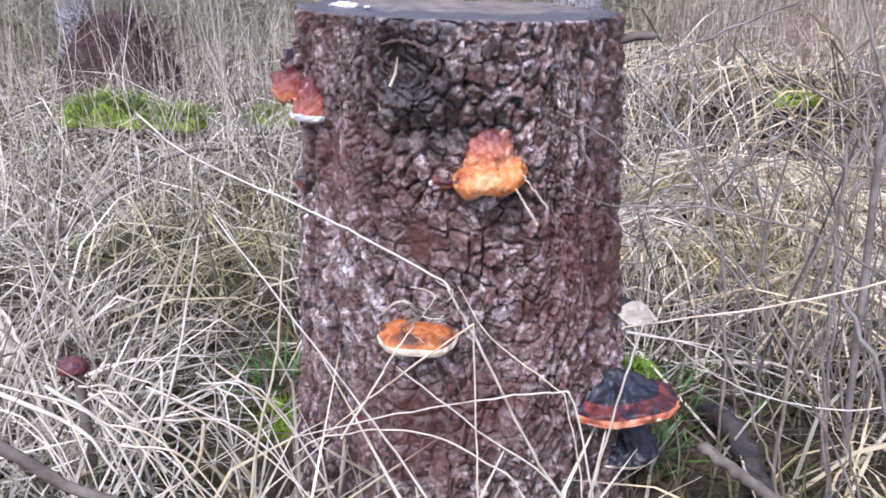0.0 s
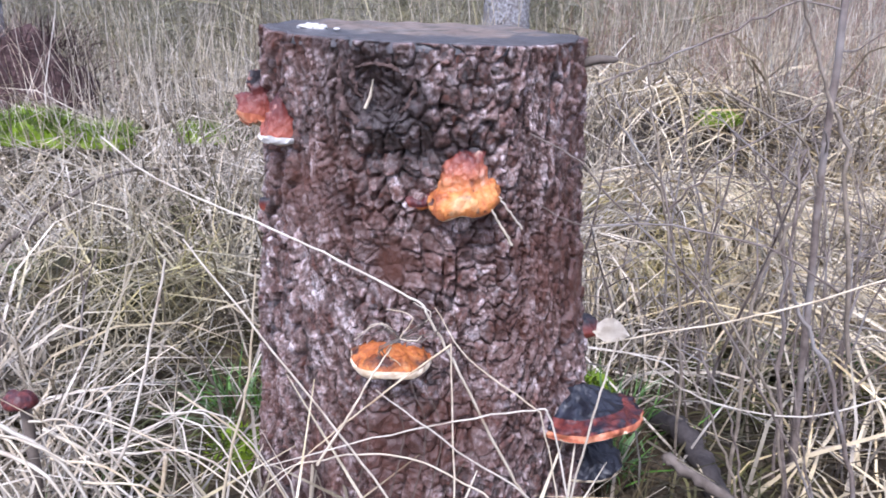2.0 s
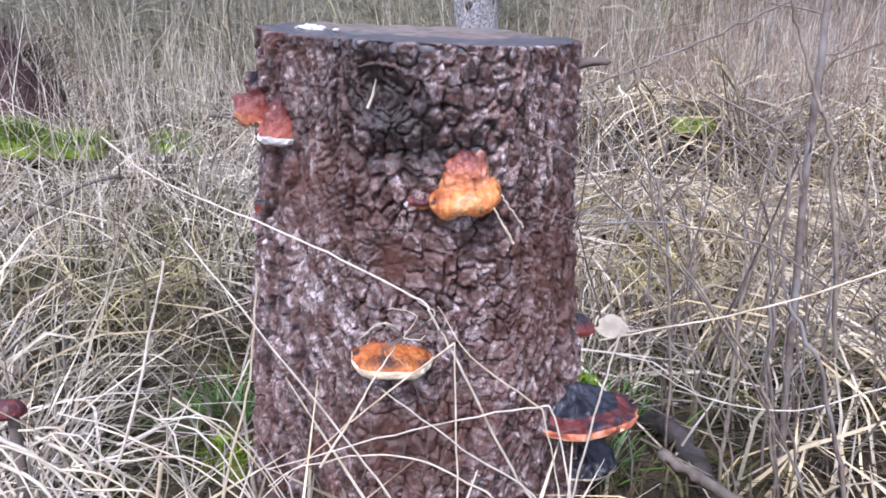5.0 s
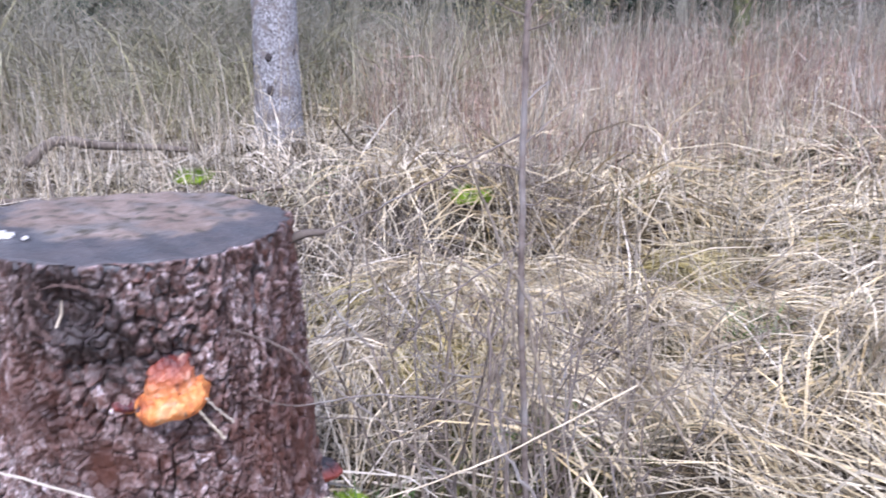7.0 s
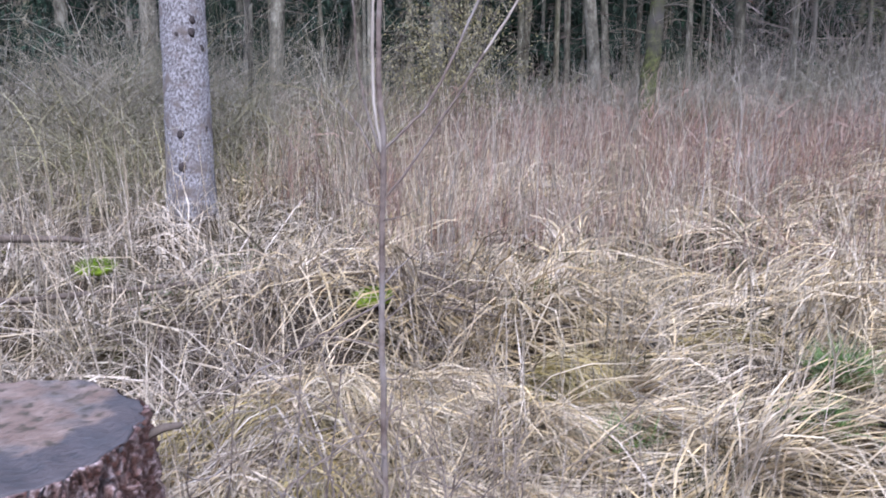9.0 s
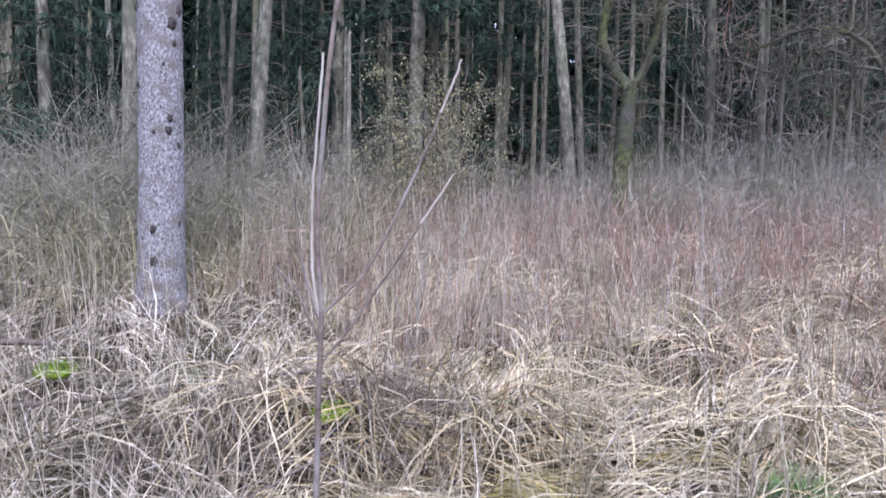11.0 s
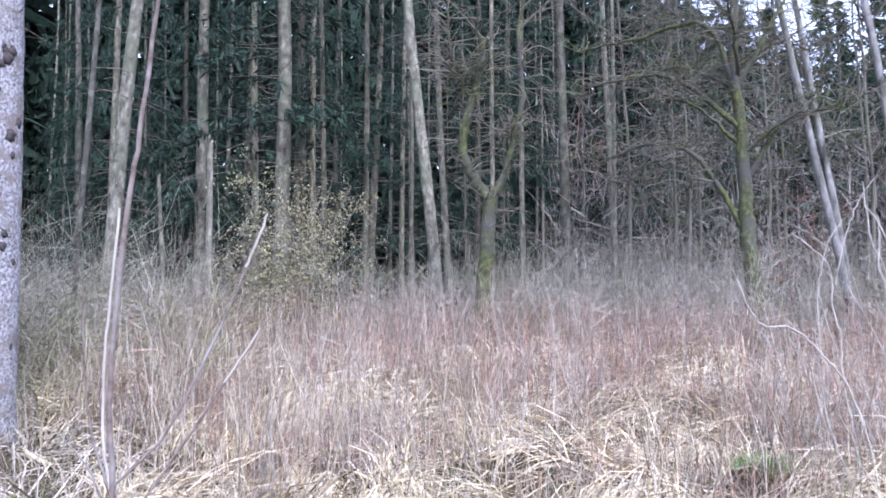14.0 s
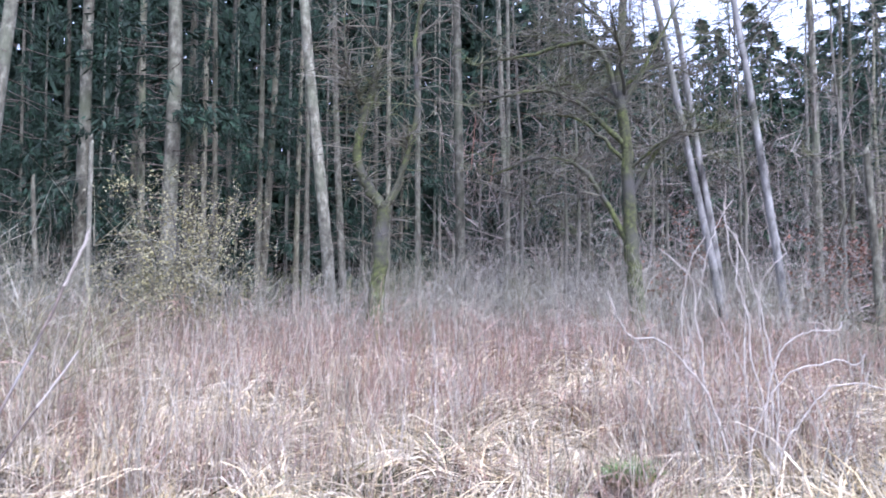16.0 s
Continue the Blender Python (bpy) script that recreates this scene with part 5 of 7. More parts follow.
def limb(pts, r0, r1, name, label, category, material, group="", twigs=0, n=5, rough=0.12):
    """A fallen branch, with broken side twigs as its parts."""
    p = glide(pts, n, 0.0015)
    t = thing(name, Matrix.Translation(Vector(p[0])), label, category, group)
    b = Buf()
    b.tube(p - p[0], np.linspace(r0, r1, len(p)), 8, rough)
    b.caps((p - p[0])[[0, 1]], r0)
    b.caps((p - p[0])[[-2, -1]], r1)
    stem = obj("stem", b.mesh("stem"), material, t, "", True)
    for q in range(twigs):
        i = int(rng.integers(1, len(p) - 1))
        d = rng.normal(0, 1, 3)
        d[2] = abs(d[2]) * 0.7
        d *= rng.uniform(0.08, 0.28) / np.linalg.norm(d)
        s = p[i] - p[0]
        b = Buf()
        b.tube(glide([s, s + d * 0.5 + rng.normal(0, 0.012, 3), s + d], 4), np.linspace(r1 * 0.5, r1 * 0.12, 9), 5)
        obj("side_twig", b.mesh("side_twig"), material, stem, "", True)
    return t


def build_branches():
    limb([(-0.9, 3.5, 0.52), (-0.39, 3.53, 0.51), (0.29, 3.54, 0.52), (0.66, 3.49, 0.55), (1.02, 3.41, 0.6), (1.25, 3.35, 0.58), (1.5, 3.3, 0.42)], 0.015, 0.009, "fallen_branch", "long dark fallen branch lying over the grass", "branch", M_DEADWOOD, twigs=9)
    limb([(-0.85, 4.22, 0.6), (-0.71, 4.26, 0.7), (-0.5, 4.28, 0.67), (-0.28, 4.31, 0.65), (-0.1, 4.33, 0.63)], 0.03, 0.014, "fallen_branch", "crooked dark branch propped in the grass", "branch", M_DEADWOOD, twigs=4)
    limb([(-1.12, 1.75, 0.26), (-1.01, 1.88, 0.38), (-0.87, 2.07, 0.47), (-0.8, 2.2, 0.46)], 0.007, 0.005, "fallen_branch", "short dark dead branch in the grass", "branch", M_DEADWOOD, twigs=2)
    limb([(0.37, 1.0, 0.25), (0.43, 0.94, 0.23), (0.49, 0.88, 0.2), (0.56, 0.8, 0.12)], 0.009, 0.007, "fallen_branch", "rotten brown stick at the stump's foot", "branch", M_DEADWOOD, rough=0.4, n=9)
    limb([(-0.62, 0.77, 0.38), (-0.53, 0.76, 0.335), (-0.44, 0.76, 0.28), (-0.34, 0.77, 0.24), (-0.28, 0.78, 0.15)], 0.008, 0.006, "fallen_branch", "dark bent twig lying in the grass", "branch", M_DEADWOOD)
    limb([(0.6, 2.9, 0.36), (1.0, 3.0, 0.5), (1.5, 2.85, 0.46), (1.9, 2.8, 0.32)], 0.007, 0.005, "fallen_branch", "dark dead branch in a brushwood heap", "branch", M_DEADWOOD, twigs=10)
    limb([(0.5, 3.3, 0.34), (0.9, 3.1, 0.48), (1.3, 3.2, 0.5), (1.7, 3.0, 0.34)], 0.006, 0.004, "fallen_branch", "dark dead branch in a brushwood heap", "branch", M_DEADWOOD, twigs=10)
    limb([(0.44, 1.42, 0.08), (0.47, 1.25, 0.16), (0.49, 1.08, 0.13), (0.5, 0.98, 0.06)], 0.022, 0.017, "fallen_branch", "dark rotten log end in the grass", "branch", M_KNOT, rough=0.35, n=9)


def build_heap():
    """Dark dead twigs heaped in the grass."""
    n = 1500
    x, y = 0.95 + rng.normal(0, 0.4, n), 3.05 + rng.normal(0, 0.2, n)
    v, f = ribbons(x, y, rng.uniform(0, 6.3, n), rng.uniform(-0.1, 0.9, n), rng.uniform(-0.3, 0.8, n), rng.uniform(0.15, 0.5, n), rng.uniform(0.003, 0.008, n), 3, (0.02, 0.16))
    stuff("twig_heap", [(v, f)], M_DEADWOOD, "heap of dark dead twigs in the grass", "twigs")


def woody(m, pts, r0, r1, name, parent, material, label="", n=5, jit=0.0008, sides=7):
    p = glide(pts, n, jit)
    b = Buf()
    b.tube(p - np.array(m), np.linspace(r0, r1, len(p)), sides, 0.07)
    return obj(name, b.mesh(name), material, parent, label, True)


def build_sapling():
    o = (0.64, 1.145, 0.06)
    t = thing("sapling", Matrix.Translation(o), "leafless young tree with a forked grey stem", "young tree")
    woody(o, [o, (0.629, 1.149, 0.325), (0.614, 1.153, 0.7), (0.614, 1.153, 1.0), (0.619, 1.151, 1.244), (0.612, 1.152, 1.4), (0.63, 1.148, 1.665), (0.647, 1.144, 1.81), (0.668, 1.139, 2.01), (0.69, 1.13, 2.3), (0.7, 1.13, 2.6)], 0.0066, 0.0028, "stem", t, M_SAPL)
    woody(o, [(0.617, 1.151, 1.23), (0.604, 1.153, 1.32), (0.604, 1.153, 1.43), (0.611, 1.152, 1.55), (0.62, 1.15, 1.684)], 0.0029, 0.0022, "side_stem", t, M_SAPP, "pale cut side stem")
    br = woody(o, [(0.618, 1.151, 1.24), (0.65, 1.142, 1.27), (0.7, 1.128, 1.33), (0.764, 1.105, 1.47), (0.81, 1.092, 1.59)], 0.0026, 0.0022, "branch", t, M_SAPL)
    woody(o, [(0.81, 1.092, 1.59), (0.83, 1.087, 1.64), (0.844, 1.083, 1.681)], 0.0024, 0.002, "branch_tip", br, M_SAPP, "peeled pale branch tip")
    br = woody(o, [(0.614, 1.152, 1.15), (0.66, 1.14, 1.21), (0.72, 1.118, 1.302), (0.78, 1.1, 1.4)], 0.0022, 0.002, "branch", t, M_SAPL)
    woody(o, [(0.78, 1.1, 1.4), (0.835, 1.087, 1.487)], 0.0021, 0.0018, "branch_tip", br, M_SAPP, "peeled pale branch tip")
    woody(o, [(0.617, 1.151, 1.23), (0.59, 1.156, 1.32), (0.575, 1.159, 1.43), (0.57, 1.16, 1.56)], 0.0026, 0.001, "branch", t, M_SAPL)
    woody(o, [(0.615, 1.153, 1.2), (0.58, 1.16, 1.28), (0.54, 1.171, 1.33)], 0.002, 0.0008, "branch", t, M_SAPL)
    for q in range(9):
        z = rng.uniform(0.35, 1.15)
        a = rng.uniform(0, 6.28)
        d = np.array([math.cos(a), math.sin(a), rng.uniform(0.2, 0.9)]) * rng.uniform(0.05, 0.16)
        s = np.array([0.616, 1.152, z])
        woody(o, [s, s + d * 0.5 + rng.normal(0, 0.006, 3), s + d], 0.0018, 0.0006, "twig", t, M_SAPL, n=3)


def bare_bush(base, stems, height, rad, label, material, seed, spread=0.12, lean=0.5, tw=3, group="bare bushes", name="bare_bush"):
    """A leafless bush: several kinked stems from one root, each with side twigs."""
    r = np.random.default_rng(seed)
    t = thing(name, Matrix.Translation(base), label, "bush", group)
    for q in range(stems):
        a, h = r.uniform(0, 6.28), r.uniform(0.55, 1) * height
        out = r.uniform(0, lean) * h
        p0 = np.array([r.normal(0, spread), r.normal(0, spread), -0.03])
        pts = [p0]
        for s in (0.25, 0.5, 0.75, 1.0):
            pts.append(p0 + np.array([math.cos(a) * out * s ** 1.4, math.sin(a) * out * s ** 1.4, h * s]) + r.normal(0, 0.025 * h, 3) * (s < 1))
        p = glide(pts, 4)
        b = Buf()
        r0 = rad * r.uniform(0.6, 1.1)
        b.tube(p, np.linspace(r0, r0 * 0.35, len(p)), 6, 0.1)
        for k in range(tw):
            i = int(r.integers(3, len(p) - 1))
            d = np.array([r.normal(), r.normal(), r.uniform(0.1, 1.2)])
            d *= r.uniform(0.12, 0.34) * h / np.linalg.norm(d)
            g = glide([p[i], p[i] + d * 0.5 + r.normal(0, 0.03 * h, 3), p[i] + d], 4)
            b.tube(g, np.linspace(r0 * 0.45, r0 * 0.15, len(g)), 5)
            d2 = np.array([r.normal(), r.normal(), r.uniform(0, 1)]) * 0.06 * h
            b.tube(glide([g[5], g[5] + d2], 3), np.linspace(r0 * 0.25, r0 * 0.1, 4), 4)
        obj("stem", b.mesh("stem"), material, t, "", True)
    return t


def build_bushes():
    lab = "bare thorny bush with kinked grey-brown stems"
    for q, (x, y, h, n) in enumerate(((0.5, 1.38, 0.75, 4), (0.66, 1.36, 0.85, 5), (0.8, 1.28, 0.8, 5), (0.96, 1.4, 0.6, 4), (0.74, 1.05, 0.55, 4), (1.1, 1.7, 0.6, 4), (0.85, 0.78, 0.5, 2), (1.3, 1.45, 0.5, 3), (0.58, 1.52, 0.8, 5), (0.92, 1.18, 0.75, 5), (0.45, 1.75, 0.7, 4), (0.76, 1.5, 0.75, 6), (0.68, 1.22, 0.6, 5))):
        bare_bush((x, y, float(gh(x, y))), n, h, 0.0036, lab, M_BUSH if q % 2 else M_SAPL, 40 + q, 0.06, 0.6, 7)
    for q, (x, y, h, n) in enumerate(((-1.15, 1.55, 0.7, 4), (-0.75, 1.3, 0.45, 3), (-1.9, 2.6, 0.7, 5), (-2.3, 4.6, 0.8, 14), (-2.7, 5.0, 0.8, 14))):
        bare_bush((x, y, float(gh(x, y))), n, h, 0.0038, "bare grey bush in dead grass" if q < 3 else "dark tangled heap of bramble canes", M_SAPL if q < 3 else M_CANE, 60 + q, 0.05 if q < 3 else 0.3, 0.6, 4)
    # crooked stems close beside the stump
    o = (0.5, 1.08, 0.1)
    t = thing("bare_bush", Matrix.Translation(o), "bare bush of crooked brown stems beside the stump", "bush", "bare bushes")
    for pts, r0, r1 in (([(0.521, 1.12, 0.12), (0.521, 1.12, 0.451), (0.552, 1.12, 0.559), (0.592, 1.12, 0.635), (0.579, 1.12, 0.678), (0.547, 1.12, 0.726), (0.433, 1.12, 0.784)], 0.0052, 0.0025),
                        ([(0.6, 1.13, 0.12), (0.578, 1.15, 0.497), (0.536, 1.15, 0.636), (0.502, 1.15, 0.691)], 0.0042, 0.0022),
                        ([(0.45, 1.2, 0.1), (0.439, 1.2, 0.381), (0.391, 1.2, 0.582), (0.357, 1.2, 0.749), (0.34, 1.2, 0.826)], 0.004, 0.0022),
                        ([(0.391, 1.19, 0.582), (0.451, 1.15, 0.668), (0.542, 1.15, 0.727), (0.64, 1.15, 0.78)], 0.003, 0.0022),
                        ([(0.352, 1.0, 0.564), (0.327, 1.0, 0.664), (0.279, 1.0, 0.72), (0.232, 1.0, 0.786)], 0.0026, 0.0016),
                        ([(0.29, 1.3, 0.777), (0.415, 1.3, 0.828), (0.535, 1.3, 0.882), (0.68, 1.3, 0.95)], 0.0022, 0.0034),
                        ([(0.63, 1.02, 0.4), (0.566, 1.0, 0.717), (0.538, 1.0, 0.775), (0.498, 1.0, 0.87), (0.47, 1.0, 0.95)], 0.0052, 0.0028),
                        ([(0.57, 1.0, 0.08), (0.528, 1.0, 0.316), (0.493, 1.0, 0.388), (0.447, 1.0, 0.456), (0.371, 1.0, 0.549)], 0.0046, 0.0026),
                        ([(0.5, 1.0, 0.1), (0.467, 1.0, 0.239), (0.417, 1.0, 0.338), (0.363, 1.0, 0.451), (0.324, 1.0, 0.518)], 0.0034, 0.002),
                        ([(0.66, 0.95, 0.08), (0.612, 0.95, 0.282), (0.552, 0.95, 0.434), (0.506, 0.95, 0.511), (0.492, 0.95, 0.57), (0.5, 0.97, 0.72)], 0.0056, 0.003),
                        ([(0.58, 1.0, 0.06), (0.535, 1.0, 0.3), (0.515, 1.0, 0.448), (0.515, 1.0, 0.538)], 0.0046, 0.003),
                        ([(0.52, 1.0, 0.06), (0.483, 1.0, 0.221), (0.459, 1.0, 0.313), (0.404, 1.0, 0.419)], 0.0032, 0.002),
                        ([(0.65, 1.0, 0.06), (0.599, 1.0, 0.18), (0.548, 1.0, 0.355), (0.54, 1.0, 0.5)], 0.0036, 0.002)):
        woody(o, pts, r0 * 0.68, r1 * 0.62, "stem", t, M_BUSH if len(pts) % 2 else M_SAPL, "", 6, 0.0022)
    o = (4.66, 2.35, 0.25)
    t = thing("elder_bush", Matrix.Translation(o), "leafless bush with pale arching peeled stems", "bush")

    def pale(r0, dep, *line):
        """A pale stem along (sideways, height) places, dep metres behind the bush's middle."""
        pts = [(4.816 + 0.782 * p + 0.62 * dep, 2.294 - 0.623 * p + 0.78 * dep, z) for p, z in line]
        woody(o, pts, r0 * 0.62, r0 * 0.4, "stem", t, M_SAPP, "", 5, 0.003)

    pale(0.0105, 0, (0.0, 0.25), (-0.07, 0.64), (-0.15, 0.93), (-0.24, 1.11), (-0.31, 1.19), (-0.41, 1.3), (-0.51, 1.36), (-0.64, 1.37), (-0.71, 1.46), (-0.78, 1.64))
    pale(0.008, 0.05, (-0.31, 1.19), (-0.32, 1.5), (-0.31, 1.63), (-0.26, 1.83), (-0.17, 1.98))
    pale(0.009, 0.1, (-0.08, 0.25), (-0.14, 0.82), (-0.18, 1.06), (-0.18, 1.29), (-0.22, 1.5), (-0.23, 1.7), (-0.31, 1.8), (-0.44, 1.91))
    pale(0.006, -0.1, (0.15, 0.28), (0.12, 0.89), (0.08, 0.98), (-0.09, 1.36), (-0.21, 1.6))
    pale(0.006, 0.1, (-0.12, 0.9), (-0.16, 1.06), (-0.24, 1.33), (-0.3, 1.56))
    pale(0.009, 0.0, (0.12, 0.28), (0.15, 0.93), (0.08, 1.23), (0.06, 1.5), (0.0, 1.7), (0.01, 1.9), (0.0, 2.0))
    pale(0.006, 0.1, (-0.2, 1.6), (-0.16, 1.8), (-0.11, 1.97), (-0.04, 2.13), (0.03, 2.22))
    pale(0.009, 0.0, (0.2, 0.28), (0.23, 1.03), (0.2, 1.2), (0.18, 1.36), (0.1, 1.7), (0.04, 1.87), (-0.02, 2.0), (-0.07, 2.05))
    pale(0.008, 0.08, (0.1, 0.3), (0.07, 1.18), (0.08, 1.5), (0.06, 1.7), (-0.01, 1.9), (-0.04, 2.2))
    pale(0.008, 0.12, (0.24, 0.3), (0.25, 1.06), (0.22, 1.2), (0.18, 1.5), (0.19, 1.67), (0.25, 1.78), (0.36, 1.89))
    pale(0.01, -0.08, (0.02, 0.25), (0.03, 0.69), (0.08, 0.86), (0.13, 0.98), (0.2, 1.09), (0.3, 1.18), (0.43, 1.21), (0.57, 1.24), (0.67, 1.21), (0.72, 1.28))
    pale(0.006, -0.08, (0.13, 0.97), (0.07, 0.96), (0.0, 0.97))
    pale(0.009, 0.0, (0.14, 0.7), (0.18, 1.06), (0.21, 1.18), (0.25, 1.28), (0.33, 1.36), (0.45, 1.41), (0.59, 1.41), (0.64, 1.47))
    pale(0.0095, -0.05, (0.15, 0.28), (0.24, 0.73), (0.32, 0.84), (0.42, 0.98), (0.54, 1.08), (0.67, 1.1), (0.76, 1.09), (0.87, 1.06))
    pale(0.005, -0.05, (0.73, 1.1), (0.77, 1.23))
    pale(0.005, -0.05, (0.43, 0.98), (0.4, 1.16), (0.39, 1.36))
    pale(0.006, 0.0, (0.33, 0.28), (0.3, 0.81), (0.25, 1.03), (0.22, 1.13))
    pale(0.007, -0.1, (0.22, 0.27), (0.19, 0.52), (0.1, 0.72), (0.08, 0.84))
    for line in (((-0.16, 0.25), (-0.16, 0.69), (-0.24, 0.89), (-0.14, 1.18), (-0.1, 1.23)), ((-0.29, 0.25), (-0.32, 0.76), (-0.37, 1.02), (-0.39, 1.23)), ((-0.4, 0.25), (-0.54, 0.69), (-0.61, 0.89), (-0.71, 1.06))):
        pts = [(4.816 + 0.782 * p, 2.294 - 0.623 * p, z) for p, z in line]
        woody(o, pts, 0.007, 0.003, "stem", t, M_BUSH, "dark brown stem", 5, 0.003)
    g = np.random.default_rng(85)
    for q in range(11):
        d, bear = g.uniform(5.8, 8.8), radians(g.uniform(52, 76))
        x, y = d * math.sin(bear), d * math.cos(bear)
        bare_bush((x, y, float(gh(x, y))), int(g.integers(6, 10)), g.uniform(0.75, 1.15), 0.0065, "leafless bush with pale grey branching stems", M_BRUSH if q % 3 else M_SAPP, 120 + q, 0.22, 0.5, 6)
    bare_bush((4.7, 2.3, 0.25), 10, 0.9, 0.008, "low grey twigs round the foot of a bush", M_BRUSH, 81, 0.22, 0.5, 4)
    bare_bush((5.3, 1.6, 0.25), 6, 1.1, 0.008, "leafless grey bush in the meadow", M_BRUSH, 82, 0.2, 0.45, 4)
    bare_bush((3.4, 2.3, 0.2), 5, 0.7, 0.006, "leafless grey bush in straw", M_SAPL, 83, 0.1, 0.4, 4)
    for q in range(9):
        d, bear = g.uniform(4.6, 7.6), radians(g.uniform(16, 50))
        x, y = d * math.sin(bear), d * math.cos(bear)
        bare_bush((x, y, float(gh(x, y))), int(g.integers(6, 11)), g.uniform(0.75, 1.15), 0.0042, "fan of pale dead weed stems in the meadow", M_SAPP if q % 2 else M_BRUSH, 150 + q, 0.1, 0.3, 2, "dead weed clumps", "weed_clump")
    # tall bent grass straws in the meadow
    for pts in (([(1.93, 1.88, 0.12), (1.86, 1.94, 0.4), (1.795, 1.99, 0.66)], ), ([(1.795, 1.99, 0.66), (1.75, 2.02, 0.62), (1.7, 2.05, 0.585)], ), ([(1.7, 2.2, 0.15), (1.6, 2.15, 0.45), (1.5, 2.1, 0.75)], )):
        stalk(pts[0], 0.0024, 0.0016, "tall straw bent over above the meadow", m=Matrix.Identity(4), group="tall straws in the meadow")


def thicket(n, r0, r1, b0, b1, height, rad, lean, side, ph=0.0, patchy=0.4, k=3):
    """Kinked stems with side twigs, standing in patches."""
    x, y = polar(n, r0, r1, b0, b1)
    ok = np.sin(1.9 * x + 0.7 * y + ph) + np.sin(2.3 * y - 1.1 * x + ph) + rng.normal(0, 0.7, n) > patchy - 1
    x, y = x[ok], y[ok]
    m = len(x)
    hump = 0.75 + 0.3 * np.sin(0.9 * x + 1.7 * y + ph) * np.sin(1.3 * x - 0.8 * y)
    v, f, p = canes(x, y, rng.normal(0, lean, m), rng.uniform(0, 6.3, m), rng.uniform(*height, m) * hump, rng.uniform(*rad, m), k, 0.2)
    out = [(v, f)]
    for q in range(side):
        s = p[np.arange(m), rng.integers(1, k + 1, m)]
        h = rng.uniform(*height, m) * 0.45
        w, g = ribbons(s[:, 0], s[:, 1], rng.uniform(0, 6.3, m), rng.uniform(0.25, 1.4, m), rng.uniform(-0.5, 1.2, m), h, rng.uniform(*rad, m) * 1.05, 2, (-9, -8), s[:, 2], 1.3)
        out.append((w, g))
    return out


def build_canes():
    stuff("bramble_canes", thicket(5000, 4.4, 8.5, 18, 88, (0.25, 0.65), (0.0022, 0.004), 0.45, 2, k=2, patchy=0.8) + thicket(9000, 6.2, 14.5, 10, 88, (0.45, 1.05), (0.0034, 0.0062), 0.4, 2, 1.0, k=2, patchy=0.7), M_CANE, "reddish-brown thicket of bare bramble canes", "brambles")
    stuff("olive_brushwood", thicket(2300, 7.8, 11.8, -45, 17, (0.9, 2.3), (0.0034, 0.0066), 0.42, 7), M_BRUSHO, "belt of bare olive-brown bushes before the wood", "bushes")
    stuff("brushwood", thicket(4600, 10.5, 17, -45, 88, (0.7, 1.75), (0.0034, 0.0064), 0.32, 5, 2.0, 0.1) + thicket(2600, 15, 24, 34, 64, (1.0, 2.3), (0.0032, 0.006), 0.28, 4, 3.0, -0.3), M_BRUSH, "belt of bare grey-olive brushwood before the wood", "bushes")


def tussock(x, y, z, az, width, length, n, material, label):
    """Grass fallen over a hump: a crest of blades that hang down one way like hair."""
    t = thing("grass_tussock", pose(x, y, z, 0, 0, math.degrees(az)), label, "grass tussock", "fallen tussocks")
    # added core stops the view through; its dark thatch stands in for shade
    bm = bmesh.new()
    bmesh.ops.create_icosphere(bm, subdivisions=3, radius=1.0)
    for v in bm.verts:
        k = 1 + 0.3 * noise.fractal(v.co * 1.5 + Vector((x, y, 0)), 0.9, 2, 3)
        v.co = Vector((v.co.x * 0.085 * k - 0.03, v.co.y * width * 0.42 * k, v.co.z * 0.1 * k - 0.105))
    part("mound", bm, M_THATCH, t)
    u = rng.normal(0, 0.3, n) * width
    lock = 0.28 * np.sin(u / width * 9 + 7 * x) + rng.normal(0, 0.2, n)
    px = rng.normal(-0.05, 0.04, n)
    pz = -0.02 - 0.5 * u * u / width + rng.normal(0, 0.016, n)
    v, f = ribbons(px, u, lock + 0.9 * u / width, rng.uniform(0.1, 0.8, n), rng.uniform(0.9, 2.0, n), rng.uniform(0.45, 1.15, n) * length, rng.uniform(0.0026, 0.0056, n), 5, (-9, -8), pz, 0.5)
    tagged(obj("leafage", mesh_of("leafage", v, f), material, t, ""), kind="stuff")


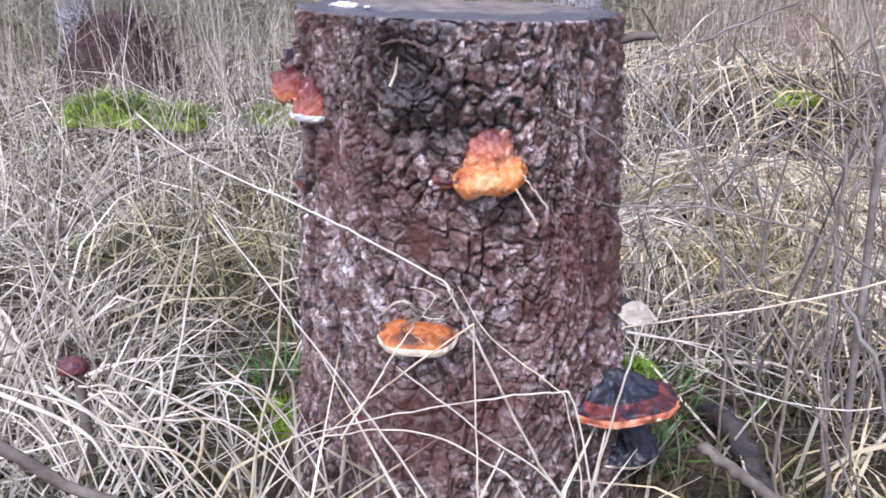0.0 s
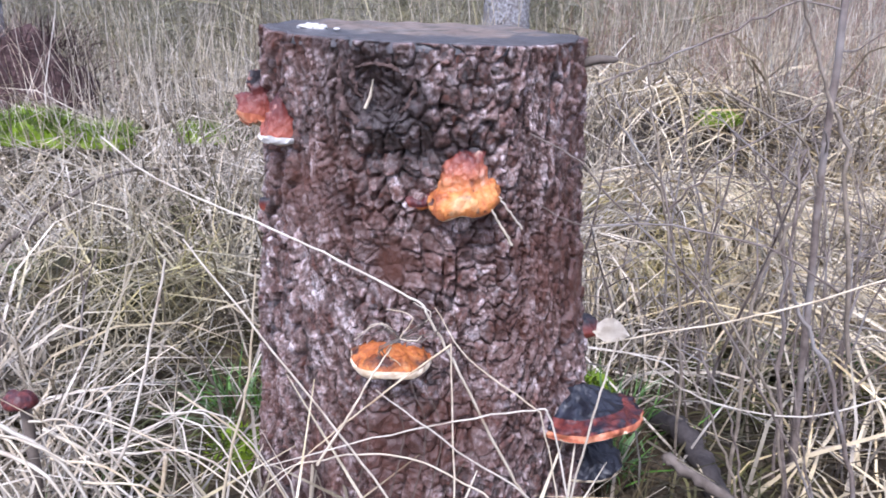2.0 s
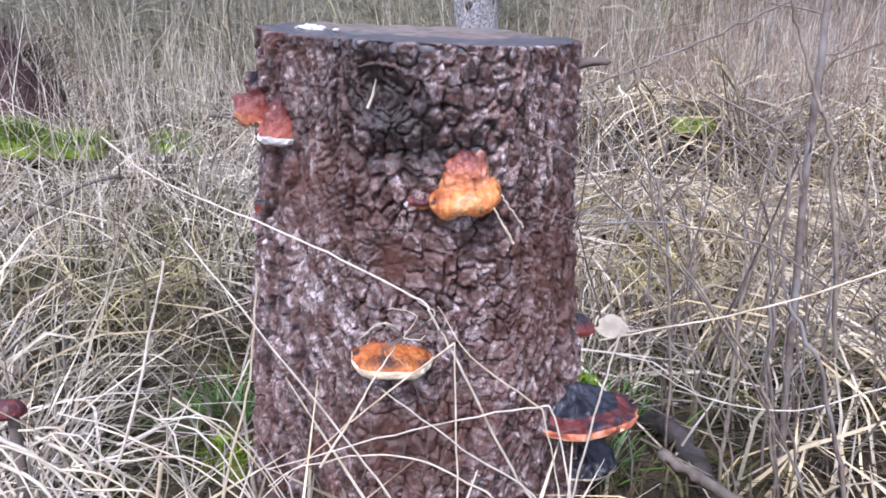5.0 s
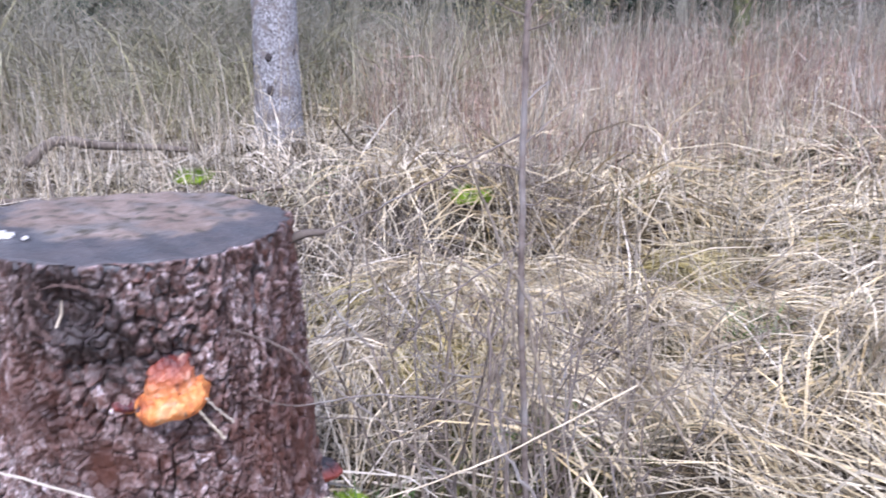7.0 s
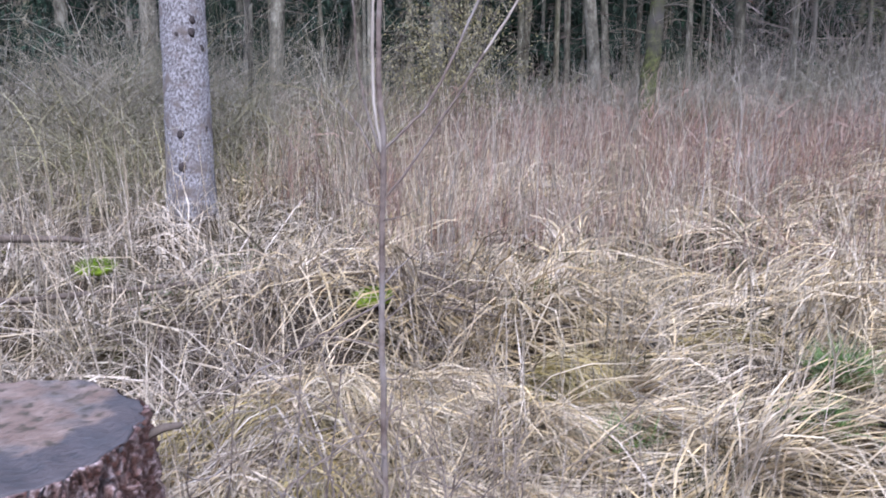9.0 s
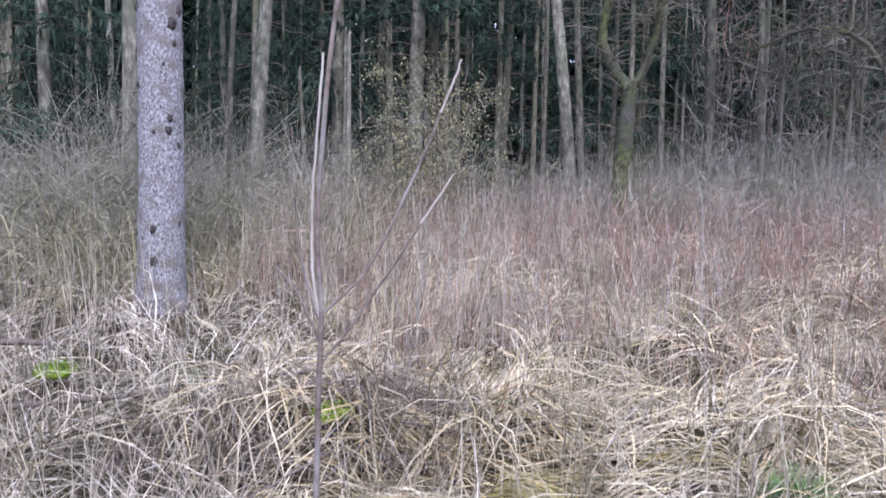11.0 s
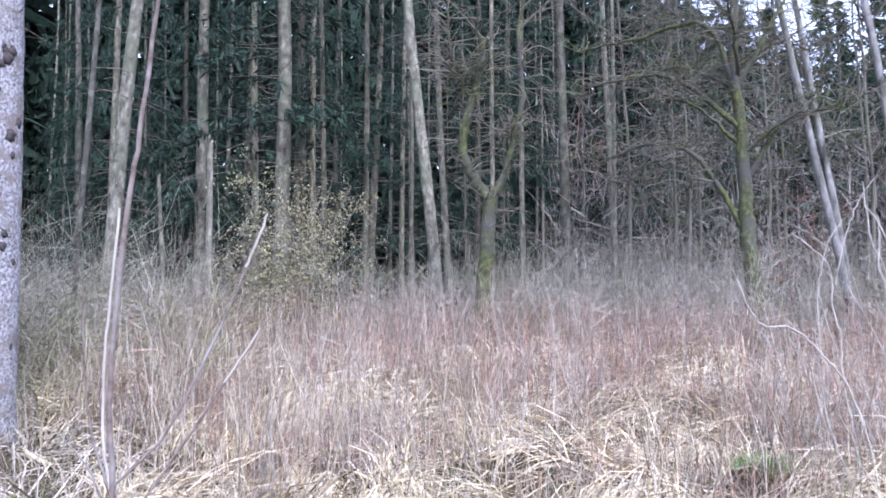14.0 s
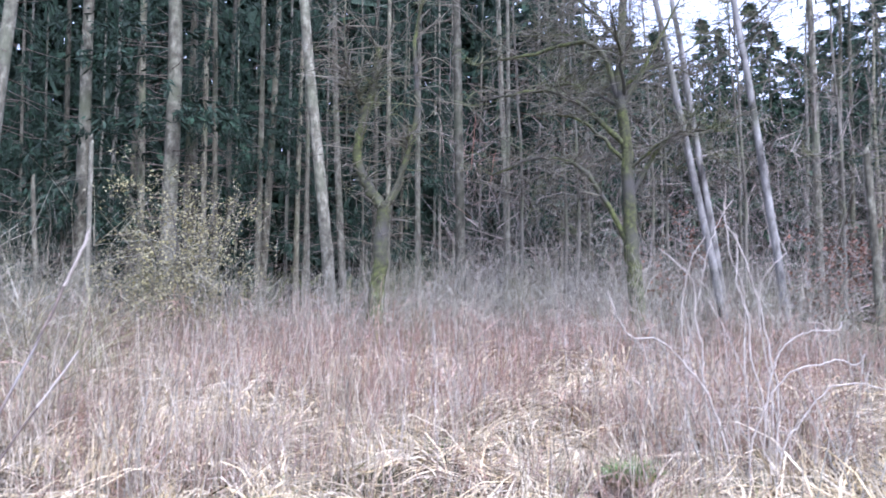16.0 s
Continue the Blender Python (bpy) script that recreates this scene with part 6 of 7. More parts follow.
def build_tussocks():
    pale, olive = "blond dry grass tussock fallen to one side", "olive-brown grass tussock hanging over a darkened thatch mound"
    for x, y, z, az, w, ln, m in ((0.58, 2.25, 0.37, -2.1, 0.2, 0.3, M_OLD), (0.77, 2.36, 0.41, -2.0, 0.26, 0.36, M_STRAW), (0.42, 1.95, 0.31, -2.0, 0.2, 0.3, M_STRAW), (0.63, 1.93, 0.3, -1.7, 0.22, 0.3, M_OLD),
                                  (0.3, 2.22, 0.33, -2.5, 0.18, 0.26, M_OLD), (0.92, 2.1, 0.36, -1.4, 0.28, 0.36, M_STRAW), (1.14, 2.3, 0.38, -1.2, 0.26, 0.36, M_STRAW), (0.86, 1.75, 0.29, -1.6, 0.24, 0.32, M_STRAW),
                                  (1.36, 1.95, 0.34, -1.1, 0.28, 0.38, M_STRAW), (1.62, 2.3, 0.38, -0.9, 0.28, 0.36, M_OLD), (1.78, 1.9, 0.31, -0.8, 0.3, 0.4, M_STRAW), (2.3, 2.32, 0.4, -0.5, 0.32, 0.42, M_OLD), (2.62, 2.1, 0.35, -0.4, 0.26, 0.36, M_STRAW), (1.15, 1.62, 0.27, -1.3, 0.24, 0.32, M_STRAW)):
        tussock(x, y, z, az, w, ln, int(2100 * w), m, olive if m is M_OLD else pale)


def build_arching():
    """Bramble and weed stems that rise in sheaves and bow over, before the wood."""
    for name, n, r0, r1, b0, b1, ln, material, label in (("arching_brambles", 250, 6.9, 10.8, -45, 19, (1.0, 1.9), M_ARCH, "olive bramble stems bowing over in sheaves"), ("bare_thicket", 190, 8.6, 12.5, -45, 10, (1.5, 2.5), M_BRUSH, "grey-pink bare twigs above a bramble thicket")):
        cx, cy = polar(n, r0, r1, b0, b1)
        many = 16
        x = np.repeat(cx, many) + rng.normal(0, 0.13, n * many)
        y = np.repeat(cy, many) + rng.normal(0, 0.13, n * many)
        size = np.repeat(rng.uniform(0.65, 1.1, n), many) * rng.uniform(*ln, n * many)
        out = [ribbons(x, y, rng.uniform(0, 6.3, n * many), rng.uniform(1.15, 1.55, n * many), rng.uniform(0.5, 2.7, n * many), size, rng.uniform(0.006, 0.0125, n * many), 6, (-9, -8), None, 1.2)]
        stuff(name, out, material, label, "brambles")


build_grass()
build_clumps()
build_branches()
build_heap()
build_sapling()
build_bushes()
build_canes()


# ---- the wood ----
def trunk_mesh(h, r, sides=10, flare=1.35, top=0.12, seed=0, step=0.7):
    z = np.concatenate([[-0.3, 0.0, 0.15, 0.4], np.arange(0.9, h, step), [h]])
    rr = r * (top + (1 - top) * (1 - np.clip(z / h, 0, 1)) ** 0.85) * (1 + (flare - 1) * np.exp(-np.maximum(z, 0) / 0.25))
    ph = seed * 1.3
    p = np.stack([0.25 * r * np.sin(0.6 * z + ph), 0.25 * r * np.sin(0.47 * z + 2 * ph), z], 1)
    p[:, :2] -= p[1, :2]
    b = Buf()
    b.tube(p, rr, sides, 0.05)
    return b.mesh("trunk")


def dead_twigs(b, z0, z1, r, h, n, seed, length=(0.3, 1.3)):
    g = np.random.default_rng(seed)
    for q in range(n):
        z = g.uniform(z0, z1)
        a = g.uniform(0, 6.28)
        ln = g.uniform(*length)
        s = np.array([0, 0, z])
        e = np.array([math.cos(a), math.sin(a), 0])
        b.tube([s, s + e * ln * 0.5 + [0, 0, -0.04 * ln], s + e * ln + [0, 0, g.uniform(-0.3, 0.12) * ln]], [0.012, 0.008, 0.003], 3)


def crown_mesh(z0, h, reach, nb, per, seed, size=(0.14, 0.34), droop=0.35, power=2.0, broad=1.0, hang=0.15):
    """Whorls of hanging sprays."""
    g = np.random.default_rng(seed)
    z = z0 + (h - z0) * g.uniform(0, 1, nb) ** power
    az = g.uniform(0, 6.28, nb)
    ln = reach * (1.02 - (z - z0) / (h - z0)) ** 0.7 * g.uniform(0.6, 1.1, nb)
    s = g.uniform(0.12, 1, (nb, per))
    x = np.cos(az)[:, None] * ln[:, None] * s
    y = np.sin(az)[:, None] * ln[:, None] * s
    zz = z[:, None] + ln[:, None] * (0.1 * s - droop * s ** 2) + g.normal(0, 0.06, s.shape)
    a2 = (az[:, None] + g.normal(0, 0.9, s.shape)).ravel()
    n = s.size
    el = g.uniform(-1.55, hang, n)
    d = np.stack([np.cos(el) * np.cos(a2), np.cos(el) * np.sin(a2), np.sin(el)], 1)
    tw = g.uniform(0, 6.28, n)
    sd = np.stack([-np.sin(a2) * np.cos(tw), np.cos(a2) * np.cos(tw), np.sin(tw)], 1)
    L, W = g.uniform(*size, n)[:, None], g.uniform(0.016, 0.04, n)[:, None] * (size[1] / 0.45) * broad
    p = np.stack([x.ravel(), y.ravel(), zz.ravel()], 1)
    v = np.stack([p, p + d * L * 0.45 + sd * W, p + d * L, p + d * L * 0.4 - sd * W], 1).reshape(-1, 3)
    return mesh_of("crown", v, np.arange(4 * n).reshape(n, 4))


def spruce(h, r, z0, reach, nb, per, seed, label, twigs=40, material=M_TRUNK, group="spruces of the wood", size=(0.14, 0.34)):
    t = thing("spruce_tree", Matrix.Identity(4), label, "tree", group)
    obj("trunk", trunk_mesh(h, r, seed=seed), material, t, "", True)
    b = Buf()
    dead_twigs(b, 1.6, z0 + 3, r, h, twigs, seed)
    tagged(obj("dead_wood", b.mesh("dead_wood"), M_DEADWOOD, t, "bare dead branches"), kind="stuff")
    tagged(obj("crown", crown_mesh(z0, h, reach, nb, per, seed, size, power=1.15 if "distant" in label else 2.0, broad=1.6 if "distant" in label else (1.0 if "stub" in label or "short dead" in label else 1.5), hang=0.15 if "distant" in label else -0.1), M_NEEDLE_HAZY if "distant" in label else M_NEEDLE, t, "dark green hanging needle sprays"), kind="stuff")
    return t


def place(proto, x, y, lx=0.0, ly=0.0, r=None, r0=0.15, zs=1.0, rz=0.0):
    """A copy of a tree, leaning (metres sideways for each metre up), with the trunk's radius r."""
    k = 1.0 if r is None else r / r0
    up = Vector((lx, ly, 1)).normalized()
    turn = Vector((0, 0, 1)).rotation_difference(up).to_matrix().to_4x4()
    m = Matrix.Translation((x, y, float(gh(np.array(x), np.array(y))))) @ turn @ pose(0, 0, 0, 0, 0, rz)
    return copy_thing(proto, m @ Matrix.Diagonal((k, k, zs, 1)))


def bare_tree(x, y, limbs, material, label, twigs, seed, group="bare trees", tw_len=(0.3, 1.2), name="bare_tree"):
    """A leafless tree: trunk and limbs along given lines, and fine twigs from them."""
    g = np.random.default_rng(seed)
    o = np.array([x, y, float(gh(np.array(x), np.array(y)))])
    t = thing(name, Matrix.Translation(o), label, "tree", group)
    for q, (pts, r0, r1) in enumerate(limbs):
        p = glide(pts, 6, 0.012)
        b = Buf()
        b.tube(p - o, np.linspace(r0, r1, len(p)), 9 if r0 > 0.05 else 6, 0.1)
        lm = obj("trunk" if q == 0 else "limb", b.mesh("limb"), material, t, "", True)
        if not twigs:
            continue
        b = Buf()
        for k in range(int(twigs * (0.35 if q == 0 else 1))):
            i = int(g.integers(len(p) // 4 if q else int(len(p) * 0.7), len(p)))
            d = g.normal(0, 1, 3)
            d[2] = abs(d[2]) * 0.5
            d *= g.uniform(*tw_len) / np.linalg.norm(d)
            c = glide([p[i] - o, p[i] - o + d * 0.5 + g.normal(0, 0.06, 3), p[i] - o + d + [0, 0, -0.1]], 3)
            b.tube(c, np.linspace(0.012, 0.004, len(c)), 4)
            for w in range(3):
                e = g.normal(0, 1, 3)
                e *= g.uniform(0.15, 0.5) / np.linalg.norm(e)
                j = int(g.integers(2, len(c)))
                b.tube([c[j], c[j] + e * 0.5 + g.normal(0, 0.02, 3), c[j] + e], [0.006, 0.005, 0.003], 3)
        tagged(obj("twig_spray", b.mesh("twig_spray"), M_BRUSH if material is M_BIRCH else M_TWIGD, lm, "fine bare twigs"), kind="stuff")
    return t


def build_big_spruce():
    """The large lichened trunk in the meadow, with dark branch scars."""
    x, y = 0.515, 6.44
    t = thing("spruce_tree", pose(x, y, float(gh(np.array(x), np.array(y)))), "large spruce trunk with pale lichened bark and dark knots", "tree")
    b = Buf()
    z = np.concatenate([[-0.3, 0], np.geomspace(0.12, 14, 60)])
    b.tube(np.stack([0.012 * np.sin(z), 0.01 * np.sin(0.7 * z), z], 1), 0.18 * (1 - z / 40) * (1 + 0.22 * np.exp(-np.maximum(z, 0) / 0.3)), 28, 0.025)
    bole = obj("trunk", b.mesh("trunk"), M_TRUNKL, t, "", True)
    g = np.random.default_rng(5)
    for q in range(64):
        zz = g.uniform(0.4, 5.5)
        a = g.uniform(-3.14, 3.14) if q % 3 else g.uniform(-2.4, -0.4)
        rr = 0.18 * (1 - zz / 40)
        s = g.uniform(0.012, 0.03) if q % 6 else g.uniform(0.028, 0.036)
        bm = bmesh.new()
        bmesh.ops.create_icosphere(bm, subdivisions=2, radius=1.0)
        for v in bm.verts:
            k = 1 + 0.75 * noise.noise(v.co * 1.7 + Vector((q, 0, 0)))
            v.co = Vector((v.co.x * s * 0.38, v.co.y * s * k, v.co.z * s * 1.25 * k))
        ob = part("branch_scar", bm, M_KNOT, bole)
        ob.matrix_local = pose(rr * 0.985 * math.cos(a), rr * 0.985 * math.sin(a), zz, 0, 0, math.degrees(a))
    for q in range(14):
        zz, a = g.uniform(2.6, 6), g.uniform(-3.14, 3.14)
        b = Buf()
        e = np.array([math.cos(a), math.sin(a), 0.0])
        ln = g.uniform(0.12, 0.5)
        b.tube([e * 0.18 + [0, 0, zz], e * (0.18 + ln * 0.6) + [0, 0, zz - 0.03], e * (0.18 + ln) + [0, 0, zz + 0.06 * ln]], [0.008, 0.006, 0.002], 5)
        obj("dead_branch", b.mesh("dead_branch"), M_DEADWOOD, bole)


def build_wood():
    low = [spruce(21, 0.15, 1.5, 2.6, 150, 52, 11, "tall spruce, dark green branches hanging low", 40, size=(0.12, 0.3)), spruce(23, 0.15, 2.4, 2.4, 140, 52, 12, "tall spruce with dark green branches", 50, size=(0.12, 0.3))]
    mid = [spruce(24, 0.15, 4.4, 2.0, 95, 38, 13, "tall spruce, bare below a dark crown", 90, size=(0.12, 0.3)), spruce(22, 0.15, 5.4, 1.9, 90, 38, 14, "tall slim spruce, bare below a dark crown", 100, size=(0.12, 0.3))]
    bare = [spruce(23, 0.15, 9.0, 1.6, 60, 32, 15, "slim spruce trunk with short dead branches", 110), spruce(20, 0.15, 8.2, 1.5, 54, 32, 16, "slim grey spruce trunk with dead branch stubs", 90)]
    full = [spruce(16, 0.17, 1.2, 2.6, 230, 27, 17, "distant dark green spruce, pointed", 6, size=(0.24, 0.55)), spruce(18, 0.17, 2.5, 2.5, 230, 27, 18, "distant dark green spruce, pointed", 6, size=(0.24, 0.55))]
    deep = [spruce(24, 0.15, 3.2, 2.6, 90, 22, 19, "dark spruce deep in the wood", 30, size=(0.3, 0.75)), spruce(22, 0.15, 5.0, 2.3, 84, 22, 20, "dark slim spruce deep in the wood", 40, size=(0.3, 0.75))]
    g = np.random.default_rng(21)
    fixed = ((mid, 6.11, 16.12, -0.01, 0.004, 0.178), (mid, 7.24, 22.79, 0.03, -0.01, 0.124), (low, 8.52, 21.31, 0, 0, 0.128), (low, 4.85, 18.25, 0.009, -0.002, 0.156), (mid, 11.04, 24.61, 0.005, 0, 0.1),
             (mid, 9.92, 19.64, 0.03, -0.015, 0.113), (bare, 8.88, 13.97, -0.077, 0.043, 0.133), (bare, 10.92, 16.83, -0.039, 0.023, 0.103), (bare, 12.72, 14.31, -0.018, 0.015, 0.132), (bare, 15.65, 15.72, -0.021, 0.02, 0.105),
             (bare, 20.41, 9.14, -0.007, 0.016, 0.113), (bare, 22.41, 20.25, -0.017, 0.018, 0.099), (bare, 21.9, 17.83, -0.048, 0.056, 0.103), (bare, 14.95, 26.05, -0.027, 0.015, 0.088),
             (bare, 0.23, 11.34, 0.028, 0, 0.118), (bare, 2.39, 14.71, 0.077, -0.012, 0.143), (low, -1.16, 15.77, 0, 0, 0.118), (bare, -0.89, 21.81, 0.047, 0, 0.066), (low, 2.81, 23.72, -0.014, 0, 0.107), (mid, 8.12, 20.43, 0, 0, 0.114), (mid, 7.73, 23.73, 0.01, 0, 0.093))
    taken = [(f[1], f[2]) for f in fixed]
    for q, (kind, x, y, lx, ly, r) in enumerate(fixed):
        place(kind[q % 2], x, y, lx, ly, r, zs=1.0, rz=47 * q)
    made = 0
    tries = 0
    while made < 104 and tries < 6000:
        tries += 1
        b, d = g.uniform(-34, 56), 18 + 30 * g.uniform(0, 1) ** 1.2
        if b > 46 and d < 24:
            continue
        x, y = d * math.sin(radians(b)), d * math.cos(radians(b))
        if min((x - u) ** 2 + (y - w) ** 2 for u, w in taken) < (1.3 if d < 30 else 1.8) ** 2:
            continue
        taken.append((x, y))
        kind = low if (b < 20 and g.uniform() < 0.75) else (mid if (b < 34 and g.uniform() < 0.6) or g.uniform() < 0.25 else bare)
        if d > 27:
            kind = deep
        place(kind[made % 2], x, y, g.normal(0, 0.012), g.normal(0, 0.012), g.uniform(0.045, 0.095), zs=g.uniform(0.85, 1.1), rz=g.uniform(0, 360))
        made += 1
    for q in range(38):
        b, d = 51 + 35 * (q + g.uniform(0, 1)) / 38, g.uniform(44, 58)
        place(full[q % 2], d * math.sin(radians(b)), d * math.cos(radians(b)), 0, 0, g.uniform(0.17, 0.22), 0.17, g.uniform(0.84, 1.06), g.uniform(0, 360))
    for q in range(16):
        b, d = g.uniform(56, 82), g.uniform(24, 40)
        place(bare[q % 2], d * math.sin(radians(b)), d * math.cos(radians(b)), g.normal(0, 0.02), g.normal(0, 0.02), g.uniform(0.08, 0.12), 0.15, g.uniform(0.5, 0.62), g.uniform(0, 360))
    # the patterns themselves stand far back in the wood
    for q, t in enumerate(low + mid + bare + full + deep):
        x, y = -20 + 5.2 * q, 49.0 + (q % 2)
        t.matrix_world = pose(x, y, float(gh(np.array(x), np.array(y))))
    # deep woodland behind the rows
    n = 70000
    b, d, z = np.radians(g.uniform(-42, 54, n)), g.uniform(47, 70, n), 0.2 + 30 * g.uniform(0, 1, n) ** 1.25
    z = z * (1 - 0.5 * np.clip((np.degrees(b) - 40) / 12, 0, 1))
    x, y = d * np.sin(b), d * np.cos(b)
    z = z + gh(x, y)
    v, f = ribbons(x, y, g.uniform(0, 6.3, n), g.uniform(-1.4, 0.2, n), g.uniform(0, 0.8, n), g.uniform(1.2, 2.8, n), g.uniform(0.35, 0.85, n), 1, (-9, -8), z, 1.5)
    # and behind the pointed spruces beyond the clearing
    n = 12000
    b, d, z = np.radians(g.uniform(54, 90, n)), g.uniform(58, 72, n), 0.2 + 15.5 * g.uniform(0, 1, n) ** 1.2
    x, y = d * np.sin(b), d * np.cos(b)
    v2, f2 = ribbons(x, y, g.uniform(0, 6.3, n), g.uniform(-1.4, 0.2, n), g.uniform(0, 0.8, n), g.uniform(1.2, 2.6, n), g.uniform(0.35, 0.85, n), 1, (-9, -8), z + gh(x, y), 1.5)
    n = 9000
    b, d = np.radians(g.uniform(-42, 86, n)), g.uniform(30, 46, n)
    x, y = d * np.sin(b), d * np.cos(b)
    low_growth = ribbons(x, y, g.uniform(0, 6.3, n), g.uniform(0.3, 1.5, n), g.uniform(0, 1.5, n), g.uniform(0.6, 2.6, n), g.uniform(0.1, 0.4, n), 2, (-9, -8), None, 1.5)
    n = 12000
    b, d = np.radians(g.uniform(40, 84, n)), g.uniform(19, 44, n)
    x, y = d * np.sin(b), d * np.cos(b)
    z = gh(x, y) + 6.5 * g.uniform(0, 1, n) ** 1.6
    twiggy = ribbons(x, y, g.uniform(0, 6.3, n), g.uniform(0.2, 1.5, n), g.uniform(-0.5, 1.0, n), g.uniform(0.7, 2.0, n), g.uniform(0.01, 0.03, n), 2, (-9, -8), z, 1.5)
    stuff("understorey", [twiggy], M_HAZE, "brown twiggy understorey with withered beech leaves", "undergrowth")
    stuff("undergrowth", [low_growth], M_MOSSBARK, "dark undergrowth deep in the wood", "undergrowth")
    stuff("far_woods", [(v, f), (v2, f2)], M_NEEDLE, "dense dark spruce wood in the distance", "woods")


def build_bare_trees():
    o = [(8.0, 11.0, 0.5), (7.99, 10.99, 1.43), (8.05, 10.95, 2.4), (8.095, 10.92, 3.26)]
    bare_tree(8.0, 11.0, ((o, 0.15, 0.125), ([(8.09, 10.92, 3.2), (7.9, 11.05, 3.5), (7.76, 11.14, 3.8), (7.69, 11.18, 4.25), (7.83, 11.09, 5.0), (7.95, 11.0, 5.6), (8.0, 10.98, 6.09)], 0.105, 0.06), ([(8.09, 10.92, 3.2), (8.25, 10.82, 3.5), (8.35, 10.74, 3.91), (8.45, 10.65, 4.5), (8.57, 10.58, 5.03), (8.5, 10.6, 6.2), (8.7, 10.5, 7.5)], 0.08, 0.025), ([(7.83, 11.09, 5.0), (7.68, 11.2, 5.3), (7.53, 11.28, 5.76), (7.45, 11.3, 6.6)], 0.05, 0.02)), M_MOSSBARK, "forked leafless tree with moss on its limbs", 70, 31, tw_len=(0.3, 1.1))
    b = [(12.6, 8.97, 0.6), (12.585, 8.99, 1.87), (12.53, 9.06, 3.06), (12.5, 9.1, 4.7), (12.42, 9.2, 5.84), (12.5, 9.1, 8.0), (12.55, 9.0, 10.5)]
    ls = [(b, 0.17, 0.05)]
    g = np.random.default_rng(33)
    for pts in ([(12.55, 9.04, 2.6), (12.03, 9.67, 4.08), (11.44, 10.32, 4.43), (10.72, 11.01, 4.1)], [(12.5, 9.1, 4.6), (12.0, 9.7, 5.4), (11.44, 10.31, 5.79), (10.55, 11.17, 5.59)], [(12.45, 9.15, 5.3), (12.1, 9.57, 6.66), (11.2, 10.55, 6.49), (10.4, 11.2, 6.3)], [(12.45, 9.15, 5.4), (12.78, 8.73, 6.36), (13.2, 8.3, 7.5)], [(12.52, 9.08, 3.6), (12.9, 8.6, 4.6), (13.3, 8.1, 5.2)]):
        ls.append((pts, 0.06, 0.018))
    for q in range(9):
        a, z = g.uniform(0, 6.28), g.uniform(4.0, 8.5)
        s = np.array([12.48, 9.12, z])
        d = np.array([math.cos(a), math.sin(a), g.uniform(0.1, 0.6)]) * g.uniform(1.2, 2.6)
        ls.append(([tuple(s), tuple(s + d * 0.5 + [0, 0, 0.3]), tuple(s + d)], 0.04, 0.012))
    bare_tree(12.6, 8.97, ls, M_MOSSBARK, "spreading leafless tree with mossy green branches", 34, 32)
    for q, (x, y, lx, ly, r, h) in enumerate(((13.78, 7.78, -0.103, 0.152, 0.074, 17), (15.49, 8.83, -0.077, 0.115, 0.08, 18), (14.75, 7.07, -0.063, 0.114, 0.08, 17))):
        z = float(gh(np.array(x), np.array(y)))
        ax = lambda s: (x + lx * s, y + ly * s, z + s)
        ls = [([ax(-0.2), ax(h * 0.3), ax(h * 0.6), ax(h)], r * 1.08, r * 0.3)]
        for k in range(7):
            s, a = g.uniform(7.5, h), g.uniform(0, 6.28)
            e = np.array(ax(s))
            d = np.array([math.cos(a), math.sin(a), 0.8]) * g.uniform(0.8, 2.0)
            ls.append(([tuple(e), tuple(e + d * 0.5), tuple(e + d + [0, 0, 0.3])], 0.03, 0.01))
        bare_tree(x, y, ls, M_BIRCH, "leaning pale birch trunk with dark scars", 12, 50 + q, "birches at the wood's edge", name="birch_tree")
    for q, (x, y, h) in enumerate(((16.5, 11.5, 9), (18.5, 12.5, 10), (17.5, 9.6, 8.5), (19.5, 8.2, 9), (14.5, 12.2, 8), (21.0, 7.0, 9), (15.6, 13.6, 9), (17.0, 14.0, 10), (13.4, 13.0, 8), (19.0, 10.6, 9))):
        z = float(gh(np.array(x), np.array(y)))
        ls = [([(x, y, z - 0.2), (x + 0.1, y, z + h * 0.4), (x, y + 0.2, z + h)], 0.06, 0.015)]
        for k in range(11):
            s, a = g.uniform(1.8, h), g.uniform(0, 6.28)
            e = np.array([x, y, z + s])
            w = np.array([math.cos(a), math.sin(a), g.uniform(0.2, 1.0)]) * g.uniform(0.8, 1.9)
            ls.append(([tuple(e), tuple(e + w * 0.5), tuple(e + w + [0, 0, 0.3])], 0.02, 0.008))
        bare_tree(x, y, ls, M_TWIGD, "slender leafless tree with fine brown twigs", 14, 90 + q, "slender bare trees")
    x, y = -2.96, 5.16
    z = float(gh(np.array(x), np.array(y)))
    bare_tree(x, y, (([(x, y, z - 0.2), (x + 0.05, y, z + 2), (x + 0.1, y + 0.1, z + 5), (x + 0.1, y + 0.2, z + 9)], 0.12, 0.07),), M_TRUNKL, "pale lichened trunk in dead grass", 0, 55, name="bare_tree")
    for q, (x, y, lx, ly, r, h) in enumerate(((14.44, 5.33, -0.017, 0.042, 0.077, 3.4), (3.63, 12.37, -0.005, 0, 0.038, 3.2), (3.19, 13.49, -0.06, 0.01, 0.041, 2.7), (4.57, 16.31, 0, 0, 0.044, 3.9), (1.74, 13.78, 0.056, -0.006, 0.046, 9.0), (1.35, 9.6, 0.04, 0, 0.03, 1.9))):
        z = float(gh(np.array(x), np.array(y)))
        t = thing("dead_tree", pose(x, y, z), "broken-off dead trunk without bark", "dead tree", "snags at the wood's edge")
        b = Buf()
        s = np.linspace(-0.2, h, 9)
        p = np.stack([lx * s, ly * s, s], 1)
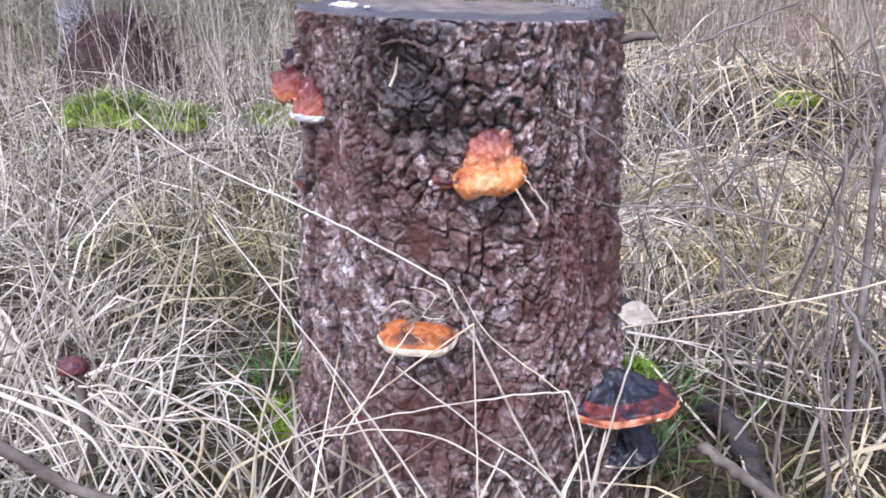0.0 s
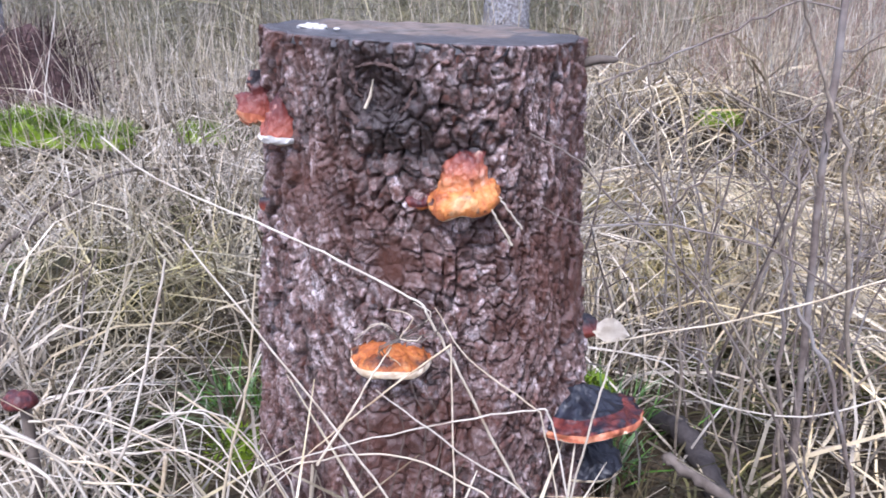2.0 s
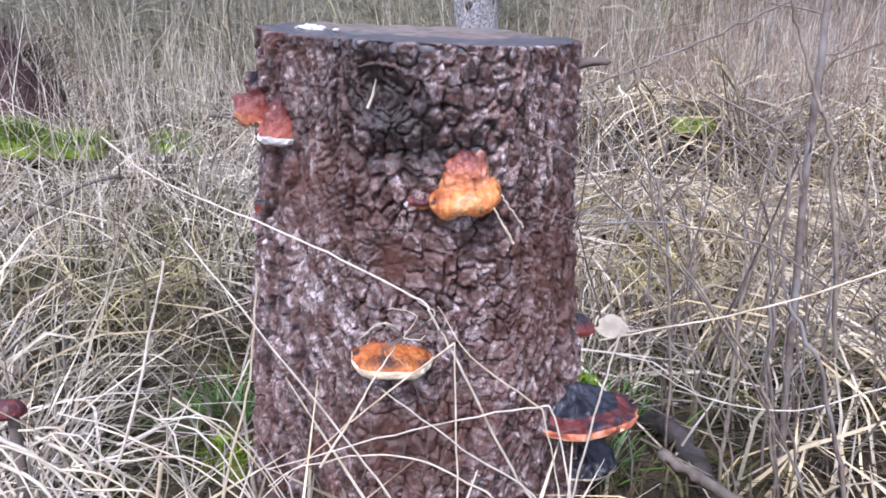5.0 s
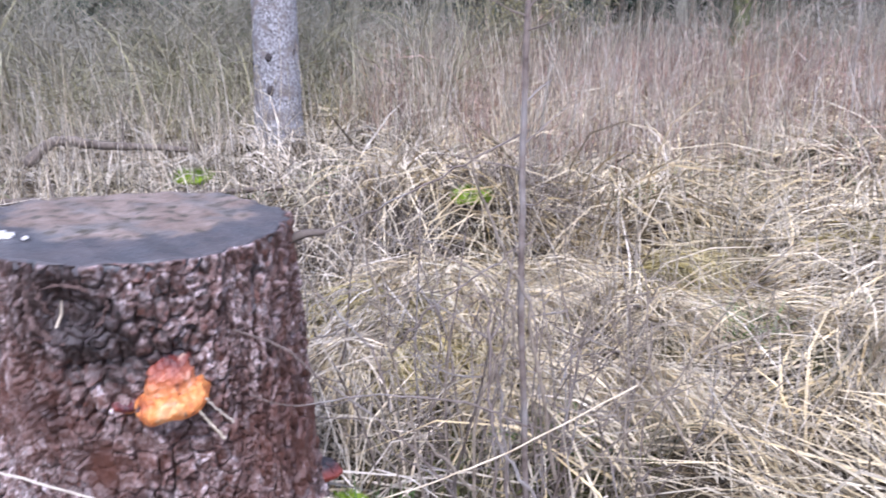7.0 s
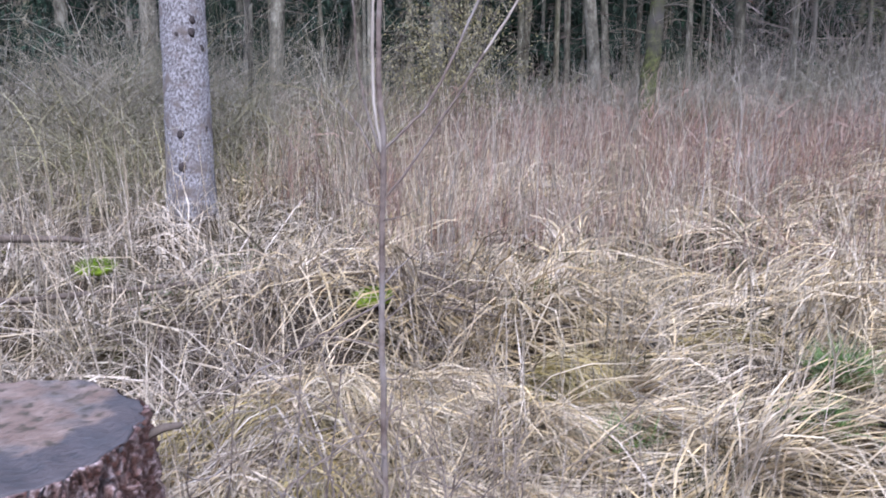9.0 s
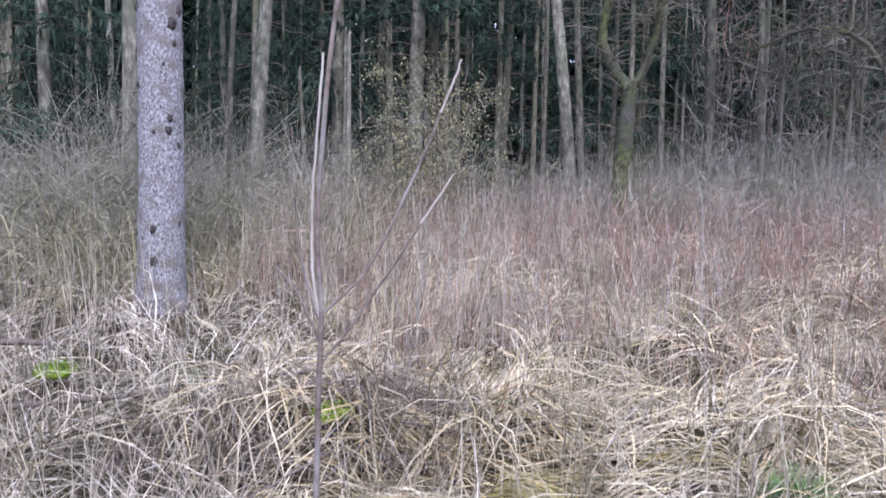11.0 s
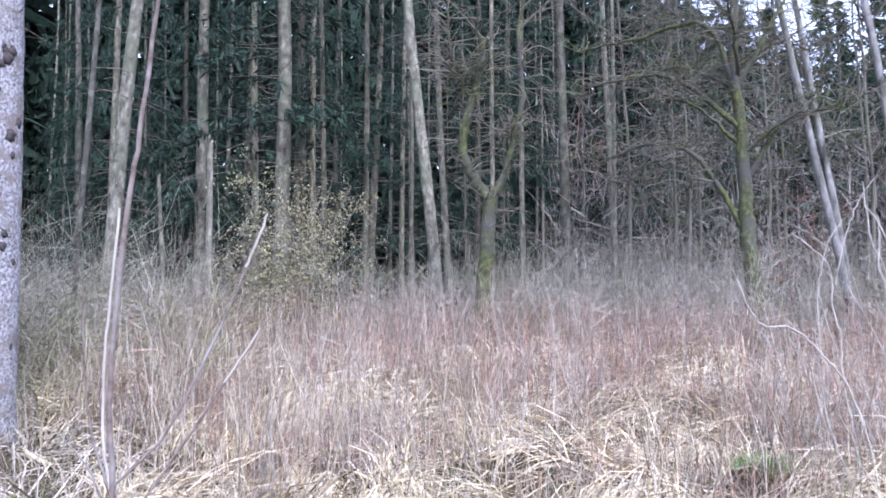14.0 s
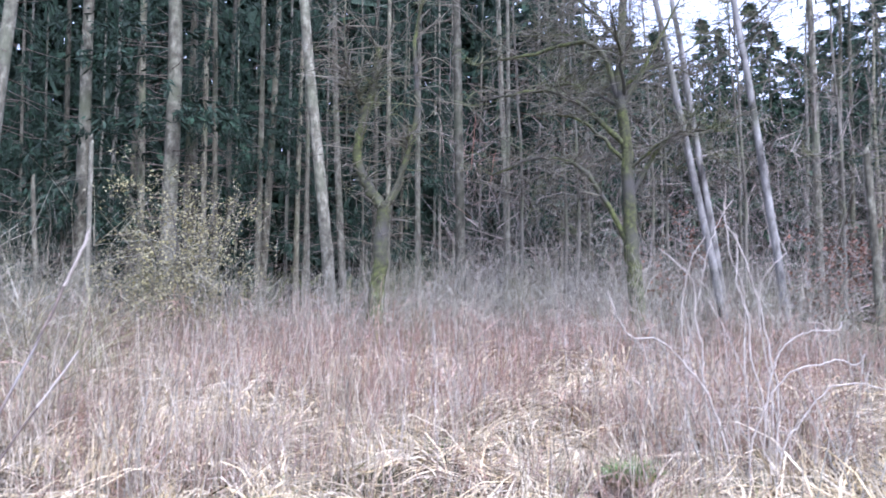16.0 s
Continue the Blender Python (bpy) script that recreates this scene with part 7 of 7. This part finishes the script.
        b.tube(p, np.linspace(r * 1.1, r * 0.8, 9), 8, 0.08)
        b.tube([p[-1], p[-1] + [r * 0.3, 0, r * 1.4], p[-1] + [r * 0.5, 0, r * 2.2]], [r * 0.8, r * 0.5, 0.004], 8, 0.3)
        obj("trunk", b.mesh("trunk"), M_TRUNK, t, "", True)


def leafy_bush(x, y, rx, ry, z0, z1, n, size, material, label, seed, stems=14, name="leafy_bush"):
    g = np.random.default_rng(seed)
    z = float(gh(np.array(x), np.array(y)))
    t = thing(name, pose(x, y, z), label, "bush")
    tips = []
    for q in range(stems):
        a, k = g.uniform(0, 6.28), math.sqrt(g.uniform(0, 1))
        e = np.array([k * rx * math.cos(a), k * ry * math.sin(a), g.uniform(z0 + 0.4 * (z1 - z0), z1) - z])
        p = glide([e * [0.1, 0.1, 0], e * [0.35, 0.35, 0.5] + g.normal(0, 0.06, 3), e], 5)
        b = Buf()
        b.tube(p, np.linspace(0.014, 0.004, len(p)), 5)
        for k2 in range(9):
            i = int(g.integers(4, len(p)))
            d = g.normal(0, 1, 3)
            d *= g.uniform(0.2, 0.6) / np.linalg.norm(d)
            c = [p[i], p[i] + d * 0.5 + g.normal(0, 0.03, 3), p[i] + d]
            b.tube(c, [0.006, 0.004, 0.002], 3)
            tips += [p[i] + d * s for s in (0.3, 0.5, 0.7, 0.85, 1.0)]
        obj("stem", b.mesh("stem"), M_TWIGD, t, "", True)
    tips = np.array(tips)
    p = tips[g.integers(0, len(tips), n)] + g.normal(0, 0.05, (n, 3))
    d1, d2 = g.normal(0, 1, (n, 3)), g.normal(0, 1, (n, 3))
    d1 *= size / np.linalg.norm(d1, axis=1)[:, None]
    d2 *= size * 0.5 / np.linalg.norm(d2, axis=1)[:, None]
    v = np.stack([p, p + d1 * 0.5 + d2, p + d1, p + d1 * 0.5 - d2], 1).reshape(-1, 3)
    tagged(obj("leaves", mesh_of("leaves", v, np.arange(4 * n).reshape(n, 4)), material, t), kind="stuff")


def build_leafy():
    leafy_bush(4.75, 11.4, 1.25, 0.8, 0.8, 3.7, 6800, 0.036, M_TWIGY, "budding bush with pale yellowish catkins", 71, 44)
    leafy_bush(4.35, 10.9, 1.2, 0.7, 0.5, 2.3, 3600, 0.036, M_TWIGY, "low budding bush with pale yellowish catkins", 75, 34)
    leafy_bush(15.0, 6.55, 0.8, 0.8, 1.0, 2.9, 550, 0.055, M_RUST, "small beech bush with rusty winter leaves", 72, 10)
    leafy_bush(13.58, 8.98, 0.5, 0.5, 1.2, 2.7, 320, 0.055, M_RUST, "small beech bush with rusty winter leaves", 73, 8)
    leafy_bush(21.0, 13.5, 1.0, 1.0, 2.2, 4.6, 700, 0.09, M_RUST, "beech bush with red-brown winter leaves in the wood", 74, 8)
    leafy_bush(24.0, 10.0, 1.6, 1.6, 2.0, 4.4, 900, 0.1, M_RUST, "beech bush with red-brown winter leaves in the wood", 75, 8)


build_big_spruce()
build_wood()
build_bare_trees()
build_leafy()
build_arching()
build_tussocks()
